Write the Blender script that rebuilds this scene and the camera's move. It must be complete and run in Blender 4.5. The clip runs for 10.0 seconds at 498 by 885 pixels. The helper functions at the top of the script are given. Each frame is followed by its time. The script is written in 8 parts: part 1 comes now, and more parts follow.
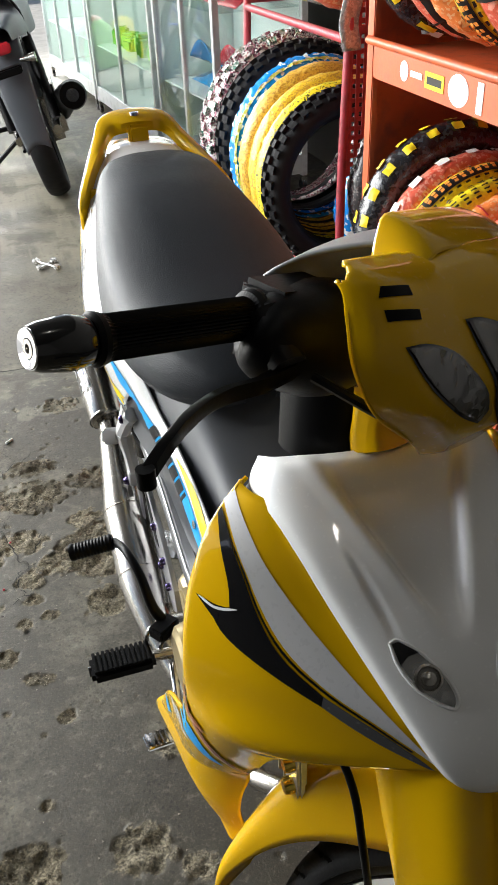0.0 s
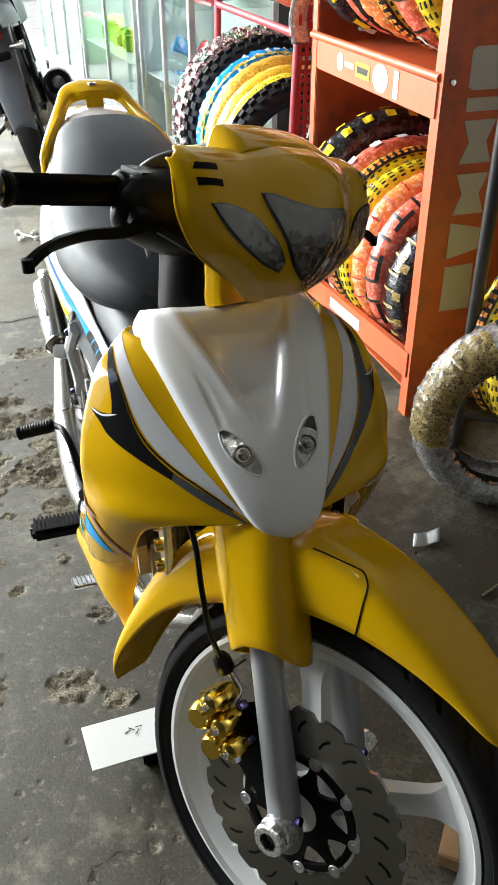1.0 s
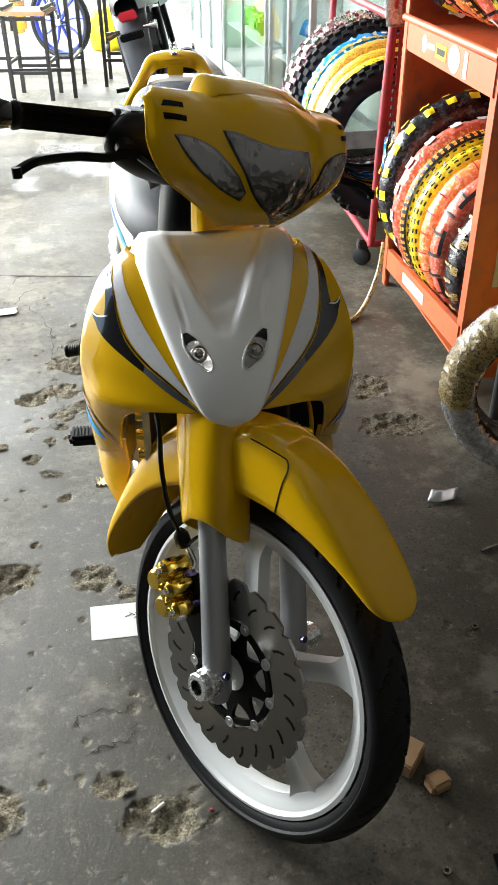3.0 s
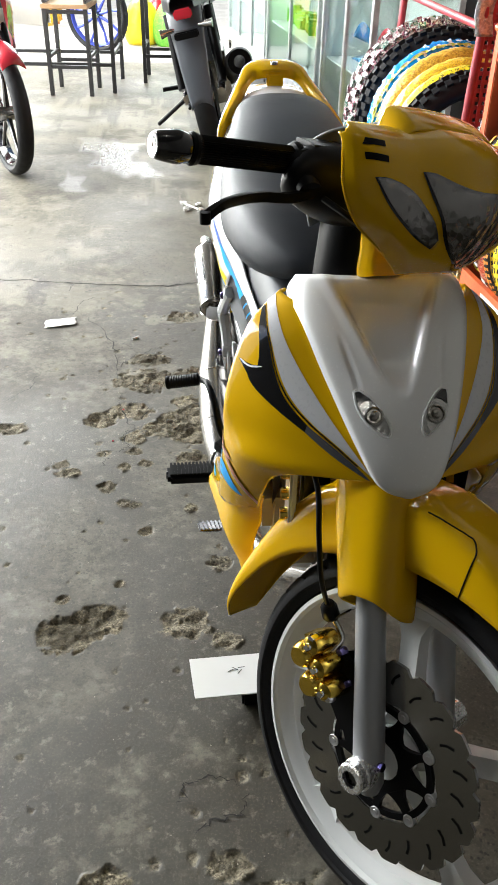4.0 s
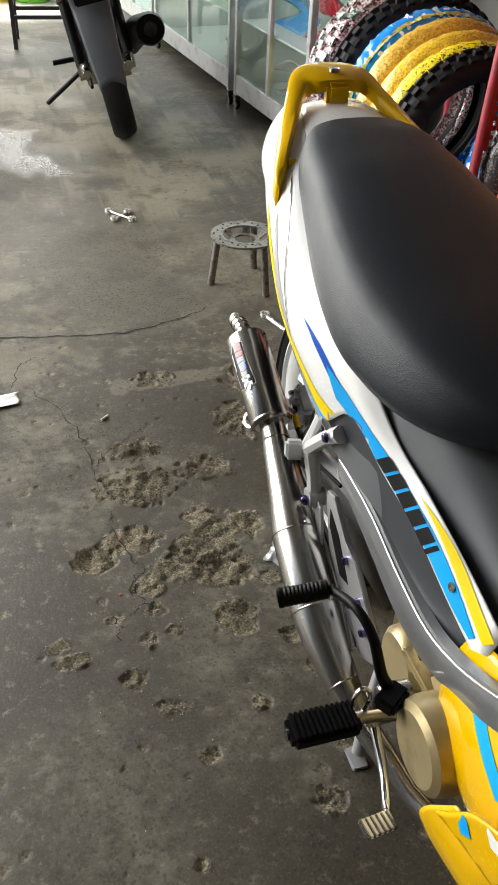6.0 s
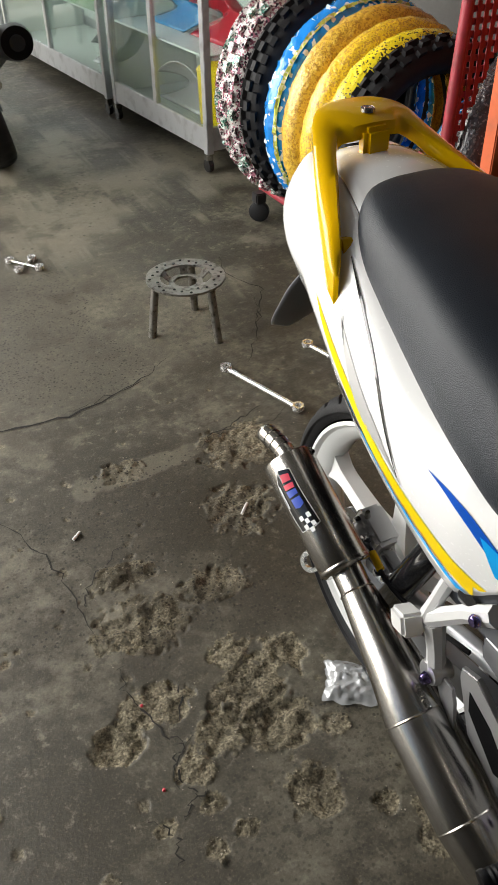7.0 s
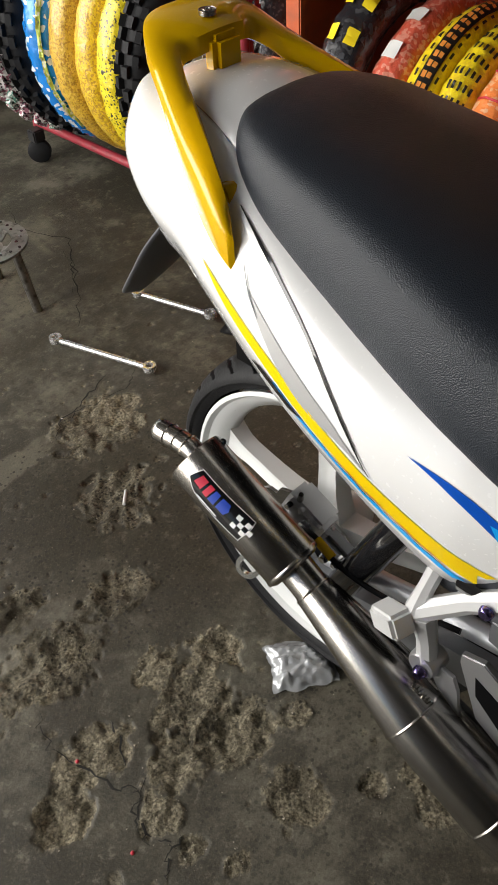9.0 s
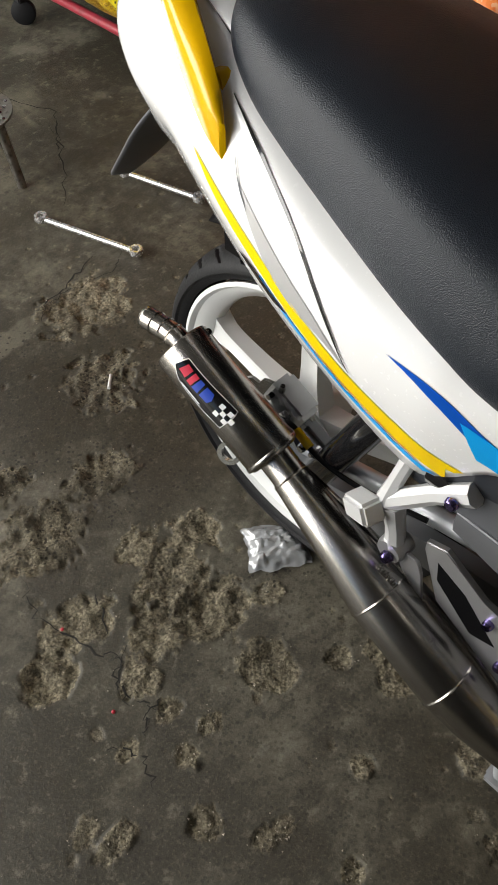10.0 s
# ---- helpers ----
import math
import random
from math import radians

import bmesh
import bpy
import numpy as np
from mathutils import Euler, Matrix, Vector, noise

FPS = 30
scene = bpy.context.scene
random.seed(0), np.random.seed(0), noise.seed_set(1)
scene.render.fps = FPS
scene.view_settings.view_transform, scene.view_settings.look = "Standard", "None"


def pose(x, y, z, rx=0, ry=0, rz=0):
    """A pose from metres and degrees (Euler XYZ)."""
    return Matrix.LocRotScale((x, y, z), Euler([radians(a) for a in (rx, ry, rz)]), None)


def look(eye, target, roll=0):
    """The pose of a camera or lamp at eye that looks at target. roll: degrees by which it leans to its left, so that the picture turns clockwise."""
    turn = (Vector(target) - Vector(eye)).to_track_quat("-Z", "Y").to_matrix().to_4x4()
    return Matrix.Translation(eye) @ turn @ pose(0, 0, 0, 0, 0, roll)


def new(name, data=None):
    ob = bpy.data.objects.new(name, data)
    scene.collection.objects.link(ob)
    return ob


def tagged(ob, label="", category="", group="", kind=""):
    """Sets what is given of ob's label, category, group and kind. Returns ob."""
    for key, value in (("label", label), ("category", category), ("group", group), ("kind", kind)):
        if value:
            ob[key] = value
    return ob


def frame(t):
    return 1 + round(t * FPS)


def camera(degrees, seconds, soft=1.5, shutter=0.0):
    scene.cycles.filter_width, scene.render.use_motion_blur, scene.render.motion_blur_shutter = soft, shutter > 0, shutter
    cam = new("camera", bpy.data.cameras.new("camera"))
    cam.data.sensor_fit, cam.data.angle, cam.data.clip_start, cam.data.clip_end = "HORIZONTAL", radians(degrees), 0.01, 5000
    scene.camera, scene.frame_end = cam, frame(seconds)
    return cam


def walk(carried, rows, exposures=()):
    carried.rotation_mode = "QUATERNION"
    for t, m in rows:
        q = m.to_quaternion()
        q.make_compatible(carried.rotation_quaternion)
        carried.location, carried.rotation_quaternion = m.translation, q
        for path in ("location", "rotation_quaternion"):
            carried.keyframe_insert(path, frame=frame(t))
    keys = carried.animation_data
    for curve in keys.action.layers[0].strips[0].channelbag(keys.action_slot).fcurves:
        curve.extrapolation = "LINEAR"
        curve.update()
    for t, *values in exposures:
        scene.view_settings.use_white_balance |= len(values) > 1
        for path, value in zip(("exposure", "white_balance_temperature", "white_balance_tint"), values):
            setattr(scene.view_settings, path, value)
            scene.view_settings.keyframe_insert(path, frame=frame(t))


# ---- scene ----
cam = camera(33.5, 10.0)
PATH = [
    (0, (-0.286, -1.609, 1.237), (0.187, -0.015, 0.125), -2.5),
    (0.5, (-0.261, -1.786, 1.253), (0.22, -0.193, 0.145), -1.3),
    (1, (-0.257, -1.959, 1.238), (0.24, -0.366, 0.136), -0.3),
    (1.5, (-0.196, -2.076, 1.248), (0.296, -0.482, 0.144), -0.1),
    (2, (-0.089, -2.189, 1.234), (0.269, -0.563, 0.126), 0.1),
    (2.2, (-0.07, -2.221, 1.237), (0.237, -0.587, 0.126), 0.0),
    (3.3, (-0.12, -2.185, 1.232), (0.056, -0.534, 0.116), 0.1),
    (3.5, (-0.162, -2.143, 1.233), (0.013, -0.494, 0.115), 0.8),
    (4, (-0.281, -2.042, 1.246), (-0.089, -0.401, 0.12), 1.2),
    (4.5, (-0.349, -1.944, 1.242), (-0.04, -0.328, 0.104), 1.4),
    (5, (-0.412, -1.728, 1.245), (-0.091, -0.13, 0.086), 1.6),
    (5.5, (-0.464, -1.508, 1.227), (-0.142, 0.066, 0.036), 1.3),
    (5.7, (-0.49, -1.427, 1.217), (-0.118, 0.13, 0.017), 1.9),
    (6.8, (-0.63, -0.946, 1.211), (0.079, 0.467, -0.013), 0.3),
    (7, (-0.611, -0.848, 1.201), (0.103, 0.553, -0.035), -0.8),
    (7.5, (-0.566, -0.698, 1.172), (0.228, 0.589, -0.137), -0.8),
    (8, (-0.553, -0.644, 1.174), (0.393, 0.489, -0.176), 0.2),
    (8.5, (-0.568, -0.633, 1.156), (0.425, 0.454, -0.198), -3.1),
    (9, (-0.579, -0.625, 1.147), (0.403, 0.429, -0.241), -3.5),
    (9.5, (-0.584, -0.633, 1.16), (0.269, 0.257, -0.415), -2.0),
    (10, (-0.59, -0.637, 1.17), (0.274, 0.248, -0.401), -0.5),
]
EXPOSURE = [(0, 0.12, 6350, 8), (0.5, 0.3, 6250, 6), (1, 0.66, 6200, 5), (1.5, 0.87, 6200, 5), (2, 0.78, 6200, 5), (3.5, 0.71, 6250, 6), (4, 0.50, 6320, 7), (4.5, 0.45, 6400, 8), (5.5, -0.06, 6550, 8), (7, -0.48, 6700, 9), (7.5, -0.55, 6700, 9), (8, -0.65, 6700, 10), (9, -0.76, 6700, 10), (9.5, -0.68, 6650, 9), (10, -0.70, 6650, 9)]
walk(cam, [(t, look(eye, target, roll)) for t, eye, target, roll in PATH], EXPOSURE)

# ---- light and sky ----
world = bpy.data.worlds.new("sky")
scene.world = world
world.use_nodes = True
wn, wl = world.node_tree.nodes, world.node_tree.links
sky = wn.new("ShaderNodeTexSky")
sky.sky_type = "NISHITA"
sky.sun_disc = False
sky.sun_elevation, sky.sun_rotation = radians(55), radians(-60)
wl.new(sky.outputs[0], wn["Background"].inputs[0])
wn["Background"].inputs[1].default_value = 0.14
sun_data = bpy.data.lights.new("sun", "SUN")
sun_data.energy, sun_data.angle, sun_data.color = 4.2, radians(0.6), (1.0, 0.95, 0.88)
sun = new("sun", sun_data)
sun.matrix_world = look((-3.0, 3.2, 9.0), (0, 0, 0))


def area(name, m, sx, sy, power, colour=(1, 1, 1)):
    data = bpy.data.lights.new(name, "AREA")
    data.shape, data.size, data.size_y, data.energy, data.color = "RECTANGLE", sx, sy, power, colour
    ob = new(name, data)
    ob.matrix_world = m
    return ob


# daylight in the wide open shop front and in the far opening
area("shop_front_daylight", look((-2.9, 3.2, 1.7), (0.3, 2.2, 0.5)), 5.6, 2.8, 680, (1.0, 0.98, 0.94))
area("far_opening_daylight", look((-1.2, 6.9, 1.9), (-0.4, 0.0, 0.6)), 2.8, 2.4, 150, (1.0, 0.99, 0.96))


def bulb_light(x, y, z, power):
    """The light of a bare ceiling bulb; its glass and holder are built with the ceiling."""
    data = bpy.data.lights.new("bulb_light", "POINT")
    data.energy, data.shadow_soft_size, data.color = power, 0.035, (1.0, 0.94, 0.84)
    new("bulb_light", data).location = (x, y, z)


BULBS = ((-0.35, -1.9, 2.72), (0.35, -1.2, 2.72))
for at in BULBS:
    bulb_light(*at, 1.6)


# ---- materials ----
def material(name, colour, rough=0.5, metal=0.0, coat=0.0, grain=0.0, grain_scale=200.0, vary=0.08, vary_scale=6.0, bump_scale=None, spec=None, dirt=None, relief=0.002):
    """A surface with colour variation at two scales, uneven gloss and a fine relief."""
    m = bpy.data.materials.new(name)
    m.use_nodes = True
    n, l = m.node_tree.nodes, m.node_tree.links
    b = n["Principled BSDF"]
    b.inputs["Metallic"].default_value = metal
    b.inputs["Coat Weight"].default_value = coat
    b.inputs["Coat Roughness"].default_value = 0.04
    if spec is not None:
        b.inputs["Specular IOR Level"].default_value = spec
    co = n.new("ShaderNodeTexCoord")
    big = n.new("ShaderNodeTexNoise")
    big.inputs["Scale"].default_value, big.inputs["Detail"].default_value = vary_scale, 6
    small = n.new("ShaderNodeTexNoise")
    small.inputs["Scale"].default_value, small.inputs["Detail"].default_value = grain_scale, 3
    l.new(co.outputs["Object"], big.inputs["Vector"])
    l.new(co.outputs["Object"], small.inputs["Vector"])
    ramp = n.new("ShaderNodeMapRange")
    ramp.inputs["To Min"].default_value, ramp.inputs["To Max"].default_value = 1 - vary, 1 + vary
    l.new(big.outputs["Fac"], ramp.inputs["Value"])
    mul = n.new("ShaderNodeVectorMath")
    mul.operation = "SCALE"
    mul.inputs[0].default_value = colour
    l.new(ramp.outputs[0], mul.inputs["Scale"])
    out = mul.outputs[0]
    if dirt:
        mix = n.new("ShaderNodeMix")
        mix.data_type = "RGBA"
        lim = n.new("ShaderNodeMapRange")
        lim.inputs["From Min"].default_value, lim.inputs["From Max"].default_value = 0.5, 0.75
        spots = n.new("ShaderNodeTexNoise")
        spots.inputs["Scale"].default_value, spots.inputs["Detail"].default_value = vary_scale * 3, 8
        l.new(co.outputs["Object"], spots.inputs["Vector"])
        l.new(spots.outputs["Fac"], lim.inputs["Value"])
        l.new(lim.outputs[0], mix.inputs["Factor"])
        l.new(out, mix.inputs[6])
        mix.inputs[7].default_value = (*dirt, 1)
        out = mix.outputs[2]
    l.new(out, b.inputs["Base Color"])
    rr = n.new("ShaderNodeMapRange")
    rr.inputs["To Min"].default_value, rr.inputs["To Max"].default_value = max(rough * 0.8, 0.02), min(rough * 1.25, 1)
    l.new(small.outputs["Fac"], rr.inputs["Value"])
    l.new(rr.outputs[0], b.inputs["Roughness"])
    if grain:
        bump = n.new("ShaderNodeBump")
        bump.inputs["Strength"].default_value, bump.inputs["Distance"].default_value = min(grain, 1), relief
        if bump_scale:
            cells = n.new("ShaderNodeTexVoronoi")
            cells.inputs["Scale"].default_value = bump_scale
            l.new(co.outputs["Object"], cells.inputs["Vector"])
            l.new(cells.outputs["Distance"], bump.inputs["Height"])
        else:
            l.new(small.outputs["Fac"], bump.inputs["Height"])
        l.new(bump.outputs[0], b.inputs["Normal"])
    return m


YELLOW = material("yellow_paint", (0.72, 0.418, 0.001), 0.25, coat=0.8, vary=0.04, spec=0.05)
WHITE = material("white_pearl_paint", (0.85, 0.85, 0.845), 0.25, coat=1.0, vary=0.03)
SILVER = material("silver_pearl_paint", (0.5, 0.5, 0.5), 0.3, metal=0.3, coat=0.8, vary=0.04)
GREY = material("dark_grey_plastic", (0.10, 0.104, 0.113), 0.4, vary=0.1, grain=0.05, grain_scale=600)
DARKGREY = material("charcoal_plastic", (0.030, 0.033, 0.040), 0.35, vary=0.1, grain=0.05, grain_scale=600)
FRAMEGREY = material("grey_frame_paint", (0.16, 0.165, 0.175), 0.35, metal=0.4, coat=0.4, vary=0.06)
COWLGREY = material("grey_cowl_plastic", (0.26, 0.275, 0.29), 0.33, vary=0.08, grain=0.05, grain_scale=500, coat=0.2)
BLACK = material("black_plastic", (0.003, 0.003, 0.0035), 0.40, vary=0.15, grain=0.05, grain_scale=400, spec=0.12)
SHINYBLACK = material("gloss_black", (0.008, 0.008, 0.009), 0.12, coat=0.6)
VINYL = material("black_seat_vinyl", (0.007, 0.011, 0.018), 0.42, vary=0.12, grain=0.32, bump_scale=860, vary_scale=4, spec=0.45)
RUBBER = material("tyre_rubber", (0.008, 0.008, 0.009), 0.6, vary=0.25, grain=0.15, grain_scale=300, vary_scale=12, spec=0.3)
WHEELWHITE = material("white_wheel_paint", (0.78, 0.79, 0.78), 0.3, coat=0.5, vary=0.04)
FORKSILVER = material("fork_silver", (0.42, 0.43, 0.45), 0.38, metal=0.55, vary=0.06)
STEEL = material("brushed_steel", (0.42, 0.40, 0.37), 0.24, metal=1.0, vary=0.14, grain=0.03, grain_scale=500)
CHROME = material("chrome", (0.7, 0.7, 0.72), 0.09, metal=1.0, vary=0.08)
ALU = material("cast_aluminium", (0.55, 0.55, 0.56), 0.38, metal=0.85, vary=0.1, grain=0.06)
DISC = material("brake_disc_steel", (0.36, 0.36, 0.355), 0.22, metal=1.0, vary=0.12, grain=0.03)
BRIGHTALU = material("machined_aluminium", (0.85, 0.84, 0.83), 0.26, metal=0.8, vary=0.1)
GOLD = material("gold_anodised", (0.85, 0.58, 0.09), 0.2, metal=1.0, vary=0.12)
ENGINEGOLD = material("champagne_engine_paint", (0.46, 0.37, 0.2), 0.36, metal=0.6, vary=0.1, grain=0.05, dirt=(0.25, 0.2, 0.11))
PURPLE = material("burnt_titanium", (0.2, 0.16, 0.36), 0.2, metal=1.0)
BLUE = material("blue_film", (0.002, 0.075, 0.44), 0.3, coat=0.2, spec=0.2)
CYAN = material("light_blue_film", (0.003, 0.34, 0.78), 0.3, coat=0.2, spec=0.2)
ORANGE = material("orange_rack_paint", (0.55, 0.11, 0.035), 0.42, vary=0.14, dirt=(0.36, 0.09, 0.04), vary_scale=8)
RED = material("red_stand_paint", (0.33, 0.03, 0.045), 0.45, vary=0.2, dirt=(0.16, 0.03, 0.03), vary_scale=9)
ALUFRAME = material("cabinet_aluminium", (0.6, 0.61, 0.62), 0.4, metal=0.7, vary=0.08, dirt=(0.42, 0.42, 0.42))
WALLPAINT = material("wall_paint", (0.10, 0.096, 0.09), 0.8, vary=0.12, grain=0.1, grain_scale=80)
PAPER = material("white_card", (0.75, 0.75, 0.73), 0.6, vary=0.05)
WOOD = material("raw_wood", (0.36, 0.22, 0.11), 0.65, vary=0.25, grain=0.1, vary_scale=18)
STOOLBLACK = material("black_steel_tube", (0.02, 0.02, 0.021), 0.45, vary=0.15)
PRINTBLACK = material("black_lettering_film", (0.006, 0.006, 0.007), 0.45, vary=0.05, spec=0.2)
SILVERPAINT = material("bright_silver_paint", (0.62, 0.62, 0.62), 0.34, metal=0.25, vary=0.06, grain=0.04, coat=0.2)


def glass(name, colour=(1, 1, 1), rough=0.0, shine=0.14):
    m = bpy.data.materials.new(name)
    m.use_nodes = True
    n, l = m.node_tree.nodes, m.node_tree.links
    n.remove(n["Principled BSDF"])
    clear, gloss, mix = n.new("ShaderNodeBsdfTransparent"), n.new("ShaderNodeBsdfGlossy"), n.new("ShaderNodeMixShader")
    clear.inputs[0].default_value = (*colour, 1)
    gloss.inputs["Roughness"].default_value = rough
    mix.inputs[0].default_value = shine
    l.new(clear.outputs[0], mix.inputs[1])
    l.new(gloss.outputs[0], mix.inputs[2])
    l.new(mix.outputs[0], n["Material Output"].inputs[0])
    return m


# strong colour blotches imitate the dark and bright reflections in the lamp
REFLECTOR = material("lamp_reflector", (0.26, 0.25, 0.245), 0.08, metal=1.0, grain=0.8, bump_scale=75, vary=0.85, vary_scale=32, relief=0.006)
BRIGHTDISH = material("small_lamp_reflector", (0.62, 0.62, 0.61), 0.2, metal=0.8, grain=0.2, bump_scale=110, vary=0.15, vary_scale=60)
STRIPEGREY = material("grey_film", (0.09, 0.09, 0.095), 0.25, coat=0.9)
STRIPEORANGE = material("orange_film", (0.75, 0.25, 0.05), 0.3, coat=0.8)
STRIPERED = material("red_film", (0.6, 0.03, 0.06), 0.3, coat=0.5)
STRIPEBLUE = material("deep_blue_film", (0.02, 0.06, 0.42), 0.3, coat=0.8)
STRIPEYELLOW = material("yellow_film", (0.86, 0.60, 0.003), 0.35, coat=0.1, spec=0.1)
PEARL = material("pearl_film", (0.66, 0.66, 0.67), 0.28, coat=0.9, vary=0.03)
GLASS = glass("cabinet_glass", (0.9, 0.95, 0.94))
LENS = glass("lamp_lens", (0.90, 0.90, 0.90), 0.01, 0.2)

# ---- mesh tools ----
V = Vector


def crom(pts, n):
    """n + 1 points on a smooth curve through pts."""
    pts = [V(p) for p in pts]
    ext = [2 * pts[0] - pts[1], *pts, 2 * pts[-1] - pts[-2]]
    out = []
    for k in range(n + 1):
        s = k / n * (len(pts) - 1)
        i = min(int(s), len(pts) - 2)
        t = s - i
        a, b, c, d = ext[i : i + 4]
        out.append(0.5 * (2 * b + (c - a) * t + (2 * a - 5 * b + 4 * c - d) * t * t + (3 * b - a - 3 * c + d) * t**3))
    return out


def surface(rows, nu=0, nv=0, closed=False, cap=False, bm=None):
    """A skin over rows of points; nu, nv: smooth steps along and across; closed: each row is a ring."""
    if nv:
        rows = [crom([*r, r[0]], nv)[:-1] if closed else crom(r, nv) for r in rows]
    if nu:
        cols = [crom(c, nu) for c in zip(*rows)]
        rows = list(zip(*cols))
    bm = bm or bmesh.new()
    vs = [[bm.verts.new(p) for p in r] for r in rows]
    m = len(vs[0])
    for a, b in zip(vs, vs[1:]):
        for j in range(m if closed else m - 1):
            bm.faces.new((a[j], a[(j + 1) % m], b[(j + 1) % m], b[j]))
    if cap:
        bm.faces.new(vs[0][::-1])
        bm.faces.new(vs[-1])
    return bm


def tube(path, r, seg=10, smooth=0, cap=True, bm=None):
    """A round bar along a path; r: a radius or one for each point."""
    rs = r if isinstance(r, (list, tuple)) else [r] * len(path)
    path = [V(p) for p in path]
    if smooth:
        rs = [p.x for p in crom([(q, 0, 0) for q in rs], smooth)]
        path = crom(path, smooth)
    rings, side = [], None
    for i, p in enumerate(path):
        way = (path[min(i + 1, len(path) - 1)] - path[max(i - 1, 0)]).normalized()
        if side is None:
            side = way.orthogonal().normalized()
        side = (side - way * side.dot(way)).normalized()
        up = way.cross(side)
        rings.append([p + rs[i] * (math.cos(a) * side + math.sin(a) * up) for a in [2 * math.pi * k / seg for k in range(seg)]])
    return surface(rings, closed=True, cap=cap, bm=bm)


def lathe(profile, seg=32, m=None, bm=None, closed=False):
    """Turns (radius, place along x) pairs round the x axis."""
    m = m or Matrix()
    rows = [[m @ V((x, r * math.cos(a), r * math.sin(a))) for a in [2 * math.pi * k / seg for k in range(seg)]] for r, x in profile]
    if closed:
        rows.append(rows[0])
    bm = surface(rows, closed=True, bm=bm)
    if closed:
        bmesh.ops.remove_doubles(bm, verts=bm.verts, dist=1e-6)
    return bm


def block(x0, x1, y0, y1, z0, z1, bevel=0.0, m=None, bm=None):
    bm = bm or bmesh.new()
    made = bmesh.ops.create_cube(bm, size=1, matrix=(m or Matrix()) @ Matrix.Translation(((x0 + x1) / 2, (y0 + y1) / 2, (z0 + z1) / 2)) @ Matrix.Diagonal((x1 - x0, y1 - y0, z1 - z0, 1)))
    if bevel:
        edges = list({e for v in made["verts"] for e in v.link_edges})
        bmesh.ops.bevel(bm, geom=edges, offset=bevel, segments=2, affect="EDGES")
    return bm


def plate(outline, thick, m=None, bevel=0.0, bm=None):
    """A flat outline (x, y) given a thickness along z."""
    bm = bm or bmesh.new()
    m = m or Matrix()
    low = [bm.verts.new(m @ V((x, y, -thick / 2))) for x, y in outline]
    top = [bm.verts.new(m @ V((x, y, thick / 2))) for x, y in outline]
    faces = [bm.faces.new(low[::-1]), bm.faces.new(top)]
    k = len(outline)
    for i in range(k):
        faces.append(bm.faces.new((low[i], low[(i + 1) % k], top[(i + 1) % k], top[i])))
    if bevel:
        bmesh.ops.bevel(bm, geom=list({e for f in faces[:2] for e in f.edges}), offset=bevel, segments=2, affect="EDGES")
    return bm


def finish(name, bm, mat, smooth=40, shell=0.0, outward=0.0):
    if outward == 0:
        bmesh.ops.recalc_face_normals(bm, faces=bm.faces)
    me = bpy.data.meshes.new(name)
    bm.to_mesh(me)
    bm.free()
    for mm in mat if isinstance(mat, (list, tuple)) else [mat]:
        me.materials.append(mm)
    if smooth:
        me.polygons.foreach_set("use_smooth", [True] * len(me.polygons))
        me.set_sharp_from_angle(angle=radians(smooth))
    ob = new(name, me)
    if shell:
        so = ob.modifiers.new("shell", "SOLIDIFY")
        so.thickness, so.offset = shell, outward
    return ob


def part(name, bm, mat, parent, label="", **kw):
    """One mesh under a thing or under a part; bm is in the world's metres."""
    up = parent
    base = V((0, 0, 0))
    while up:
        base += up.location
        up = up.parent
    bmesh.ops.translate(bm, verts=bm.verts, vec=-base)
    ob = finish(name, bm, mat, **kw)
    ob.parent = parent
    return tagged(ob, label)


def thing(name, at, label, category, group="", kind=""):
    ob = new(name)
    ob.location = at
    ob.empty_display_size = 0.1
    return tagged(ob, label, category, group, kind)


def solo(name, bm, mat, label, category="", group="", kind="", **kw):
    return tagged(finish(name, bm, mat, **kw), label, category, group, kind)


# ---- motorcycle ----
from mathutils.bvhtree import BVHTree

bike = thing("motorcycle", (0, -0.7, 0), "yellow and white underbone motorcycle parked on the workshop floor", "motorcycle")

# fork axes: x to the bike's left, y back, z up the fork; LEVEL: the same wheel with z plumb
AX = V((0.186, 0.13, -0.057)).normalized()
KX = V((0, math.sin(radians(26)), math.cos(radians(26))))
KX = (KX - AX * KX.dot(AX)).normalized()
UX = (V((0, 0, 1)) - AX * AX.z).normalized()


def axes(up):
    b = up.cross(AX)
    return Matrix(((AX.x, b.x, up.x, 0.019), (AX.y, b.y, up.y, -1.368), (AX.z, b.z, up.z, 0.272), (0, 0, 0, 1)))


STEER, LEVEL = axes(KX), axes(UX)
REAR = Matrix.Translation((0, -0.165, 0.272))


def S(x, y, z):
    return STEER @ V((x, y, z))


def outwards(bm, ref):
    """Turns the faces of an open skin away from a point inside."""
    bm.normal_update()
    if sum((f.calc_center_median() - V(ref)).dot(f.normal) * f.calc_area() for f in bm.faces) < 0:
        bmesh.ops.reverse_faces(bm, faces=bm.faces)
    bm.normal_update()
    return BVHTree.FromBMesh(bm)


def rounded(outline):
    """The outline with its gentle corners cut; sharp ones stay."""
    out, k = [], len(outline)
    for i in range(k):
        p, q, r = V(outline[i - 1]), V(outline[i]), V(outline[(i + 1) % k])
        if (q - p).angle(r - q, 0) < radians(48):
            out += [tuple(q.lerp(p, 0.25)), tuple(q.lerp(r, 0.25))]
        else:
            out.append(tuple(q))
    return out


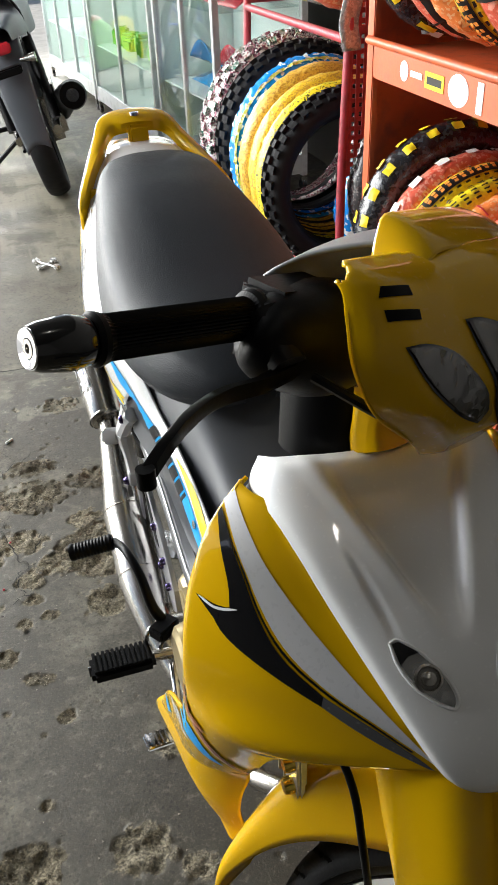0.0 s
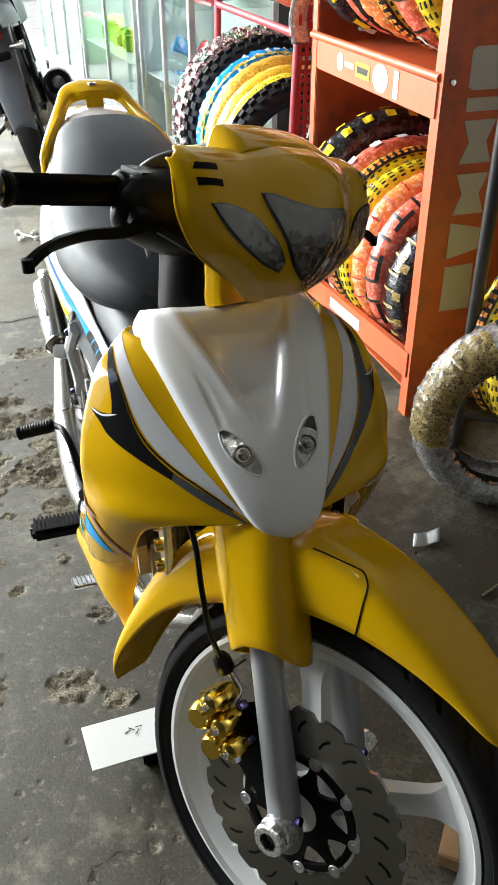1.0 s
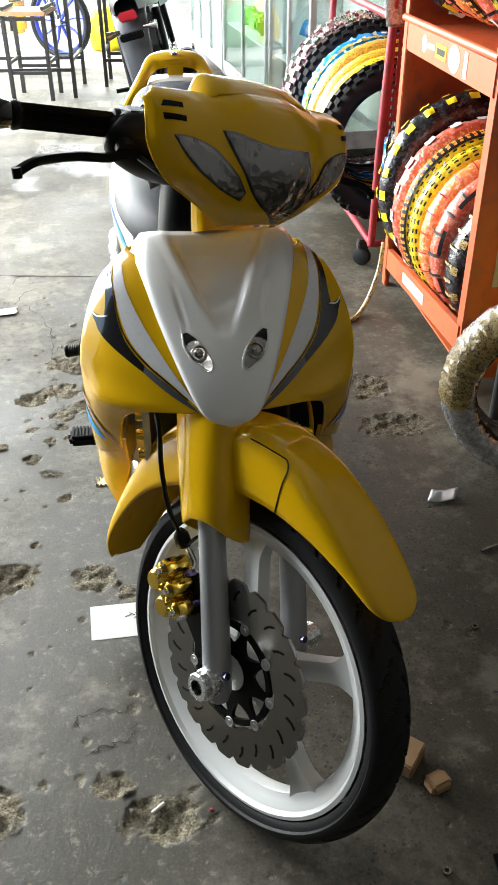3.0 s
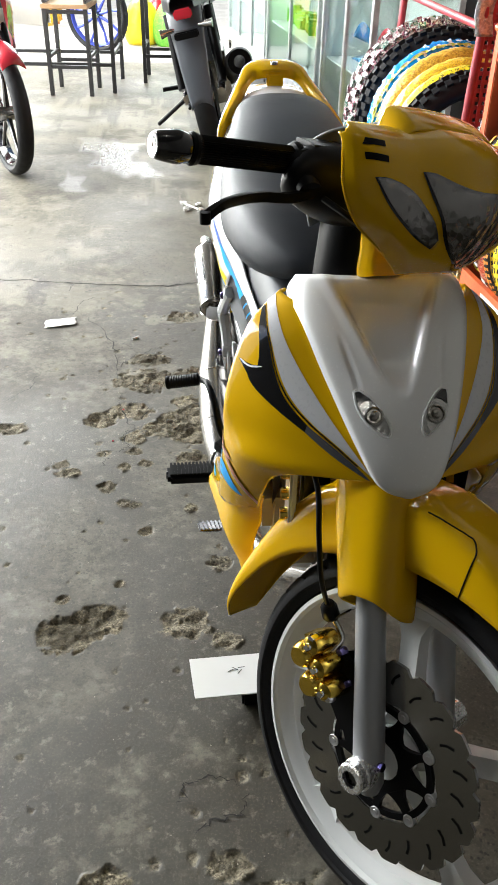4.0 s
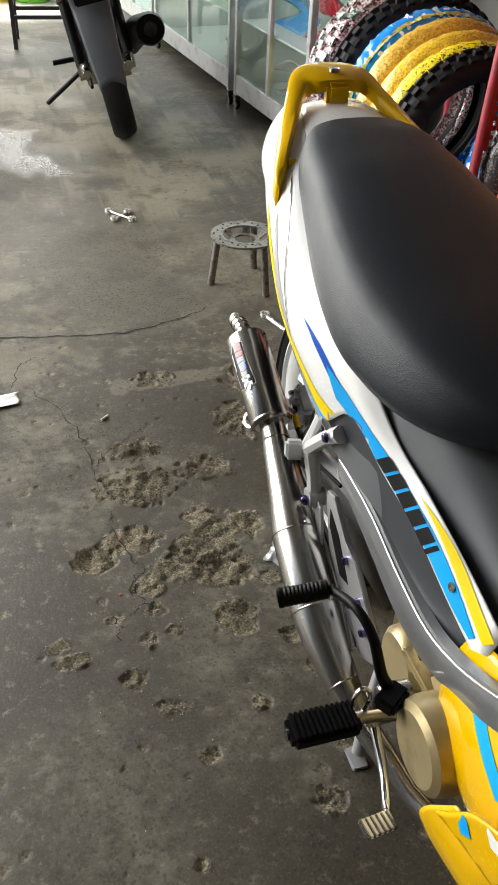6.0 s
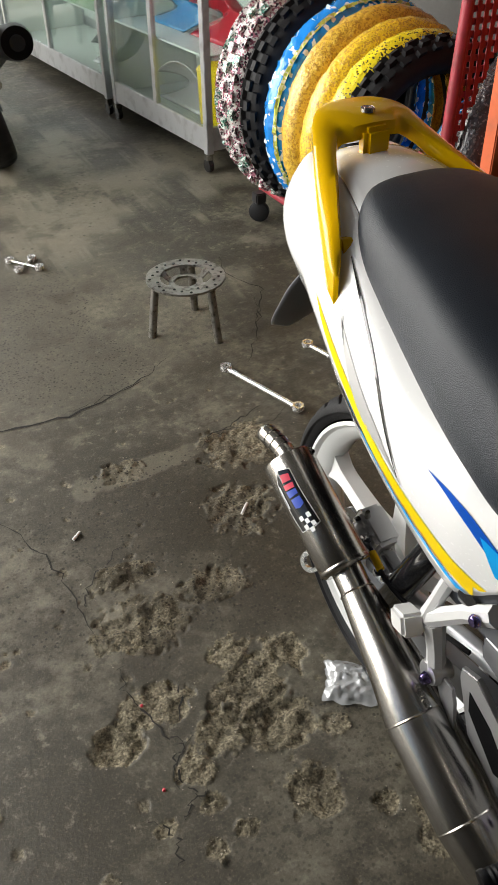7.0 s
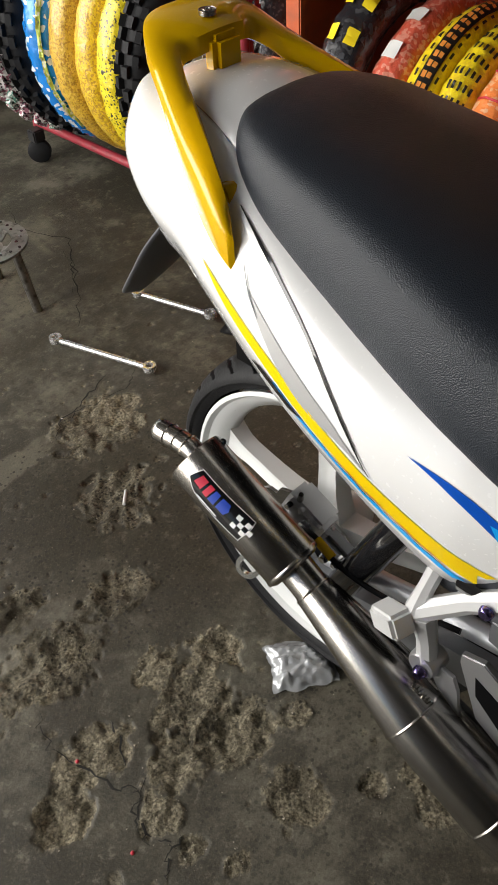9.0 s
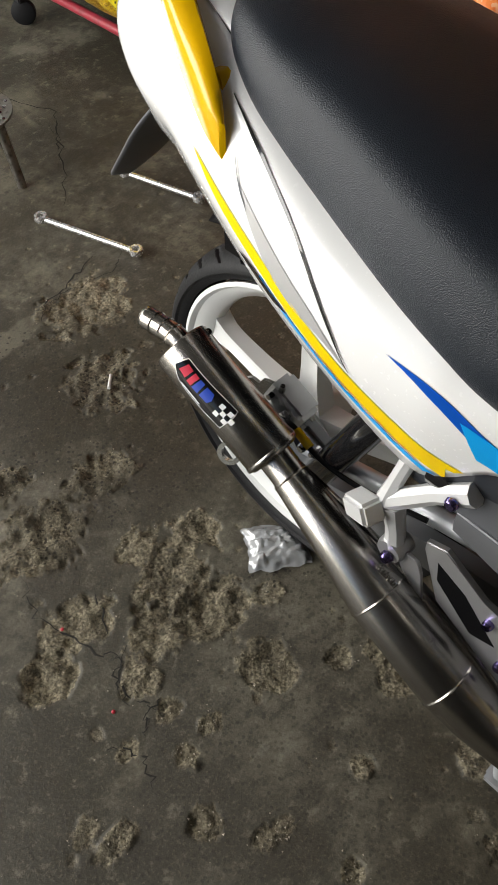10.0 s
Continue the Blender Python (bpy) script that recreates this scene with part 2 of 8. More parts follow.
def decal(name, outline, side, bvh, mat, parent, label="", lift=0.001, cell=0.008, flip=None):
    """A thin film on a skin: an outline in the plane seen along side, laid onto the surface behind it; flip: a mirror."""
    n = V(side).normalized()
    a = V((0, 0, 1)).cross(n).normalized()
    b = n.cross(a)
    flip = flip or Matrix()
    nn = (flip.to_3x3() @ n).normalized()
    if len(outline) > 5:
        outline = rounded(rounded(outline))
    bm = bmesh.new()
    bm.faces.new([bm.verts.new((u, v, 0)) for u, v in outline])
    us, vs = [u for u, v in outline], [v for u, v in outline]
    for k in range(1, int((max(us) - min(us)) / cell) + 1):
        bmesh.ops.bisect_plane(bm, geom=bm.verts[:] + bm.edges[:] + bm.faces[:], plane_co=(min(us) + k * cell, 0, 0), plane_no=(1, 0, 0))
    for k in range(1, int((max(vs) - min(vs)) / cell) + 1):
        bmesh.ops.bisect_plane(bm, geom=bm.verts[:] + bm.edges[:] + bm.faces[:], plane_co=(0, min(vs) + k * cell, 0), plane_no=(0, 1, 0))
    bmesh.ops.triangulate(bm, faces=bm.faces)
    lost = []
    for v in bm.verts:
        p = a * v.co.x + b * v.co.y
        hit, normal, _, _ = bvh.ray_cast(flip @ (p + n * 3), -nn)
        if hit is None:
            lost.append(v)
            continue
        if normal.dot(nn) < 0:
            normal = -normal
        v.co = hit + normal * lift
    bmesh.ops.delete(bm, geom=lost, context="VERTS")
    return part(name, bm, mat, parent, label)


def tyre(m, r, w, rim_r, n_groove, seg=510, steps=44):
    rows = []
    for k in range(steps + 1):
        a = radians(-32 + 244 * k / steps)
        rr = rim_r + 0.008 + (r - rim_r - 0.008) * max(0.0, 0.42 + 0.58 * math.sin(a))
        x = w * 0.5 * math.cos(a) * (1.0 if math.sin(a) > 0 else 0.9)
        row = []
        for j in range(seg):
            t = 2 * math.pi * j / seg
            q = (j * n_groove / seg + (0.5 if x > 0 else 0) + abs(x) / w * 2.2) % 1.0
            cut = 0.0042 if q < 0.16 and 0.1 < abs(x) / (w * 0.5) < 0.86 and math.sin(a) > 0.25 else 0
            row.append(m @ V((x, (rr - cut) * math.sin(t), (rr - cut) * math.cos(t))))
        rows.append(row)
    return surface(rows, closed=True)


def wheel(name, m, r, w, rim_r, turn0, label):
    """A five-spoke cast wheel about the local x axis."""
    prof = [(rim_r + 0.004, -w * 0.42), (rim_r + 0.010, -w * 0.40), (rim_r + 0.008, -w * 0.35), (rim_r - 0.004, -w * 0.33), (rim_r - 0.012, -w * 0.24), (rim_r - 0.022, -w * 0.16), (rim_r - 0.026, 0), (rim_r - 0.022, w * 0.16), (rim_r - 0.012, w * 0.24), (rim_r - 0.004, w * 0.33), (rim_r + 0.008, w * 0.35), (rim_r + 0.010, w * 0.40), (rim_r + 0.004, w * 0.42), (rim_r - 0.004, w * 0.28), (rim_r - 0.01, 0), (rim_r - 0.004, -w * 0.28)]
    hub = part("rim", lathe(prof, 72, m, closed=True), WHEELWHITE, bike, label)
    hub.name = name
    part("tyre", tyre(m, r, w, rim_r, 34), RUBBER, hub, "black road tyre with diagonal grooves", smooth=35)
    for k in range(5):
        turn = m @ Matrix.Rotation(2 * math.pi * k / 5 + turn0, 4, "X")
        rows = []
        for s, hw, ht in ((0.03, 0.024, 0.017), (0.08, 0.0155, 0.014), (0.14, 0.0140, 0.012), (rim_r - 0.045, 0.0165, 0.012), (rim_r - 0.018, 0.032, 0.014)):
            rows.append([turn @ V((x, y, s)) for x, y in ((-ht, -hw), (-ht * 0.3, -hw), (ht * 0.3, -hw), (ht, -hw), (ht * 0.75, -hw * 0.4), (ht * 0.75, hw * 0.4), (ht, hw), (ht * 0.3, hw), (-ht * 0.3, hw), (-ht, hw), (-ht * 0.75, hw * 0.4), (-ht * 0.75, -hw * 0.4))])
        part("spoke", surface(rows, nu=8, closed=True, cap=True), WHEELWHITE, hub)
    part("hub", lathe([(0.0, -0.05), (0.028, -0.05), (0.034, -0.035), (0.034, 0.035), (0.028, 0.05), (0, 0.05)], 32, m), WHEELWHITE, hub)
    return hub


def brake_disc(m, r_out, r_in, x, parent, waves=22, arms=9):
    """A floating wave disc: toothed ring, black carrier with arms, bobbins."""
    seg, bm = waves * 10, bmesh.new()
    rows = []
    for t, dx in ((0, -0.0024), (1, -0.0024), (1, 0.0024), (0, 0.0024), (0, -0.0024)):
        row = []
        for j in range(seg):
            a = 2 * math.pi * j / seg
            notch = max(0.0, math.cos(a * waves)) ** 2.5
            rr = r_out - 0.0085 * notch if t else r_in + 0.004 * max(0.0, math.cos(a * arms)) ** 3
            row.append(m @ V((x + dx, rr * math.sin(a), rr * math.cos(a))))
        rows.append(row)
    surface(rows, closed=True, bm=bm)
    bmesh.ops.remove_doubles(bm, verts=bm.verts, dist=1e-6)
    disc = part("brake_disc", bm, DISC, parent, "wavy drilled steel brake disc with a black carrier", smooth=30)
    for k in range(waves):
        t = m @ Matrix.Rotation(2 * math.pi * (k + 0.5) / waves, 4, "X")
        out = [(-0.0022, -0.010), (0.0016, -0.0105), (0.0046, 0.0), (0.0034, 0.010), (-0.0004, 0.0102), (0.0012, 0.0)]
        bm2 = plate(out, 0.0006, t @ Matrix.Translation((x - 0.0027, 0, r_out - (0.023 if k % 2 else 0.030))) @ Matrix.Rotation(radians(90), 4, "Y") @ Matrix.Rotation(0.55 + radians(90), 4, "Z"))
        part("slot", bm2, BLACK, disc)
    carrier = None
    for r0, r1 in ((r_in - 0.013, r_in - 0.004), (0.027, 0.047)):
        rows = [[m @ V((x + dx, rr * math.sin(2 * math.pi * j / 64), rr * math.cos(2 * math.pi * j / 64))) for j in range(64)] for rr, dx in ((r1, -0.003), (r0, -0.003), (r0, 0.003), (r1, 0.003), (r1, -0.003))]
        ring = part("disc_carrier" if carrier is None else "hub_ring", surface(rows, closed=True), BLACK, disc if carrier is None else carrier, "black disc carrier" if carrier is None else "")
        carrier = carrier or ring
    for k in range(arms):
        t = m @ Matrix.Rotation(2 * math.pi * k / arms + 0.12, 4, "X")
        rows = [[t @ V((x + dx, y * hw, r)) for y, dx in ((-1, -0.0032), (1, -0.0032), (1, 0.0032), (-1, 0.0032))] for r, hw in ((0.043, 0.0155), (0.052, 0.0095), (0.064, 0.0055), (r_in - 0.012, 0.0048), (r_in - 0.005, 0.009))]
        part("carrier_arm", surface(rows, closed=True, cap=True), BLACK, carrier)
        part("bobbin", lathe([(0, -0.0052), (0.0034, -0.0052), (0.0040, -0.0036), (0.0078, -0.0046), (0.0085, -0.0036), (0.0085, 0.003), (0, 0.003)], 18, t @ Matrix.Translation((x, 0, r_in - 0.003))), ALU, disc)
    return disc


front_wheel = wheel("front_wheel", LEVEL, 0.2705, 0.070, 0.219, radians(131), "white five-spoke cast wheel with a slim black tyre")
disc = brake_disc(LEVEL, 0.1465, 0.085, -0.047, front_wheel)
disc.name = "brake_disc"
rear_wheel = wheel("rear_wheel", REAR, 0.272, 0.088, 0.222, radians(-3), "white cast wheel with a black road tyre")

# axle ends with chrome sliders
for side in (-1, 1):
    t = LEVEL @ Matrix.Translation((0.116 if side > 0 else -0.103, 0, 0)) @ Matrix.Rotation(0 if side < 0 else math.pi, 4, "Z")
    part("axle_slider", lathe([(0.0115, -0.012), (0.019, -0.012), (0.021, -0.009), (0.0205, 0.002), (0.0225, 0.004), (0.0225, 0.02), (0.015, 0.026), (0.0, 0.028)], 12, t), BRIGHTALU, bike, "chrome axle end slider", smooth=25)
    part("slider_hole", lathe([(0.0, -0.006), (0.0112, -0.006), (0.0112, 0.004), (0, 0.004)], 16, t), SHINYBLACK, bike, "dark bore of the axle slider")

# fork legs and covers
for side in (-1, 1):
    foot = 0.086 if side > 0 else -0.075
    leg = part("fork_leg", tube([S(foot, 0.0, -0.035), S(foot, 0, -0.02), S(foot + 0.001, 0, 0.02), S(foot + 0.012, 0, 0.2), S(foot + 0.020, 0, 0.34)], [0.012, 0.019, 0.021, 0.0195, 0.0195], 24), FORKSILVER, bike, "silver telescopic fork leg")
    part("fork_bolt", tube([S(foot - 0.003, -0.019, 0.01), S(foot - 0.003, -0.026, 0.01)], 0.006, 6), PURPLE, leg)
    rows = []
    for z, hw, yf, yb in ((0.207, 0.038, -0.047, 0.03), (0.212, 0.0405, -0.05, 0.033), (0.25, 0.0415, -0.053, 0.034), (0.29, 0.0415, -0.053, 0.036), (0.325, 0.0415, -0.053, 0.04), (0.37, 0.041, -0.053, 0.044), (0.41, 0.040, -0.052, 0.05), (0.44, 0.036, -0.045, 0.05)):
        if side > 0 and z > 0.36:
            break
        mid = (side * (0.078 - max(0, z - 0.3) * 0.10) if side < 0 else 0.056) + 0.062 * z + 0.006
        hw *= 0.90
        low = max(0.0, 1 - (z - 0.207) / 0.10)
        rows.append([S(mid + x * hw, (yf + yb) / 2 + f * (yb - yf) / 2, z + side * x * 0.012 + 0.022 * low * max(0.0, side * x) ** 2) for x, f in ((-1, 0.3), (-0.95, -0.45), (-0.6, -0.92), (0, -1), (0.6, -0.92), (0.95, -0.45), (1, 0.3), (0.7, 1), (-0.7, 1))])
    part("fork_cover", surface(rows, nu=16, nv=32, closed=True), YELLOW, bike, "yellow fork cover", shell=0.003)

# front mudguard
rows = []
for ang, rr, hw, drop in ((24.5, 0.309, 0.010, 0.003), (26, 0.311, 0.028, 0.008), (30, 0.313, 0.043, 0.014), (40, 0.317, 0.053, 0.022), (52, 0.330, 0.059, 0.040), (66, 0.352, 0.062, 0.066), (82, 0.374, 0.063, 0.092), (100, 0.376, 0.062, 0.096), (116, 0.358, 0.060, 0.066), (130, 0.343, 0.057, 0.04), (145, 0.340, 0.052, 0.022), (154, 0.339, 0.046, 0.010), (160, 0.339, 0.030, 0.004)):
    a = radians(ang)
    c, s = math.cos(a), math.sin(a)
    rows.append([S(x * hw, -(rr - f * drop) * c, (rr - f * drop) * s) for x, f in ((-1, 1), (-0.99, 0.5), (-0.86, 0.16), (-0.5, 0.02), (0, 0), (0.5, 0.02), (0.86, 0.16), (0.99, 0.5), (1, 1))])
bm = surface(rows, nu=60, nv=28)
FENDER_BVH = outwards(bm, S(0, 0, 0))
fender = part("front_fender", bm, YELLOW, bike, "yellow front mudguard with a seam", shell=0.003, outward=-1)
seam = []
for x, ang, f in ((-0.050, 77, 0.10), (-0.046, 72, 0.08), (-0.042, 68.5, 0.04), (-0.041, 67, 0.03), (-0.050, 65, 0.12), (-0.060, 64, 0.5), (-0.0612, 63.5, 1.0)):
    a = radians(ang)
    rr = float(np.interp(ang, (52, 66, 82), (0.330, 0.352, 0.374))) - f * float(np.interp(ang, (52, 66, 82), (0.040, 0.066, 0.092)))
    seam.append(S(x, -rr * math.cos(a), rr * math.sin(a)))
seam = [FENDER_BVH.find_nearest(p)[0] for p in crom(seam, 40)]
part("seam", tube(seam, 0.0011, 6), BLACK, fender)

# seat
SEAT = ((-0.072, 0.030, 0.830, 0.838), (-0.082, 0.060, 0.823, 0.847), (-0.105, 0.088, 0.810, 0.853), (-0.15, 0.111, 0.792, 0.853), (-0.2, 0.123, 0.770, 0.846), (-0.25, 0.133, 0.750, 0.838), (-0.3, 0.143, 0.733, 0.827), (-0.35, 0.152, 0.717, 0.815), (-0.4, 0.158, 0.701, 0.802), (-0.45, 0.160, 0.688, 0.789), (-0.5, 0.156, 0.680, 0.776), (-0.58, 0.138, 0.674, 0.756), (-0.645, 0.105, 0.672, 0.734), (-0.69, 0.062, 0.674, 0.712), (-0.712, 0.022, 0.678, 0.692))
rows = []
for y, hw, ez, tz in SEAT:
    d = tz - ez
    rows.append([V((x * hw, y, ez + f * d)) for x, f in ((-0.9, -0.3), (-0.985, -0.08), (-1, 0.15), (-0.965, 0.45), (-0.84, 0.78), (-0.45, 0.97), (0, 1.0), (0.45, 0.97), (0.84, 0.78), (0.965, 0.45), (1, 0.15), (0.985, -0.08), (0.9, -0.3))])
bm = surface(rows, nu=60, nv=40)
outwards(bm, (0, -0.4, 0.6))
part("seat", bm, VINYL, bike, "black grained vinyl dual seat")


# tail and side panels
TAIL = ((0.072, ((-0.008, 0.838), (-0.040, 0.833), (-0.047, 0.80), (-0.018, 0.765))), (0.055, ((-0.028, 0.842), (-0.068, 0.832), (-0.092, 0.785), (-0.058, 0.736))), (0.01, ((-0.054, 0.840), (-0.092, 0.820), (-0.119, 0.768), (-0.097, 0.706))), (-0.05, ((-0.070, 0.832), (-0.104, 0.81), (-0.1305, 0.751), (-0.115, 0.696))), (-0.1, ((-0.084, 0.818), (-0.113, 0.795), (-0.1425, 0.733), (-0.131, 0.682))), (-0.2, ((-0.110, 0.775), (-0.142, 0.752), (-0.162, 0.685), (-0.151, 0.634))), (-0.3, ((-0.130, 0.742), (-0.165, 0.712), (-0.176, 0.65), (-0.157, 0.583))), (-0.4, ((-0.146, 0.712), (-0.168, 0.68), (-0.169, 0.62), (-0.15, 0.53))), (-0.44, ((-0.146, 0.700), (-0.163, 0.668), (-0.162, 0.618), (-0.148, 0.545))), (-0.5, ((-0.138, 0.682), (-0.150, 0.65), (-0.148, 0.625), (-0.142, 0.592))), (-0.58, ((-0.118, 0.612), (-0.127, 0.595), (-0.1285, 0.577), (-0.127, 0.556))), (-0.66, ((-0.106, 0.582), (-0.114, 0.57), (-0.1175, 0.555), (-0.1185, 0.535))), (-0.75, ((-0.1, 0.556), (-0.109, 0.545), (-0.1135, 0.527), (-0.1155, 0.505))), (-0.84, ((-0.100, 0.533), (-0.107, 0.522), (-0.112, 0.51), (-0.114, 0.482))))
for side in (1, -1):
    rows = [[V((side * x, y, z)) for x, z in ps] for y, ps in TAIL]
    bm = surface(rows, nu=60, nv=18)
    bvh = outwards(bm, (0, -0.35, 0.66))
    ob = part("side_panel", bm, WHITE, bike, "white glossy tail side panel with blue and yellow stripes", shell=0.003, outward=-1)
    if side > 0:
        TAIL_BVH, right_panel = bvh, ob
    else:
        LEFT_BVH, left_panel = bvh, ob

# tail top between the seat and the grab rail
rows = [[V((x * hw, y, z - (abs(x) ** 2) * dz)) for x in (-1, -0.5, 0, 0.5, 1)] for y, hw, z, dz in ((0.068, 0.012, 0.826, 0.002), (0.05, 0.034, 0.838, 0.004), (0.02, 0.052, 0.846, 0.006), (-0.02, 0.064, 0.849, 0.010), (-0.06, 0.073, 0.846, 0.014), (-0.12, 0.088, 0.825, 0.012))]
part("tail_top", surface(rows, nu=16, nv=12), WHITE, bike, "white tail cover", shell=0.003)
part("tail_light", block(-0.03, 0.03, 0.05, 0.078, 0.765, 0.80, 0.008), RED, bike, "red tail light")

# grab rail
OUT = [(-0.1445, -0.146, 0.772), (-0.143, -0.13, 0.785), (-0.132, -0.1, 0.803), (-0.111, -0.05, 0.831), (-0.086, 0, 0.862), (-0.068, 0.035, 0.884), (-0.04, 0.060, 0.893), (0, 0.066, 0.895)]
INN = [(-0.140, -0.150, 0.770), (-0.125, -0.13, 0.793), (-0.109, -0.1, 0.816), (-0.082, -0.05, 0.843), (-0.064, -0.015, 0.862), (-0.047, 0.006, 0.876), (-0.028, 0.0, 0.882), (0, -0.002, 0.884)]
rows = []
for o, i in zip(OUT + [(-x, y, z) for x, y, z in OUT[-2::-1]], INN + [(-x, y, z) for x, y, z in INN[-2::-1]]):
    o, i = V(o), V(i)
    h = V((0, 0, 0.022 + 0.022 * min(1, max(0, -o.y / 0.08)) * min(1, max(0, (o.y + 0.16) / 0.04))))
    rows.append([o, o * 0.85 + i * 0.15 + h * 0.16, o * 0.5 + i * 0.5 + h * 0.2, o * 0.15 + i * 0.85 + h * 0.16, i, i - h * 0.8, i * 0.8 + o * 0.2 - h, o * 0.8 + i * 0.2 - h, o - h * 0.8])
rail = part("grab_rail", surface(rows, nu=70, closed=True, cap=True), YELLOW, bike, "yellow painted rear grab rail", smooth=50)
part("rail_bracket", block(-0.019, 0.019, -0.012, 0.010, 0.838, 0.880, 0.006), YELLOW, rail)
part("rail_bolt", lathe([(0, 0.0002), (0.0028, 0.0002), (0.003, 0.0012), (0.0058, 0.0012), (0.006, 0.0002), (0.0078, 0.0002), (0.008, 0.0010), (0.009, 0.0006), (0.009, -0.004), (0, -0.004)], 20, Matrix.Translation((0, 0.018, 0.8955)) @ Matrix.Rotation(radians(-90), 4, "Y")), STEEL, rail)
for side in (-1, 1):
    part("rail_foot", tube([(side * 0.115, -0.112, 0.79), (side * 0.09, -0.118, 0.79)], 0.012, 14), YELLOW, rail)

# centre cover
rows = []
for y, hw, tz, bz in ((-0.45, 0.13, 0.715, 0.5), (-0.55, 0.118, 0.70, 0.49), (-0.62, 0.102, 0.672, 0.47), (-0.70, 0.088, 0.622, 0.45), (-0.78, 0.082, 0.578, 0.44), (-0.86, 0.083, 0.55, 0.43), (-0.93, 0.09, 0.56, 0.43), (-0.99, 0.10, 0.62, 0.43), (-1.03, 0.115, 0.74, 0.43)):
    rows.append([V((x * hw, y, bz + f * (tz - bz))) for x, f in ((-1.08, 0), (-1.05, 0.4), (-0.98, 0.7), (-0.78, 0.92), (-0.4, 0.99), (0, 1), (0.4, 0.99), (0.78, 0.92), (0.98, 0.7), (1.05, 0.4), (1.08, 0))])
part("centre_cover", surface(rows, nu=36, nv=30), GREY, bike, "dark grey plastic centre cover between seat and leg shield")
rows = [[V((x * hw, y + 0.02 * x * x, z)) for x in (-1, -0.6, -0.2, 0.2, 0.6, 1)] for z, hw, y in ((0.46, 0.15, -1.0), (0.55, 0.155, -1.02), (0.65, 0.16, -1.035), (0.72, 0.145, -1.03), (0.75, 0.115, -1.015), (0.782, 0.085, -1.01))]
part("inner_shield", surface(rows, nu=18, nv=16), GREY, bike, "dark grey inner leg shield", shell=0.003)

# white front panel: side ridges, a hollow middle and a rounded nose
PANEL = ((0.830, 0.106, -1.028, -1.072, 0.0), (0.826, 0.119, -1.043, -1.088, 0.012), (0.80, 0.113, -1.083, -1.125, 0.014), (0.76, 0.097, -1.147, -1.182, 0.013), (0.72, 0.077, -1.208, -1.237, 0.006), (0.685, 0.058, -1.253, -1.276, -0.002), (0.66, 0.043, -1.276, -1.293, 0.0), (0.648, 0.030, -1.284, -1.296, 0.0), (0.642, 0.010, -1.290, -1.295, 0.0))
rows = []
for z, hw, ye, yc, dip in PANEL:
    row = []
    for x in (-1, -0.9, -0.75, -0.6, -0.45, -0.3, -0.15, 0, 0.15, 0.3, 0.45, 0.6, 0.75, 0.9, 1):
        row.append(V((x * hw, ye + (yc - ye) * (1 - x * x) ** 0.6, z)))
    rows.append(row)
bm = surface(rows, nu=110, nv=120)
for v in bm.verts:
    x, z = abs(v.co.x), v.co.z
    w = 0.014 + 0.62 * max(0.0, z - 0.737)
    inner = min(1, max(0, (w - x) / (0.010 + 0.06 * w)))
    foot = min(1, max(0, (z - 0.733 - 9 * x * x) / 0.030))
    k = inner * inner * (3 - 2 * inner) * foot * foot * (3 - 2 * foot)
    k *= min(1, max(0, (0.833 - z) / 0.022))
    crest = max(0.0, 1 - abs(x - w - 0.004) / 0.012) * foot
    brow = max(0.0, 1 - abs(x - 0.052 - 0.35 * max(0, z - 0.745)) / 0.006) * max(0.0, 1 - abs(z - 0.757) / 0.028)
    v.co.z -= 0.017 * (x / 0.118) ** 4 * min(1, max(0, (z - 0.77) / 0.056)) + 13 * max(0.0, x - 0.09) ** 2 * min(1, max(0, (z - 0.79) / 0.036))
    v.co += V((0, 0.75, -0.66)) * (0.0105 * k - 0.0018 * crest + 0.003 * brow)
PANEL_BVH = outwards(bm, (0, -1.0, 0.6))
front_panel = part("front_panel", bm, WHITE, bike, "white front shield panel with two small lamps", shell=0.004, outward=-1)


def panel_edge(z):
    zs = [p[0] for p in PANEL][::-1]
    return float(np.interp(z, zs, [p[1] for p in PANEL][::-1])), float(np.interp(z, zs, [p[2] for p in PANEL][::-1]))


# leg shield wings: outer edge, shoulder, and the edge at the front panel or the wheel arch
WING = ((0.798, (-0.119, -1.018), (-0.126, -1.035), None), (0.780, (-0.142, -1.018), (-0.150, -1.048), None), (0.76, (-0.165, -1.02), (-0.171, -1.065), None), (0.72, (-0.186, -1.022), (-0.189, -1.085), None), (0.685, (-0.197, -1.025), (-0.199, -1.10), None), (0.655, (-0.202, -1.028), (-0.203, -1.11), None), (0.625, (-0.204, -1.028), (-0.205, -1.11), (-0.119, -1.215)), (0.595, (-0.205, -1.022), (-0.206, -1.105), (-0.147, -1.178)), (0.55, (-0.206, -1.008), (-0.207, -1.085), (-0.156, -1.152)), (0.50, (-0.209, -0.98), (-0.207, -1.06), (-0.158, -1.122)), (0.455, (-0.212, -0.95), (-0.206, -1.035), (-0.156, -1.104)), (0.418, (-0.215, -0.925), (-0.203, -1.02), (-0.156, -1.098)), (0.39, (-0.211, -0.942), (-0.199, -1.03), (-0.158, -1.098)), (0.362, (-0.203, -0.975), (-0.193, -1.045), (-0.160, -1.098)), (0.342, (-0.193, -1.015), (-0.185, -1.06), (-0.166, -1.10)), (0.333, (-0.183, -1.055), (-0.180, -1.075), (-0.173, -1.095)))
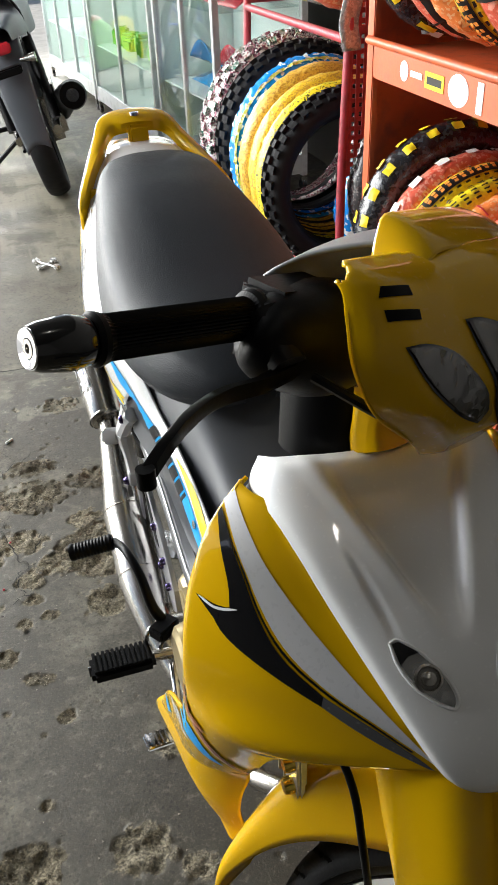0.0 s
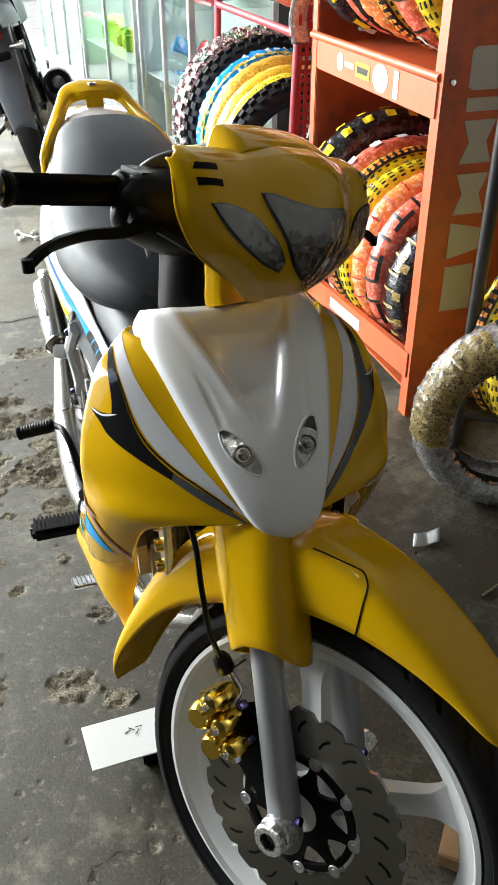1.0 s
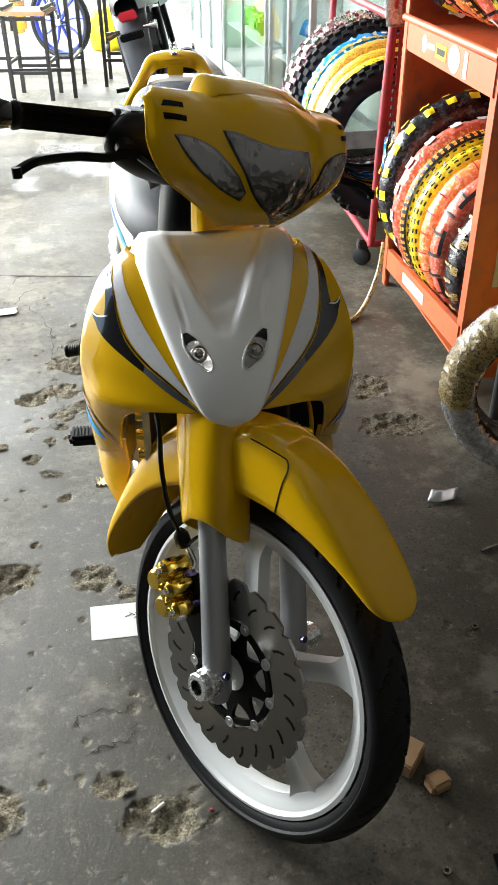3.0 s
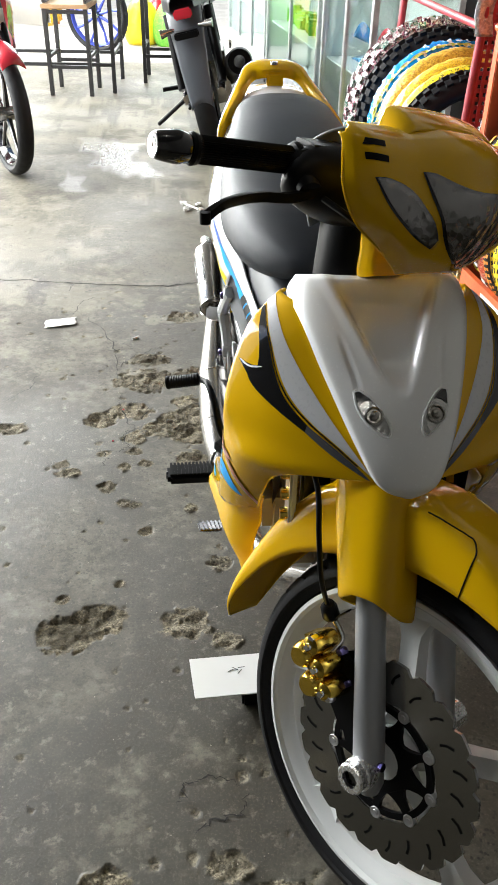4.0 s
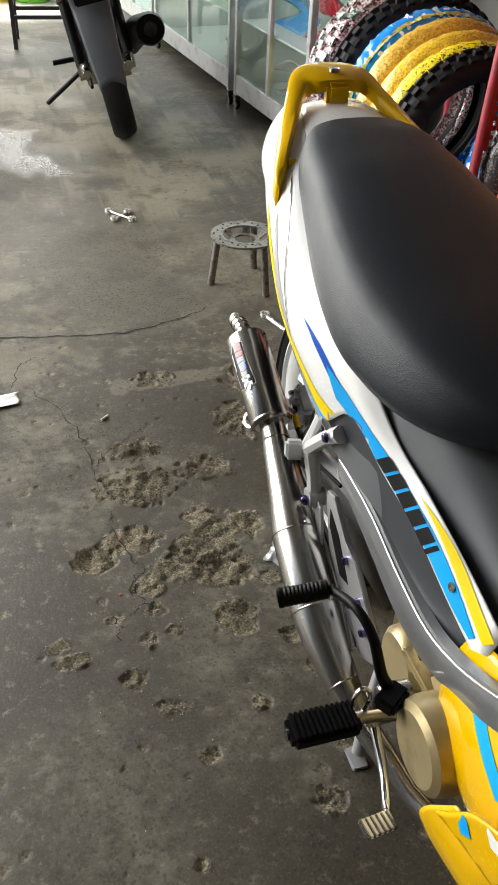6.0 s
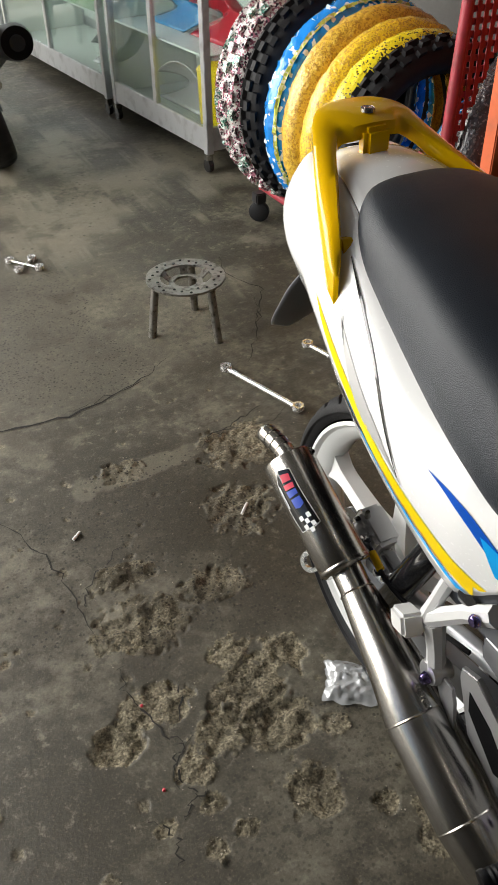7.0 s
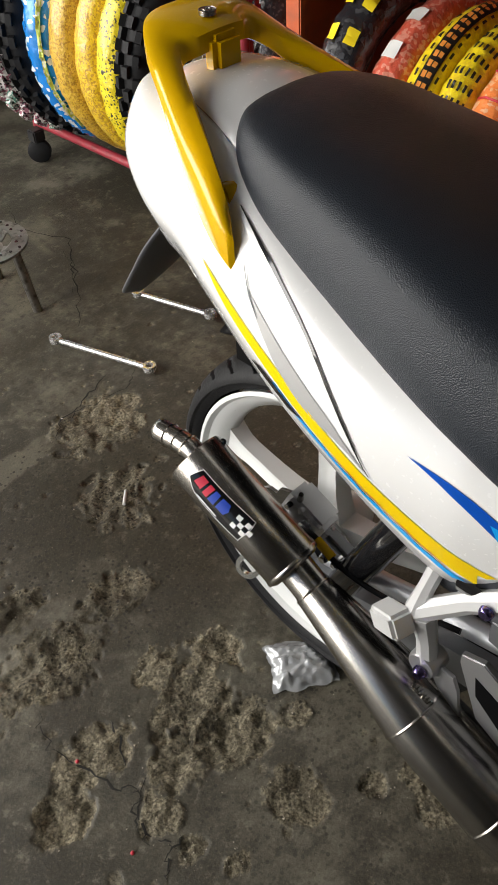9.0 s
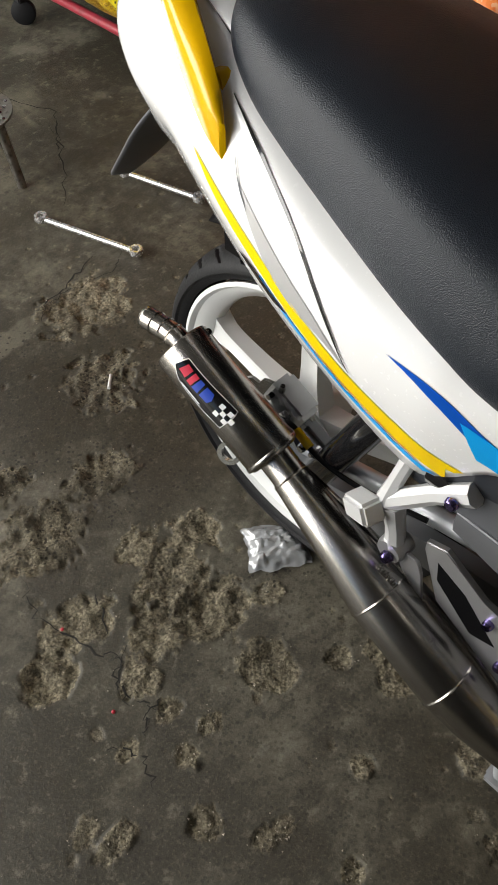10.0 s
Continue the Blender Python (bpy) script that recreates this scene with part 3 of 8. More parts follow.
for side in (1, -1):
    rows = []
    for z, o, md, i in WING:
        if i is None:
            hw, ye = panel_edge(z)
            i = (-hw + 0.014, ye - 0.002)
            tuck = 0.006
        else:
            tuck = 0.0
        a, b, c = V((o[0], o[1], z)), V((md[0], md[1], z)), V((i[0], i[1] + tuck, z))
        back = 0.35 if z > 0.53 else 0.85
        if z > 0.41:
            a.y = b.y + (a.y - b.y) * back
        bulge = V((-0.7, -0.7, 0)) * 0.014 * min(1, max(0.25, (c - b).length / 0.12))
        row = [a, a.lerp(b, 0.55), b, b.lerp(c, 0.33) + bulge * 0.9, b.lerp(c, 0.66) + bulge * 0.8, c]
        rows.append([V((side * p.x, p.y, p.z)) for p in row])
    bm = surface(rows, nu=70, nv=36)
    cut_at, cut_no = V((side * -0.216, -0.934, 0.430)), V((side * -0.063, 0.202, -0.076)).cross(V((side * 0.6, 0.75, 0.1))).normalized()
    if cut_no.z > 0:
        cut_no = -cut_no
    low = bm.copy()
    bmesh.ops.bisect_plane(bm, geom=bm.verts[:] + bm.edges[:] + bm.faces[:], plane_co=cut_at, plane_no=cut_no, clear_outer=True)
    bmesh.ops.bisect_plane(low, geom=low.verts[:] + low.edges[:] + low.faces[:], plane_co=cut_at - cut_no * 0.02, plane_no=cut_no, clear_inner=True)
    outwards(low, (0, -1.0, 0.6))
    for v in low.verts:
        v.co += V((side * (0.006 - 0.010 * math.sin(math.pi * min(1, max(0, (v.co.z - 0.35) / 0.1)))), 0.006, 0.0))
    part("lower_cover", low, YELLOW, bike, "yellow lower inner cover of the leg shield", shell=0.003, outward=-1)
    bvh = outwards(bm, (0, -1.0, 0.6))
    ob = part("leg_shield", bm, YELLOW, bike, "yellow leg shield with white and black stripes", shell=0.004, outward=-1)
    if side > 0:
        WING_BVH, right_wing = bvh, ob
    else:
        LWING_BVH, left_wing = bvh, ob

# handlebar cowl in fork axes
L0 = 0.028
COWL = ((0.628, 0.05, -0.042, -0.02), (0.645, 0.085, -0.070, -0.036), (0.665, 0.122, -0.088, -0.043), (0.687, 0.157, -0.096, -0.046), (0.72, 0.176, -0.099, -0.048), (0.75, 0.178, -0.097, -0.05), (0.768, 0.178, -0.086, -0.051), (0.778, 0.178, -0.074, -0.046), (0.788, 0.178, -0.060, -0.032), (0.80, 0.176, -0.045, -0.012))
rows = []
for z, hw, yc, ys in COWL:
    row = []
    for x, f in ((-0.99, 0.16), (-1, 0.06), (-0.99, 0.0), (-0.96, 0), (-0.88, 0), (-0.75, 0), (-0.55, 0), (-0.4, 0), (-0.2, 0), (0, 0), (0.2, 0), (0.4, 0), (0.55, 0), (0.75, 0), (0.88, 0), (0.96, 0), (0.99, 0.0), (1, 0.06), (0.99, 0.16)):
        hood = 0.011 * max(0.0, 1 - (abs(x * hw) / 0.078) ** 6) * (1 if z > 0.67 else 0.3)
        slope = (ys - yc) * 0.45
        row.append(S(L0 + x * hw, yc + slope * abs(x) ** 1.2 + (ys - yc - slope) * abs(x) ** 20 + f * 0.05 - hood, z + hood * 0.5))
    rows.append(row)
bm = surface(rows, nu=64, nv=130)
inv = STEER.inverted()
bmesh.ops.delete(bm, geom=[f for f in bm.faces if (lambda q: (abs(q.x - L0) < 0.094 and q.z > 0.788) or (abs(q.x - L0) > 0.094 and q.z > 0.789 - 0.9 * max(0.0, abs(q.x - L0) - 0.163)))(inv @ f.calc_center_median())], context="FACES")
COWL_BVH = outwards(bm, S(L0, 0.05, 0.72))
cowl = part("headlight_cowl", bm, YELLOW, bike, "yellow handlebar cowl with headlight and side lamps", shell=0.003, outward=-1)
rows = [[S(L0 + x * hw, y + 0.012 * x * x - 0.013, z + 0.0065 - 0.004 * abs(x) ** 3 - drop * max(0.0, (abs(x) - 0.76) / 0.24) ** 1.4) for x in (-1, -0.88, -0.76, -0.5, -0.25, 0, 0.25, 0.5, 0.76, 0.88, 1)] for y, hw, z, drop in ((-0.066, 0.097, 0.780, 0.008), (-0.058, 0.098, 0.790, 0.014), (-0.046, 0.098, 0.801, 0.022), (-0.034, 0.097, 0.809, 0.028), (-0.024, 0.096, 0.814, 0.032))]
bm = surface(rows, nu=16, nv=24)
outwards(bm, S(L0, 0.0, 0.7))
part("hood", bm, YELLOW, cowl, "yellow hood of the handlebar cowl", shell=0.003, outward=-1)
rows = [[S(L0 + x * hw, y, z + 0.012 * (1 - x * x)) for x in (-1, -0.5, 0, 0.5, 1)] for y, hw, z in ((-0.032, 0.078, 0.796), (-0.01, 0.088, 0.799), (0.03, 0.104, 0.799), (0.07, 0.104, 0.788), (0.10, 0.085, 0.765), (0.12, 0.05, 0.70))]
part("rear_cowl", surface(rows, nu=18, nv=16), COWLGREY, cowl, "grey rear handlebar cover", shell=0.003)
part("neck", surface([[S(L0 + 0.012 + x * hw, y + 0.058 - 0.5 * max(0, z - 0.64), z) for x, y in ((-1, -0.020), (-0.93, -0.034), (-0.5, -0.043), (0.5, -0.043), (0.93, -0.034), (1, -0.020), (0.8, 0.0), (-0.8, 0.0))] for z, hw in ((0.630, 0.050), (0.645, 0.052), (0.665, 0.058), (0.69, 0.07))], nu=10, nv=40, closed=True, cap=True), YELLOW, cowl, "yellow lower neck of the handlebar cowl")

part("steering_cover", tube([S(L0 - 0.006, 0.10, 0.63), S(L0 - 0.004, 0.075, 0.70)], [0.044, 0.050], 24), BLACK, cowl, "black cover round the steering head")
# handlebar, grips, switches and levers
for side in (-1, 1):
    def H(x, y, z, side=side):
        return S(L0 + side * x, y, z)

    end, inn = H(0.315, 0.077, 0.771), H(0.155, 0.042, 0.763)
    way = (end - inn).normalized()
    bar = part("handlebar", tube([H(0.03, 0.02, 0.735), H(0.11, 0.03, 0.75), inn, end], 0.011, 14, smooth=20), BLACK, bike, "black handlebar end with grip and lever")
    m = Matrix.Translation(inn) @ way.to_track_quat("X", "Z").to_matrix().to_4x4()
    rows = []
    for x, r in ((-0.001, 0.0), (0.0, 0.021), (0.003, 0.021), (0.007, 0.019), (0.009, 0.0152), (0.125, 0.0147), (0.13, 0.0172), (0.134, 0.018), (0.137, 0.016), (0.1372, 0.0)):
        ribbed = 0.0006 if 0.008 < x < 0.128 else 0.0
        rows.append([m @ V((x, (r + ribbed * (-1) ** k) * math.cos(k * math.pi / 40), (r + ribbed * (-1) ** k) * math.sin(k * math.pi / 40))) for k in range(80)])
    part("grip", surface(rows, closed=True), BLACK, bar, "black rubber grip with fine lengthwise ribs", smooth=25)
    part("bar_end", lathe([(0.0, 0.136), (0.0138, 0.136), (0.0156, 0.139), (0.0178, 0.150), (0.0178, 0.154), (0.0155, 0.172), (0.0135, 0.178), (0.009, 0.178), (0.008, 0.174), (0.0, 0.174)], 32, m), SHINYBLACK if side < 0 else BLACK, bar, "black and chrome bar end weight", smooth=30)
    part("bar_end_ring", lathe([(0.0066, 0.1782), (0.0124, 0.1790), (0.0130, 0.1765), (0.0066, 0.1755)], 28, m, closed=True), CHROME, bar)
    part("bar_end_bolt", lathe([(0.0, 0.1770), (0.0026, 0.1770), (0.003, 0.1785), (0.0062, 0.1785), (0.0064, 0.172), (0.0, 0.172)], 12, m), STEEL, bar)
    sw = part("switch_housing", block(-0.062, -0.002, -0.031, 0.026, -0.046, 0.014, 0.010, m), BLACK, bar, "black switch housing")
    part("reservoir", block(-0.07, -0.004, -0.026, 0.024, 0.0, 0.023, 0.005, m), BLACK, sw, "black brake fluid reservoir")
    part("clamp", lathe([(0, -0.07), (0.02, -0.07), (0.024, -0.062), (0.024, -0.05), (0, -0.05)], 20, m), BLACK, sw)
    perch, tipp = H(0.165, 0.012, 0.722), H(0.323, 0.010, 0.690)
    way2 = [perch, H(0.19, 0.022, 0.717), H(0.225, 0.026, 0.717), H(0.262, 0.022, 0.712), H(0.298, 0.012, 0.703), tipp]
    part("lever", surface([[p + V((dx, dy, dz)) for dx, dy, dz in ((-w, 0, -0.004), (0, -w * 0.6, -0.005), (w, 0, -0.004), (w, 0, 0.005), (0, w * 0.6, 0.006), (-w, 0, 0.005))] for p, w in zip(crom(way2, 24), [0.008] * 5 + [0.0052] * 12 + [0.0042] * 8)], closed=True, cap=True), BLACK, bar, "black brake lever", smooth=60)
    part("bar_boot", tube([H(0.05, 0.035, 0.735), H(0.10, 0.03, 0.738), H(0.135, 0.03, 0.742), H(0.165, 0.036, 0.748), H(0.172, 0.04, 0.752)], [0.044, 0.046, 0.040, 0.028, 0.01], 20, smooth=14), BLACK, bar, "black moulded bar and switch cover")
    part("lever_ball", tube([tipp + V((0, 0, 0.006)), tipp + V((0, 0, -0.006))], 0.0058, 12), BLACK, bar)
    part("perch", tube([inn + (H(0.15, 0.0, 0.74) - inn) * 0.2, H(0.165, 0.012, 0.724)], [0.022, 0.014], 12), BLACK, bar)
part("throttle_cable", tube([S(L0 - 0.155, 0.0, 0.715), S(L0 - 0.15, -0.035, 0.69), S(L0 - 0.12, -0.03, 0.68), S(L0 - 0.08, -0.01, 0.672), S(L0 - 0.03, 0.0, 0.665)], [0.004, 0.004, 0.006, 0.003, 0.003], 8, smooth=24), BLACK, bike, "black throttle cable")

# brake hose and caliper
hose = part("brake_hose", tube([S(-0.085, 0.085, 0.43), S(-0.100, 0.050, 0.37), S(-0.105, 0.046, 0.31), S(-0.088, 0.060, 0.245), S(-0.060, 0.074, 0.195), S(-0.055, 0.073, 0.178)], 0.0036, 10, smooth=32), BLACK, bike, "black brake hose")
part("hose_grommet", tube([S(-0.064, 0.070, 0.205), S(-0.060, 0.074, 0.198), S(-0.056, 0.074, 0.184), S(-0.055, 0.073, 0.178)], [0.007, 0.0115, 0.0125, 0.009], 14), BLACK, hose)
part("hose_fitting", tube([S(-0.056, 0.074, 0.186), S(-0.051, 0.064, 0.165), S(-0.053, 0.060, 0.150), S(-0.075, 0.068, 0.135), S(-0.100, 0.078, 0.120)], 0.0042, 10, smooth=18), STEEL, hose)
part("hose_clip", plate([(-0.004, -0.004), (0.004, -0.004), (0.006, 0.03), (0.0, 0.036), (-0.006, 0.03)], 0.0025, LEVEL @ Matrix.Translation((-0.056, 0.128, 0.145)) @ Matrix.Rotation(radians(125), 4, "X"), 0.0008), BLACK, hose, "black hose clip")
CAL = LEVEL @ Matrix.Translation((-0.070, 0.112, 0.088)) @ Matrix.Rotation(radians(-40), 4, "X")
caliper = part("brake_caliper", block(-0.024, 0.02, -0.014, 0.02, -0.044, 0.044, 0.009, CAL), GOLD, bike, "polished gold four-piston brake caliper")
for dz in (-0.031, 0.0, 0.031):
    part("caliper_lobe", lathe([(0.0, -0.035), (0.008, -0.035), (0.0125, -0.032), (0.0145, -0.024), (0.0145, 0.006), (0.012, 0.012), (0, 0.012)], 20, CAL @ Matrix.Translation((0, -0.013, dz))), GOLD, caliper)
    part("lobe_bolt", lathe([(0, -0.041), (0.0042, -0.041), (0.0052, -0.038), (0.0052, -0.03), (0, -0.03)], 10, CAL @ Matrix.Translation((0, -0.013, dz))), CHROME, caliper)
part("piston_housing", lathe([(0.0, -0.038), (0.013, -0.038), (0.016, -0.034), (0.019, -0.022), (0, -0.022)], 24, CAL @ Matrix.Translation((0, 0.01, -0.02))), GOLD, caliper)
part("piston_housing", lathe([(0.0, -0.038), (0.013, -0.038), (0.016, -0.034), (0.019, -0.022), (0, -0.022)], 24, CAL @ Matrix.Translation((0, 0.01, 0.02))), GOLD, caliper)
part("caliper_bracket", plate([(-0.03, -0.06), (0.02, -0.055), (0.035, -0.01), (0.02, 0.05), (-0.01, 0.06), (-0.03, 0.02)], 0.008, LEVEL @ Matrix.Translation((-0.058, 0.075, 0.06)) @ Matrix.Rotation(radians(90), 4, "Y") @ Matrix.Rotation(radians(60), 4, "Z"), 0.0015), BLACK, caliper, "black caliper bracket")
for dz in (-0.04, 0.04):
    part("caliper_bolt", lathe([(0, -0.034), (0.005, -0.034), (0.006, -0.03), (0.006, -0.02), (0, -0.02)], 6, CAL @ Matrix.Translation((0, -0.018, dz))), CHROME, caliper)
part("caliper_bracket", plate([(-0.02, -0.09), (0.015, -0.075), (0.03, 0.04), (0.01, 0.06), (-0.022, 0.04)], 0.008, LEVEL @ Matrix.Translation((-0.060, 0.075, 0.065)) @ Matrix.Rotation(radians(-30), 4, "X") @ Matrix.Rotation(radians(90), 4, "Y") @ Matrix.Rotation(radians(90), 4, "Z"), 0.002), BLACK, caliper, "black caliper bracket")
for dy, dz in ((0.09, 0.125), (0.07, 0.085)):
    part("bracket_bolt", lathe([(0, -0.082), (0.005, -0.082), (0.006, -0.078), (0.006, -0.07), (0, -0.07)], 8, LEVEL @ Matrix.Translation((0, dy, dz))), PURPLE, caliper)

# grey lower side covers
for side in (-1, 1):
    spine = [(0.128, -0.46, 0.475), (0.123, -0.56, 0.452), (0.124, -0.66, 0.43), (0.128, -0.75, 0.432), (0.134, -0.83, 0.465), (0.143, -0.91, 0.52), (0.150, -0.99, 0.585), (0.145, -1.06, 0.64)]
    rows = []
    for p, h in zip(spine, (0.02, 0.032, 0.034, 0.03, 0.027, 0.026, 0.026, 0.02)):
        p = V((side * p[0], p[1], p[2]))
        rows.append([p + V((side * -0.012, 0, h)), p + V((0, 0, h * 0.96)), p + V((side * 0.005, 0, h * 0.6)), p + V((side * 0.006, 0, 0)), p + V((side * 0.002, 0, -h)), p + V((side * -0.012, 0, -h))])
    cover = part("frame_cover", surface(rows, nu=36), FRAMEGREY, bike, "grey lower frame cover", smooth=45)
    part("rib_line", tube([V((side * (p[0] + 0.004), p[1], p[2] + h)) for p, h in zip(spine, (0.014, 0.024, 0.027, 0.024, 0.022, 0.022, 0.022, 0.018))], 0.0016, 6, smooth=30), ALU, cover)
    # dark recess behind the side panel
    rows = [[V((side * x, y, z)) for x, z in ps] for y, ps in ((-0.40, ((0.140, 0.55), (0.141, 0.53), (0.136, 0.50))), (-0.44, ((0.140, 0.57), (0.139, 0.54), (0.132, 0.49))), (-0.50, ((0.133, 0.60), (0.132, 0.55), (0.124, 0.47))), (-0.58, ((0.119, 0.575), (0.119, 0.52), (0.118, 0.46))), (-0.66, ((0.110, 0.55), (0.111, 0.50), (0.116, 0.45))), (-0.75, ((0.107, 0.52), (0.106, 0.48), (0.117, 0.445))), (-0.82, ((0.105, 0.50), (0.104, 0.475), (0.119, 0.45))))]
    low = part("lower_panel", surface(rows, nu=24, nv=12), DARKGREY, bike, "dark grey lower side panel", shell=0.003)
    part("vent", surface([[V((side * (0.1475 - 0.11 * (y + 0.42) * -1 + w), y, z + dz)) for w, dz in ((0.001, 0.012), (0.004, 0.0), (0.001, -0.012))] for y, z in ((-0.425, 0.535), (-0.44, 0.53), (-0.46, 0.522))], nu=6, nv=6), SHINYBLACK, low, "black vent slot")

# belly panel
for side in (-1, 1):
    rows = [[V((side * x, y, z)) for x, y, z in r] for r in (((0.105, -0.80, 0.50), (0.128, -0.80, 0.45), (0.138, -0.815, 0.40), (0.135, -0.83, 0.36)), ((0.11, -0.87, 0.53), (0.14, -0.87, 0.47), (0.150, -0.88, 0.41), (0.146, -0.89, 0.36)), ((0.115, -0.95, 0.57), (0.152, -0.95, 0.49), (0.160, -0.955, 0.42), (0.154, -0.96, 0.37)), ((0.12, -1.03, 0.60), (0.158, -1.03, 0.51), (0.166, -1.035, 0.43), (0.158, -1.04, 0.38)))]
    bm = surface(rows, nu=18, nv=16)
    bvh = outwards(bm, (0, -0.9, 0.42))
    belly = part("belly_panel", bm, YELLOW, bike, "yellow engine side panel with blue and white stripes", shell=0.003, outward=-1)
    if side < 0:
        BELLY_BVH, right_belly = bvh, belly

# black sheets that stand for the shade behind the wheel arch
for side, x0, x1, z0 in ((1, 0.06, 0.192, 0.40), (-1, 0.085, 0.135, 0.50)):
    rows = [[V((side * (x0 + (x1 - x0) * f), -1.035 + 0.015 * f + 0.02 * math.sin(math.pi * f), z)) for f in (0, 0.33, 0.67, 1)] for z in (z0, 0.5 * (z0 + 0.62), 0.62)]
    part("arch_shade", surface(rows, nu=8, nv=10), BLACK, bike, "black sheet for the shade behind the wheel arch", shell=0.003)

# engine
engine = part("engine", block(-0.10, 0.10, -0.90, -0.60, 0.22, 0.42, 0.03), ENGINEGOLD, bike, "champagne coloured engine block")
m = Matrix.Translation((-0.098, -0.835, 0.352))
part("clutch_cover", lathe([(0.0, -0.072), (0.046, -0.072), (0.056, -0.066), (0.060, -0.05), (0.060, -0.03), (0.074, -0.026), (0.076, -0.012), (0.076, 0.01), (0, 0.01)], 40, m), ENGINEGOLD, engine, "round clutch cover", smooth=30)
part("clutch_ridge", block(-0.02, 0.02, -0.012, 0.1, -0.04, -0.03, 0.004, Matrix.Translation((-0.12, -0.82, 0.42))), ENGINEGOLD, engine)
part("oil_cap", lathe([(0, -0.016), (0.02, -0.016), (0.026, -0.012), (0.028, 0.0), (0, 0)], 28, Matrix.Translation((-0.112, -0.748, 0.402))), ENGINEGOLD, engine)
part("oil_cap_hole", lathe([(0, -0.0168), (0.006, -0.0168), (0.006, -0.01), (0, -0.01)], 16, Matrix.Translation((-0.112, -0.748, 0.402))), BLACK, engine)
part("rear_case", lathe([(0, -0.03), (0.04, -0.03), (0.048, -0.022), (0.05, 0), (0, 0)], 30, Matrix.Translation((-0.10, -0.70, 0.33))), ENGINEGOLD, engine)
part("side_case", block(-0.128, -0.09, -0.97, -0.86, 0.30, 0.40, 0.02), ENGINEGOLD, engine)
head = part("cylinder_head", block(-0.075, 0.075, -1.16, -1.04, 0.40, 0.56, 0.015), ENGINEGOLD, engine, "champagne cylinder head with cooling fins")
for k in range(7):
    part("fin", block(-0.085, 0.085, -1.04 + k * 0.018, -1.033 + k * 0.018, 0.31, 0.44, 0.002), ENGINEGOLD, engine)
part("cylinder", block(-0.06, 0.06, -1.05, -0.88, 0.32, 0.42, 0.01), ENGINEGOLD, engine)
horn = part("horn_bracket", block(-0.122, -0.112, -1.17, -1.13, 0.50, 0.60, 0.003), ALU, bike, "metal bracket with gold screws behind the wheel arch")
for z in (0.515, 0.55, 0.585):
    part("screw", lathe([(0, -0.008), (0.008, -0.008), (0.009, -0.004), (0.009, 0.003), (0, 0.003)], 12, Matrix.Translation((-0.124, -1.155, z))), GOLD, horn)
part("radiator", block(-0.1, 0.1, -1.135, -1.12, 0.46, 0.60, 0.004), BLACK, bike, "black oil cooler behind the front wheel")

# kick starter
kick = part("kick_starter", tube([(-0.165, -0.765, 0.362), (-0.185, -0.762, 0.40), (-0.195, -0.742, 0.45), (-0.205, -0.71, 0.468), (-0.212, -0.668, 0.452), (-0.216, -0.655, 0.447)], [0.009, 0.0075, 0.0065, 0.006, 0.006, 0.0065], 12, smooth=24), BLACK, bike, "black kick starter lever")
part("kick_pedal", lathe([(0.0, -0.006), (0.0125, -0.004), (0.0135, 0.0)] + [q for k in range(11) for q in ((0.0128, 0.002 + k * 0.005), (0.0118, 0.0045 + k * 0.005))] + [(0.0128, 0.058), (0.0105, 0.061), (0.0, 0.061)], 20, Matrix.Translation((-0.2765, -0.644, 0.436)) @ Matrix.Rotation(radians(-11), 4, "Y") @ Matrix.Rotation(radians(-10), 4, "Z")), BLACK, kick, "black rubber kick pedal")
part("kick_boss", lathe([(0, -0.02), (0.014, -0.02), (0.017, -0.015), (0.017, 0.02), (0, 0.02)], 16, Matrix.Translation((-0.165, -0.765, 0.36))), STEEL, kick)
part("kick_joint", block(-0.028, 0.012, -0.012, 0.016, -0.01, 0.01, 0.004, Matrix.Translation((-0.168, -0.775, 0.375)) @ Matrix.Rotation(0.6, 4, "Z")), BLACK, kick)

# foot peg and brake pedal
peg = part("foot_peg", block(-0.048, 0.048, -0.022, 0.022, -0.013, 0.010, 0.006, Matrix.Translation((-0.239, -0.735, 0.283))), BLACK, bike, "black ribbed rubber foot peg")
for k in range(12):
    part("peg_rib", block(-0.0025, 0.0025, -0.02, 0.02, 0.008, 0.0135, 0.001, Matrix.Translation((-0.279 + k * 0.0072, -0.735, 0.283))), BLACK, peg)
part("peg_bar", tube([(-0.195, -0.735, 0.28), (-0.16, -0.735, 0.275), (-0.05, -0.735, 0.24)], 0.009, 12), STEEL, peg)
part("peg_bolt", lathe([(0, -0.002), (0.008, -0.002), (0.008, 0.002), (0, 0.002)], 14, Matrix.Translation((-0.2875, -0.735, 0.28))), SHINYBLACK, peg)
part("peg_spring", tube([V((-0.186 + 0.012 * math.cos(a), -0.728, 0.305 + 0.026 * math.sin(a))) for a in [2 * math.pi * k / 20 for k in range(21)]], 0.0032, 8), CHROME, peg)
brake = part("brake_pedal", tube([(-0.165, -0.74, 0.255), (-0.172, -0.79, 0.235), (-0.185, -0.83, 0.232), (-0.2, -0.858, 0.245)], [0.007, 0.006, 0.006, 0.0065], 10, smooth=18), CHROME, bike, "chrome rear brake pedal")
pm = Matrix.Translation((-0.213, -0.864, 0.252)) @ Matrix.Rotation(0.15, 4, "Z") @ Matrix.Rotation(radians(8), 4, "Y")
part("pedal_plate", block(-0.022, 0.022, -0.012, 0.014, -0.004, 0.003, 0.002, pm), CHROME, brake)
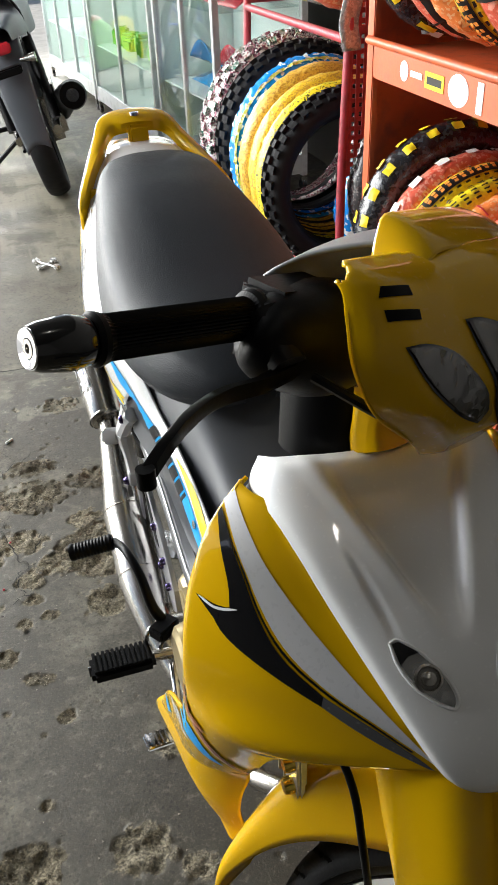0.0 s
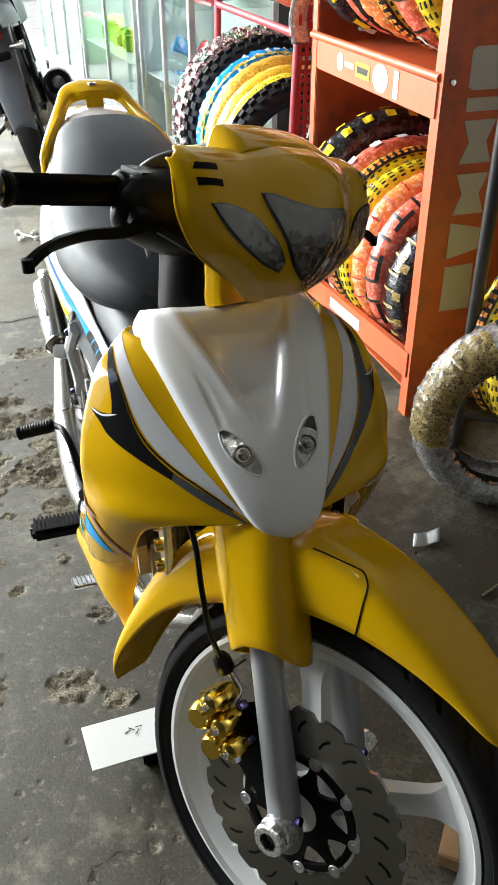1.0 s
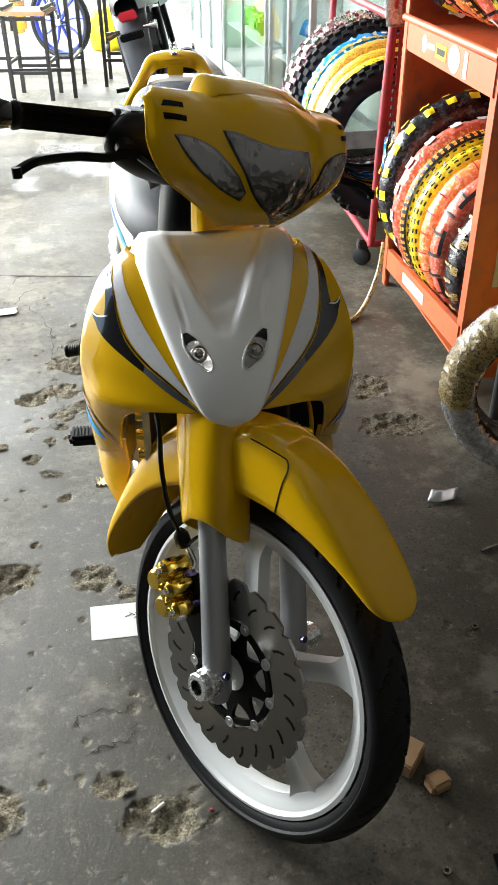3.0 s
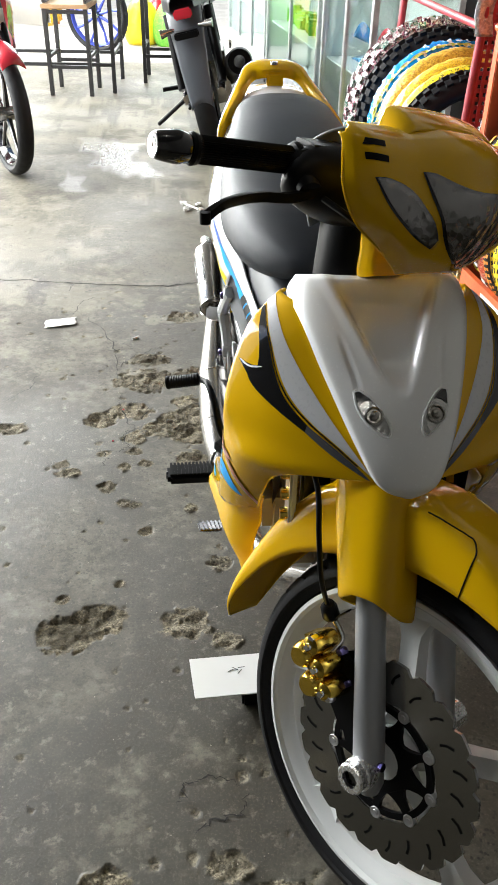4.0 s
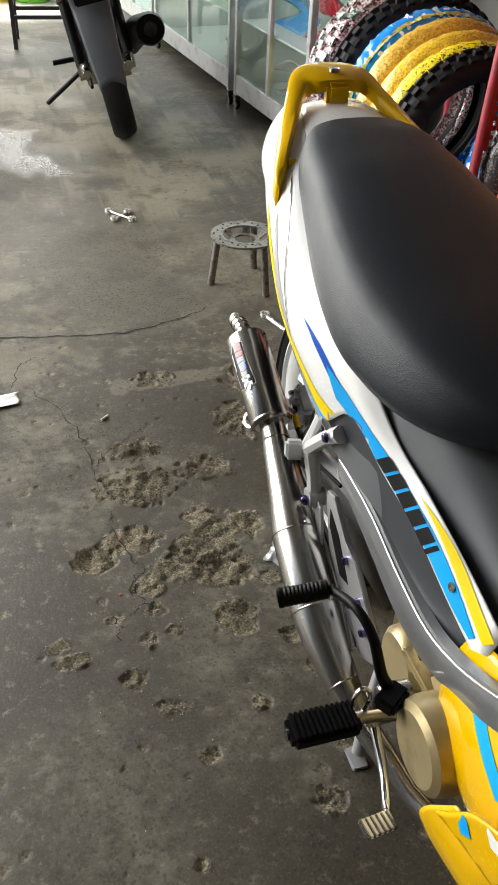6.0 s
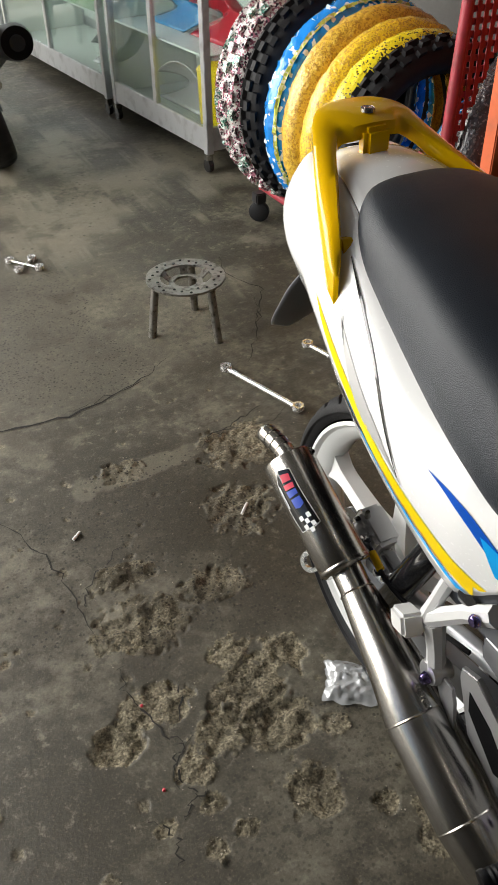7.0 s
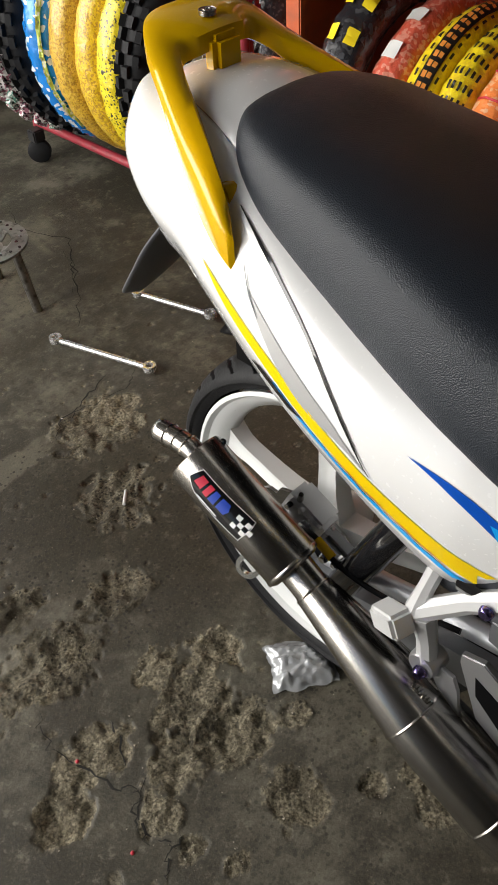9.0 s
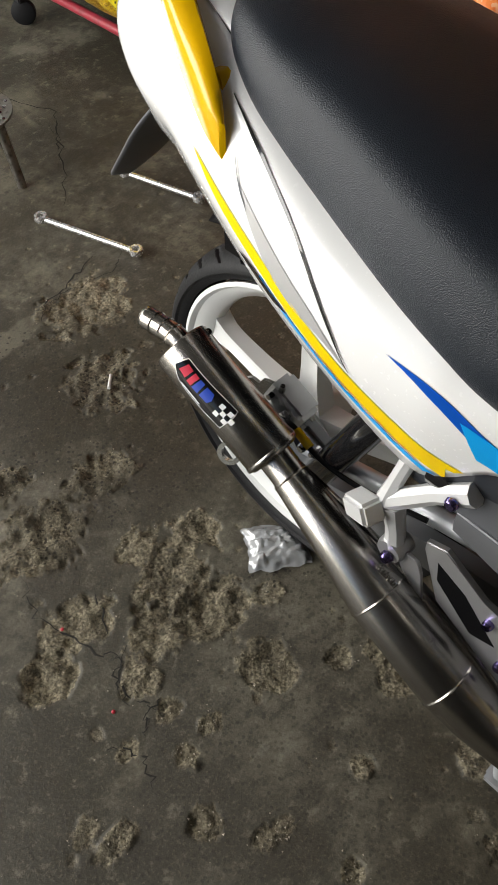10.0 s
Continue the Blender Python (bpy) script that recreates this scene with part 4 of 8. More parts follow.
for k in range(6):
    part("pedal_rib", block(-0.020 + k * 0.0075, -0.0165 + k * 0.0075, -0.011, 0.013, 0.002, 0.006, 0.0008, pm), CHROME, brake)

# stand
stand = part("main_stand", tube([(-0.05, -0.56, 0.2), (-0.09, -0.6, 0.1), (-0.115, -0.632, 0.012)], 0.011, 12), FORKSILVER, bike, "silver main stand")
part("stand_leg", tube([(0.05, -0.56, 0.2), (0.09, -0.6, 0.1), (0.115, -0.632, 0.012)], 0.011, 12), FORKSILVER, stand)
part("stand_bar", tube([(-0.1, -0.612, 0.06), (0.1, -0.612, 0.06)], 0.009, 10), FORKSILVER, stand)
for side in (-1, 1):
    part("stand_foot", block(-0.014, 0.014, -0.024, 0.018, 0.0, 0.006, 0.002, Matrix.Translation((side * 0.118, -0.632, 0))), FORKSILVER, stand)

# exhaust
MUFW = (V((-0.158, -0.236, 0.398)) - V((-0.165, -0.088, 0.482))).normalized()
MUF = Matrix.Translation((-0.165, -0.088, 0.482)) @ MUFW.to_track_quat("X", "Z").to_matrix().to_4x4()
muf_skin = lathe([(0.012, -0.001), (0.028, -0.001), (0.034, 0.001), (0.0355, 0.004), (0.0355, 0.166), (0.034, 0.169), (0.03, 0.172), (0.0, 0.172)], 48, MUF)
muf_skin.normal_update()
MUF_BVH = BVHTree.FromBMesh(muf_skin)
muf = part("muffler", muf_skin, STEEL, bike, "brushed steel racing muffler with a printed badge", smooth=30)
part("end_band", lathe([(0.0358, 0.163), (0.0366, 0.164), (0.0366, 0.168), (0.0358, 0.169)], 48, MUF), STEEL, muf)
part("tail_pipe", tube([MUF @ V((0.004, 0, 0.005)), MUF @ V((-0.010, 0, 0.003)), MUF @ V((-0.024, 0.0, -0.004)), MUF @ V((-0.037, 0.0, -0.0125)), MUF @ V((-0.053, 0.0, -0.0225))], 0.0132, 22, smooth=16, cap=False), STEEL, muf, "short steel tail pipe with welded joints", shell=0.0015)
for x, z, lean in ((-0.013, 0.0018, -18), (-0.024, -0.004, -30), (-0.037, -0.0125, -33)):
    part("weld", lathe([(0.0138, -0.0016), (0.0153, 0), (0.0138, 0.0016)], 20, MUF @ Matrix.Translation((x, 0, z)) @ Matrix.Rotation(radians(lean), 4, "Y")), STEEL, muf)
part("rivet", lathe([(0, -0.002), (0.004, -0.001), (0.004, 0.002), (0, 0.002)], 10, MUF @ Matrix.Translation((0.012, 0.024, 0.027)) @ Matrix.Rotation(radians(90), 4, "Y")), STEEL, muf)
part("mount_ring", lathe([(0.010, -0.004), (0.0155, -0.004), (0.0155, 0.004), (0.010, 0.004)], 24, Matrix.Translation((-0.178, -0.182, 0.372)) @ Matrix.Rotation(0.4, 4, "Z") @ Matrix.Rotation(0.5, 4, "Y"), closed=True), STEEL, muf, "steel mounting ring")
PIPE = ((-0.158, -0.232, 0.400, 0.0215), (-0.159, -0.262, 0.385, 0.0215), (-0.160, -0.266, 0.383, 0.0225), (-0.167, -0.36, 0.342, 0.031), (-0.172, -0.418, 0.315, 0.0375), (-0.174, -0.53, 0.26, 0.0375), (-0.172, -0.575, 0.24, 0.034), (-0.166, -0.64, 0.215, 0.026), (-0.155, -0.70, 0.197, 0.019), (-0.13, -0.80, 0.18, 0.0155), (-0.09, -0.93, 0.19, 0.0155), (-0.05, -1.03, 0.27, 0.0155), (-0.03, -1.09, 0.38, 0.0155))
pipe = part("exhaust_pipe", tube([p[:3] for p in PIPE], [p[3] for p in PIPE], 36), STEEL, bike, "brushed steel exhaust pipe with a tapered chamber", smooth=50)
for k in (2, 4, 5, 7):
    p, q = V(PIPE[k][:3]), V(PIPE[k + 1][:3])
    m = Matrix.Translation(p) @ (q - p).to_track_quat("X", "Z").to_matrix().to_4x4()
    part("weld", lathe([(PIPE[k][3], -0.0016), (PIPE[k][3] + 0.0012, 0), (PIPE[k][3], 0.0016)], 36, m), STEEL, pipe)
part("link_pipe", tube([(-0.145, -0.24, 0.385), (-0.135, -0.36, 0.34), (-0.13, -0.5, 0.285), (-0.14, -0.60, 0.24)], 0.012, 16, smooth=16), STEEL, pipe)
m = Matrix.Translation((-0.1905, -0.338, 0.372)) @ (V(PIPE[4][:3]) - V(PIPE[3][:3])).to_track_quat("X", "Z").to_matrix().to_4x4()

# exhaust hanger with spring and bolt
hang = part("exhaust_hanger", plate([(-0.055, -0.004), (-0.01, -0.016), (0.012, -0.014), (0.018, 0.004), (0.008, 0.016), (-0.012, 0.012)], 0.005, Matrix.Translation((-0.142, -0.432, 0.366)) @ Matrix.Rotation(radians(90), 4, "Y") @ Matrix.Rotation(radians(148), 4, "Z"), 0.001), ALU, bike, "aluminium exhaust hanger plate")
part("hanger_bush", lathe([(0, -0.012), (0.015, -0.012), (0.017, -0.008), (0.017, 0.014), (0, 0.014)], 20, Matrix.Translation((-0.142, -0.408, 0.378))), ALU, hang)
part("hanger_bolt", lathe([(0, -0.02), (0.005, -0.02), (0.007, -0.017), (0.0085, -0.012), (0, -0.012)], 8, Matrix.Translation((-0.144, -0.41, 0.374))), PURPLE, hang)
part("spring", tube([V((-0.165 + 0.004 * math.cos(k * 1.1), -0.405 - k * 0.0006, 0.358 - k * 0.0002 + 0.004 * math.sin(k * 1.1))) for k in range(48)], 0.0012, 5), STEEL, hang)

# pillion peg bracket
for side in (-1, 1):
    bracket = part("pillion_bracket", tube([(side * 0.142, -0.475, 0.545), (side * 0.146, -0.44, 0.515), (side * 0.152, -0.395, 0.465)], [0.013, 0.011, 0.012], 8), SILVERPAINT, bike, "silver pillion footrest bracket")
    part("bracket_arm", tube([(side * 0.138, -0.40, 0.53), (side * 0.147, -0.395, 0.495), (side * 0.153, -0.392, 0.462)], [0.009, 0.009, 0.013], 8), SILVERPAINT, bracket)
    part("bracket_leg", tube([(side * 0.15, -0.398, 0.462), (side * 0.146, -0.405, 0.42), (side * 0.142, -0.408, 0.38)], [0.014, 0.011, 0.012], 8), SILVERPAINT, bracket)
    part("folded_peg", block(-0.014, 0.014, -0.020, 0.022, -0.014, 0.014, 0.004, Matrix.Translation((side * 0.17, -0.378, 0.452)) @ Matrix.Rotation(side * 0.3, 4, "Z") @ Matrix.Rotation(radians(-30), 4, "X")), SILVERPAINT, bracket)
    part("bracket_bolt", lathe([(0, -0.016), (0.005, -0.016), (0.0068, -0.014), (0.0075, -0.01), (0, -0.01)], 14, Matrix.Translation((side * 0.147, -0.462, 0.533)) @ Matrix.Rotation(0 if side < 0 else math.pi, 4, "Z")), PURPLE, bracket)
    # rear-set plate
    rs = part("rear_set_plate", plate([(-0.06, 0.07), (-0.035, 0.078), (0.02, 0.04), (0.06, 0.035), (0.15, -0.03), (0.16, -0.07), (0.12, -0.10), (0.06, -0.075), (-0.03, -0.02), (-0.06, 0.055)], 0.008, Matrix.Translation((side * 0.132, -0.5, 0.345)) @ Matrix(((0, 0, 1, 0), (-1, 0, 0, 0), (0, 1, 0, 0), (0, 0, 0, 1))), 0.0015), ALU, bike, "silver rear-set side plate")
    part("plate_window", plate([(-0.04, 0.05), (0.0, 0.03), (0.05, -0.02), (0.02, -0.03), (-0.035, 0.02)], 0.0095, Matrix.Translation((side * 0.132, -0.5, 0.345)) @ Matrix(((0, 0, 1, 0), (-1, 0, 0, 0), (0, 1, 0, 0), (0, 0, 0, 1)))), BLACK, rs, "dark cut-out in the plate")
    for y, z in ((-0.535, 0.36), (-0.59, 0.33), (-0.62, 0.30), (-0.565, 0.30)):
        part("plate_bolt", lathe([(0, -0.008), (0.005, -0.008), (0.0065, -0.005), (0.0065, 0), (0, 0)], 10, Matrix.Translation((side * 0.136, y, z)) @ Matrix.Rotation(0 if side < 0 else math.pi, 4, "Z")), PURPLE, rs)

# swing arm, rear brake, shock absorber, mudguard
for side in (-1, 1):
    part("swing_arm", surface([[V((side * 0.085 + dx, y, z + dz)) for dx, dz in ((-0.011, -h), (0.011, -h), (0.011, h), (-0.011, h))] for y, z, h in ((-0.60, 0.34, 0.028), (-0.45, 0.325, 0.026), (-0.3, 0.30, 0.022), (-0.2, 0.28, 0.02), (-0.13, 0.272, 0.024))], nu=12, closed=True, cap=True), FRAMEGREY, bike, "grey painted swing arm")
part("upper_stay", tube([(-0.082, -0.5, 0.40), (-0.08, -0.35, 0.365), (-0.078, -0.22, 0.33)], 0.013, 12), FORKSILVER, bike, "silver swing arm brace")
brake_disc(REAR, 0.105, 0.066, -0.06, rear_wheel, 12).name = "rear_disc"
RC = Matrix.Translation((-0.082, -0.192, 0.395)) @ Matrix.Rotation(radians(25), 4, "X")
rc = part("rear_caliper", block(-0.02, 0.018, -0.03, 0.03, -0.024, 0.024, 0.006, RC), ALU, bike, "silver rear brake caliper with a yellow hose tag")
part("caliper_piston", lathe([(0, -0.032), (0.013, -0.032), (0.015, -0.028), (0.016, -0.018), (0, -0.018)], 20, RC @ Matrix.Translation((0, 0.004, 0.0))), ALU, rc)
part("banjo_bolt", lathe([(0, -0.038), (0.006, -0.038), (0.007, -0.032), (0.011, -0.031), (0.011, -0.024), (0, -0.024)], 8, RC @ Matrix.Translation((0, -0.012, 0.01))), CHROME, rc)
part("caliper_block", block(-0.012, 0.010, -0.075, -0.03, -0.026, 0.006, 0.006, RC), FRAMEGREY, rc)
for dy, dz, r in ((0.02, 0.013, 0.0048), (0.02, -0.013, 0.0048), (-0.052, -0.012, 0.006), (-0.066, -0.002, 0.0042)):
    part("caliper_bolt", lathe([(0, -0.028), (r * 0.8, -0.028), (r, -0.025), (r, -0.01), (0, -0.01)], 8, RC @ Matrix.Translation((0, dy, dz))), CHROME, rc)
part("bleed_nipple", tube([RC @ V((-0.012, 0.016, 0.022)), RC @ V((-0.016, 0.018, 0.038))], [0.0045, 0.003], 8), STEEL, rc)
for k in range(3):
    part("caliper_fin", block(-0.024, -0.016, -0.026 + 0.014 * k, -0.020 + 0.014 * k, -0.02, 0.026, 0.002, RC), ALU, rc)

part("hose", tube([RC @ V((-0.03, -0.012, 0.012)), (-0.115, -0.23, 0.405), (-0.12, -0.27, 0.392), (-0.115, -0.33, 0.385), (-0.105, -0.42, 0.40)], 0.0035, 8, smooth=20), BLACK, rc)
part("hose_tag", tube([(-0.116, -0.232, 0.405), (-0.1185, -0.258, 0.396)], 0.0058, 10), YELLOW, rc, "yellow tag on the hose")
rows = []
for ang, hw in ((62, 0.05), (75, 0.06), (95, 0.06), (110, 0.06), (130, 0.06)):
    a = radians(ang)
    rows.append([V((x * hw, -0.165 + 0.31 * math.cos(a), 0.272 + (0.31 - 0.02 * x * x) * math.sin(a) + 0.03)) for x in (-1, -0.6, 0, 0.6, 1)])
part("inner_fender", surface(rows, nu=20, nv=10), BLACK, bike, "black rear inner mudguard", shell=0.003)
rows = [[V((x * hw, y + 0.012 * x * x, z)) for x in (-1, -0.6, 0, 0.6, 1)] for y, z, hw in ((0.0, 0.72, 0.06), (0.045, 0.675, 0.06), (0.085, 0.63, 0.06), (0.12, 0.585, 0.056), (0.155, 0.543, 0.048), (0.185, 0.512, 0.034), (0.20, 0.498, 0.012))]
part("rear_mudguard", surface(rows, nu=24, nv=14), GREY, bike, "matt black rear mudguard flap", shell=0.003)
part("shock_absorber", tube([(-0.1, -0.26, 0.33), (-0.1, -0.36, 0.56)], 0.02, 16), SHINYBLACK, bike, "black rear shock absorber")
part("frame_tube", tube([(0, -1.02, 0.74), (0, -0.98, 0.6), (0, -0.7, 0.47), (0, -0.4, 0.5), (0, 0.0, 0.74)], 0.024, 14, smooth=24), BLACK, bike, "black main frame tube")
part("under_seat_frame", block(-0.10, 0.10, -0.5, -0.08, 0.57, 0.68, 0.02), BLACK, bike, "black under-seat frame and battery box")
part("steering_stem", tube([S(0, 0.03, 0.34), S(L0 * 0.5, 0.045, 0.54)], 0.02, 16), BLACK, bike, "black steering stem")
for side in (-1, 1):
    part("fork_tube", tube([S(side * 0.086 + 0.018, 0, 0.28), S(side * 0.086 + 0.020, 0, 0.345)], 0.015, 12), CHROME, bike, "chrome fork tube")
part("fork_bridge", block(-0.075, 0.10, -0.01, 0.04, 0.325, 0.345, 0.006, STEER), BLACK, bike, "black fork bridge")

# ---- films, stripes and lamps on the motorcycle ----
FLIP = Matrix.Diagonal((-1, 1, 1, 1))
WS, SS, FW, PS, MS = (-0.6, -0.8, 0.15), (-1, 0, 0.25), (0.606, -0.715, 0.349), (0, -0.75, 0.66), (-0.75, -0.2, 0.6)
# leg shield: pearl band, black swoosh fading to grey, thin outlines
BAND = [(0.494, 0.655), (0.506, 0.66), (0.5896, 0.5912), (0.6529, 0.5471), (0.6969, 0.5176), (0.7317, 0.4889), (0.7073, 0.5027), (0.674, 0.5186), (0.633, 0.534), (0.5952, 0.5543), (0.5689, 0.5795), (0.5431, 0.6129)]
SWOOSH = [(0.4949, 0.652), (0.5145, 0.634), (0.5434, 0.6074), (0.5655, 0.575), (0.5909, 0.5489), (0.631, 0.5294), (0.6305, 0.5205), (0.5809, 0.5356), (0.5323, 0.5516), (0.52, 0.5683), (0.5392, 0.5747), (0.5347, 0.596)]
FADE = [(0.631, 0.5294), (0.6745, 0.5138), (0.7076, 0.4985), (0.73, 0.485), (0.722, 0.4872), (0.6753, 0.5015), (0.6305, 0.5205)]
PIN = [(0.5193, 0.6298), (0.5452, 0.6096), (0.5681, 0.5771), (0.5941, 0.5526), (0.6333, 0.5329), (0.6741, 0.5174), (0.7074, 0.5014), (0.7066, 0.5), (0.6738, 0.5157), (0.6322, 0.5312), (0.5931, 0.5505), (0.5668, 0.5761), (0.544, 0.6086)]
CROSS = [(0.5038, 0.5734), (0.5259, 0.5716), (0.5484, 0.5763), (0.5491, 0.5744), (0.5297, 0.5675), (0.5294, 0.5585)]
LOWER = (
    (CYAN, "light blue stripe", [(0.412, 0.338), (0.422, 0.347), (0.4318, 0.3293), (0.4237, 0.3189)]),
    (WHITE, "white stripe", [(0.432, 0.378), (0.449, 0.396), (0.4639, 0.3789), (0.4866, 0.3745), (0.4672, 0.366), (0.4465, 0.3545)]),
    (CYAN, "blue stripe", [(0.455, 0.424), (0.470, 0.444), (0.4809, 0.4218), (0.5024, 0.4082), (0.5262, 0.3657), (0.5126, 0.3664), (0.4903, 0.3782), (0.4689, 0.3885)]),
)


def grown(outline, d):
    """The outline pushed out by d."""
    k = len(outline)
    area2 = sum(outline[i][0] * outline[(i + 1) % k][1] - outline[(i + 1) % k][0] * outline[i][1] for i in range(k))
    s = 1 if area2 > 0 else -1
    out = []
    for i in range(k):
        p, q, r = V(outline[i - 1]), V(outline[i]), V(outline[(i + 1) % k])
        e, f = (q - p).normalized(), (r - q).normalized()
        w = V((e.y + f.y, -(e.x + f.x)))
        w = w.normalized() if w.length > 1e-6 else V((e.y, -e.x))
        out.append(tuple(q + w * s * d))
    return out


def ribbon(line, w):
    """A narrow band along a line."""
    line = [p.xy for p in crom([(u, v, 0) for u, v in line], 24)]
    lo, hi = [], []
    for i, p in enumerate(line):
        way = (line[min(i + 1, 24)] - line[max(i - 1, 0)]).normalized()
        c = V((-way.y, way.x)) * w / 2 * min(1, 0.25 + 4 * i / 24, 0.25 + 4 * (24 - i) / 24)
        lo.append(tuple(p - c))
        hi.append(tuple(p + c))
    return lo + hi[::-1]


for skin, wing, flip in ((WING_BVH, right_wing, None), (LWING_BVH, left_wing, FLIP)):
    decal("stripe", BAND, WS, skin, PEARL, wing, "pearl white stripe", 0.0008, flip=flip)
    decal("stripe", SWOOSH, WS, skin, SHINYBLACK, wing, "black swoosh", 0.001, flip=flip)
    decal("stripe", FADE, WS, skin, STRIPEGREY, wing, "dark grey stripe", 0.001, flip=flip)
    decal("pin_line", PIN, WS, skin, SHINYBLACK, wing, "thin black outline", 0.0014, flip=flip)
    decal("spark", CROSS, WS, skin, SHINYBLACK, wing, "black spark", 0.0013, flip=flip)
    decal("spark", ribbon([(0.507, 0.573), (0.526, 0.570), (0.547, 0.5755)], 0.0022), WS, skin, WHITE, wing, "white spark", 0.0018, flip=flip)
    for mat, label, line in LOWER:
        decal("stripe", line, WS, skin, mat, wing, label, 0.001, flip=flip)
    for shift, wide, film, lift in ((0.0, 0.0105, SHINYBLACK, 0.0012), (0.0, 0.0085, STRIPEORANGE, 0.0014), (-0.002, 0.0014, PEARL, 0.0017), (0.0022, 0.0010, SHINYBLACK, 0.0018)):
        for line in ([(0.474, 0.470), (0.500, 0.448)], [(0.484, 0.447), (0.517, 0.434)], [(0.500, 0.440), (0.552, 0.362)]):
            decal("flash_line", ribbon([(u + shift, v + shift) for u, v in line], wide), WS, skin, film, wing, "orange flash with black outline", lift, flip=flip)

# side panels
YEDGE = [(0.1071, 0.6825), (0.1627, 0.6498), (0.2171, 0.6233), (0.2848, 0.5936), (0.3397, 0.561), (0.3904, 0.5372), (0.4374, 0.5198), (0.4683, 0.515)]
YLOW = [(0.15, 0.644), (0.2175, 0.6076), (0.2821, 0.5728), (0.3234, 0.5462), (0.3636, 0.5253), (0.403, 0.5069), (0.44, 0.494)]
for skin, panel, flip in ((TAIL_BVH, right_panel, None), (LEFT_BVH, left_panel, FLIP)):
    decal("stripe", YEDGE + YLOW[::-1], SS, skin, STRIPEYELLOW, panel, "yellow stripe", 0.0008, flip=flip)
    decal("stripe", [(u - 0.001, v - 0.005) for u, v in YLOW[1:]] + [(u - 0.004, v - 0.0115) for u, v in YLOW[:0:-1]], SS, skin, CYAN, panel, "light blue edge stripe", 0.0008, flip=flip)
    decal("stripe", [(0.1803, 0.6088), (0.1988, 0.6091), (0.2419, 0.5888), (0.2573, 0.5825), (0.2331, 0.5803)], SS, skin, SHINYBLACK, panel, "black flash", 0.0013, flip=flip)
    decal("stripe", [(0.1658, 0.6811), (0.2206, 0.6455), (0.2572, 0.626), (0.2978, 0.6054), (0.3368, 0.5682), (0.3067, 0.5884), (0.2689, 0.5958), (0.2306, 0.616), (0.2063, 0.6379)], SS, skin, SILVER, panel, "silver shaded flash", 0.0008, flip=flip)
    for k, film in enumerate((STRIPEORANGE, PEARL, STRIPEGREY)):
        zig = [(u - 0.001 + 0.0008 * k, v - 0.001 - 0.0012 * k + 0.0016 * (-1) ** i) for i, (u, v) in enumerate([(0.285 + 0.0145 * q, float(np.interp(0.285 + 0.0145 * q, [a for a, b in YLOW], [b for a, b in YLOW]))) for q in range(10)])]
        decal("flame_line", ribbon(zig, (0.0036, 0.0014, 0.0012)[k]), SS, skin, film, panel, "thin orange flame line", 0.0012 + 0.0002 * k, flip=flip)
    decal("panel_seam", ribbon([(0.1359, 0.7378), (0.2071, 0.6963), (0.2603, 0.6607), (0.3065, 0.614), (0.3387, 0.5681)], 0.003), SS, skin, SHINYBLACK, panel, "dark panel seam", 0.0014, flip=flip)
    decal("panel_seam", ribbon([(0.16, 0.70), (0.175, 0.675), (0.192, 0.656)], 0.0014), SS, skin, GREY, panel, "", 0.0014, flip=flip)
    decal("stripe", [(0.372, 0.614), (0.4155, 0.6088), (0.4489, 0.5947), (0.4817, 0.5739), (0.53, 0.556), (0.54, 0.525), (0.4855, 0.5466), (0.4408, 0.583), (0.4063, 0.6025)], SS, skin, BLUE, panel, "blue stripe", 0.0008, flip=flip)
    decal("stripe", [(0.4487, 0.5853), (0.468, 0.5464), (0.545, 0.525), (0.6197, 0.5032), (0.6867, 0.4866), (0.7611, 0.4619), (0.8063, 0.4560), (0.8139, 0.4667), (0.776, 0.4845), (0.7101, 0.5097), (0.6283, 0.5282), (0.542, 0.5537), (0.4611, 0.5831)], SS, skin, CYAN, panel, "light blue stripe", 0.0011, flip=flip)
    decal("stripe", [(0.6523, 0.5318), (0.6888, 0.5265), (0.7359, 0.517), (0.7915, 0.4985), (0.838, 0.483), (0.828, 0.4705), (0.7834, 0.4863), (0.7268, 0.5091)], SS, skin, STRIPEYELLOW, panel, "yellow stripe", 0.0012, flip=flip)
    lo0, lo1, hi0, hi1 = V((0.563, 0.520)), V((0.7136, 0.4745)), V((0.5866, 0.5423)), V((0.7318, 0.4989))
    for k in range(6):
        f, g = k / 6 + 0.008, (k + 1) / 6 - 0.022
        if k == 5:
            g = f + 0.045
        quad = [lo0.lerp(lo1, f), lo0.lerp(lo1, g), hi0.lerp(hi1, g), hi0.lerp(hi1, f)]
        decal("print", [tuple(p) for p in quad], SS, skin, PRINTBLACK, panel, "black printed block", 0.0016, flip=flip)
    decal("panel_screw", [(0.755 + 0.006 * math.cos(k * 0.524), 0.4845 + 0.006 * math.sin(k * 0.524)) for k in range(12)], SS, skin, STEEL, panel, "steel panel screw", 0.003, flip=flip)

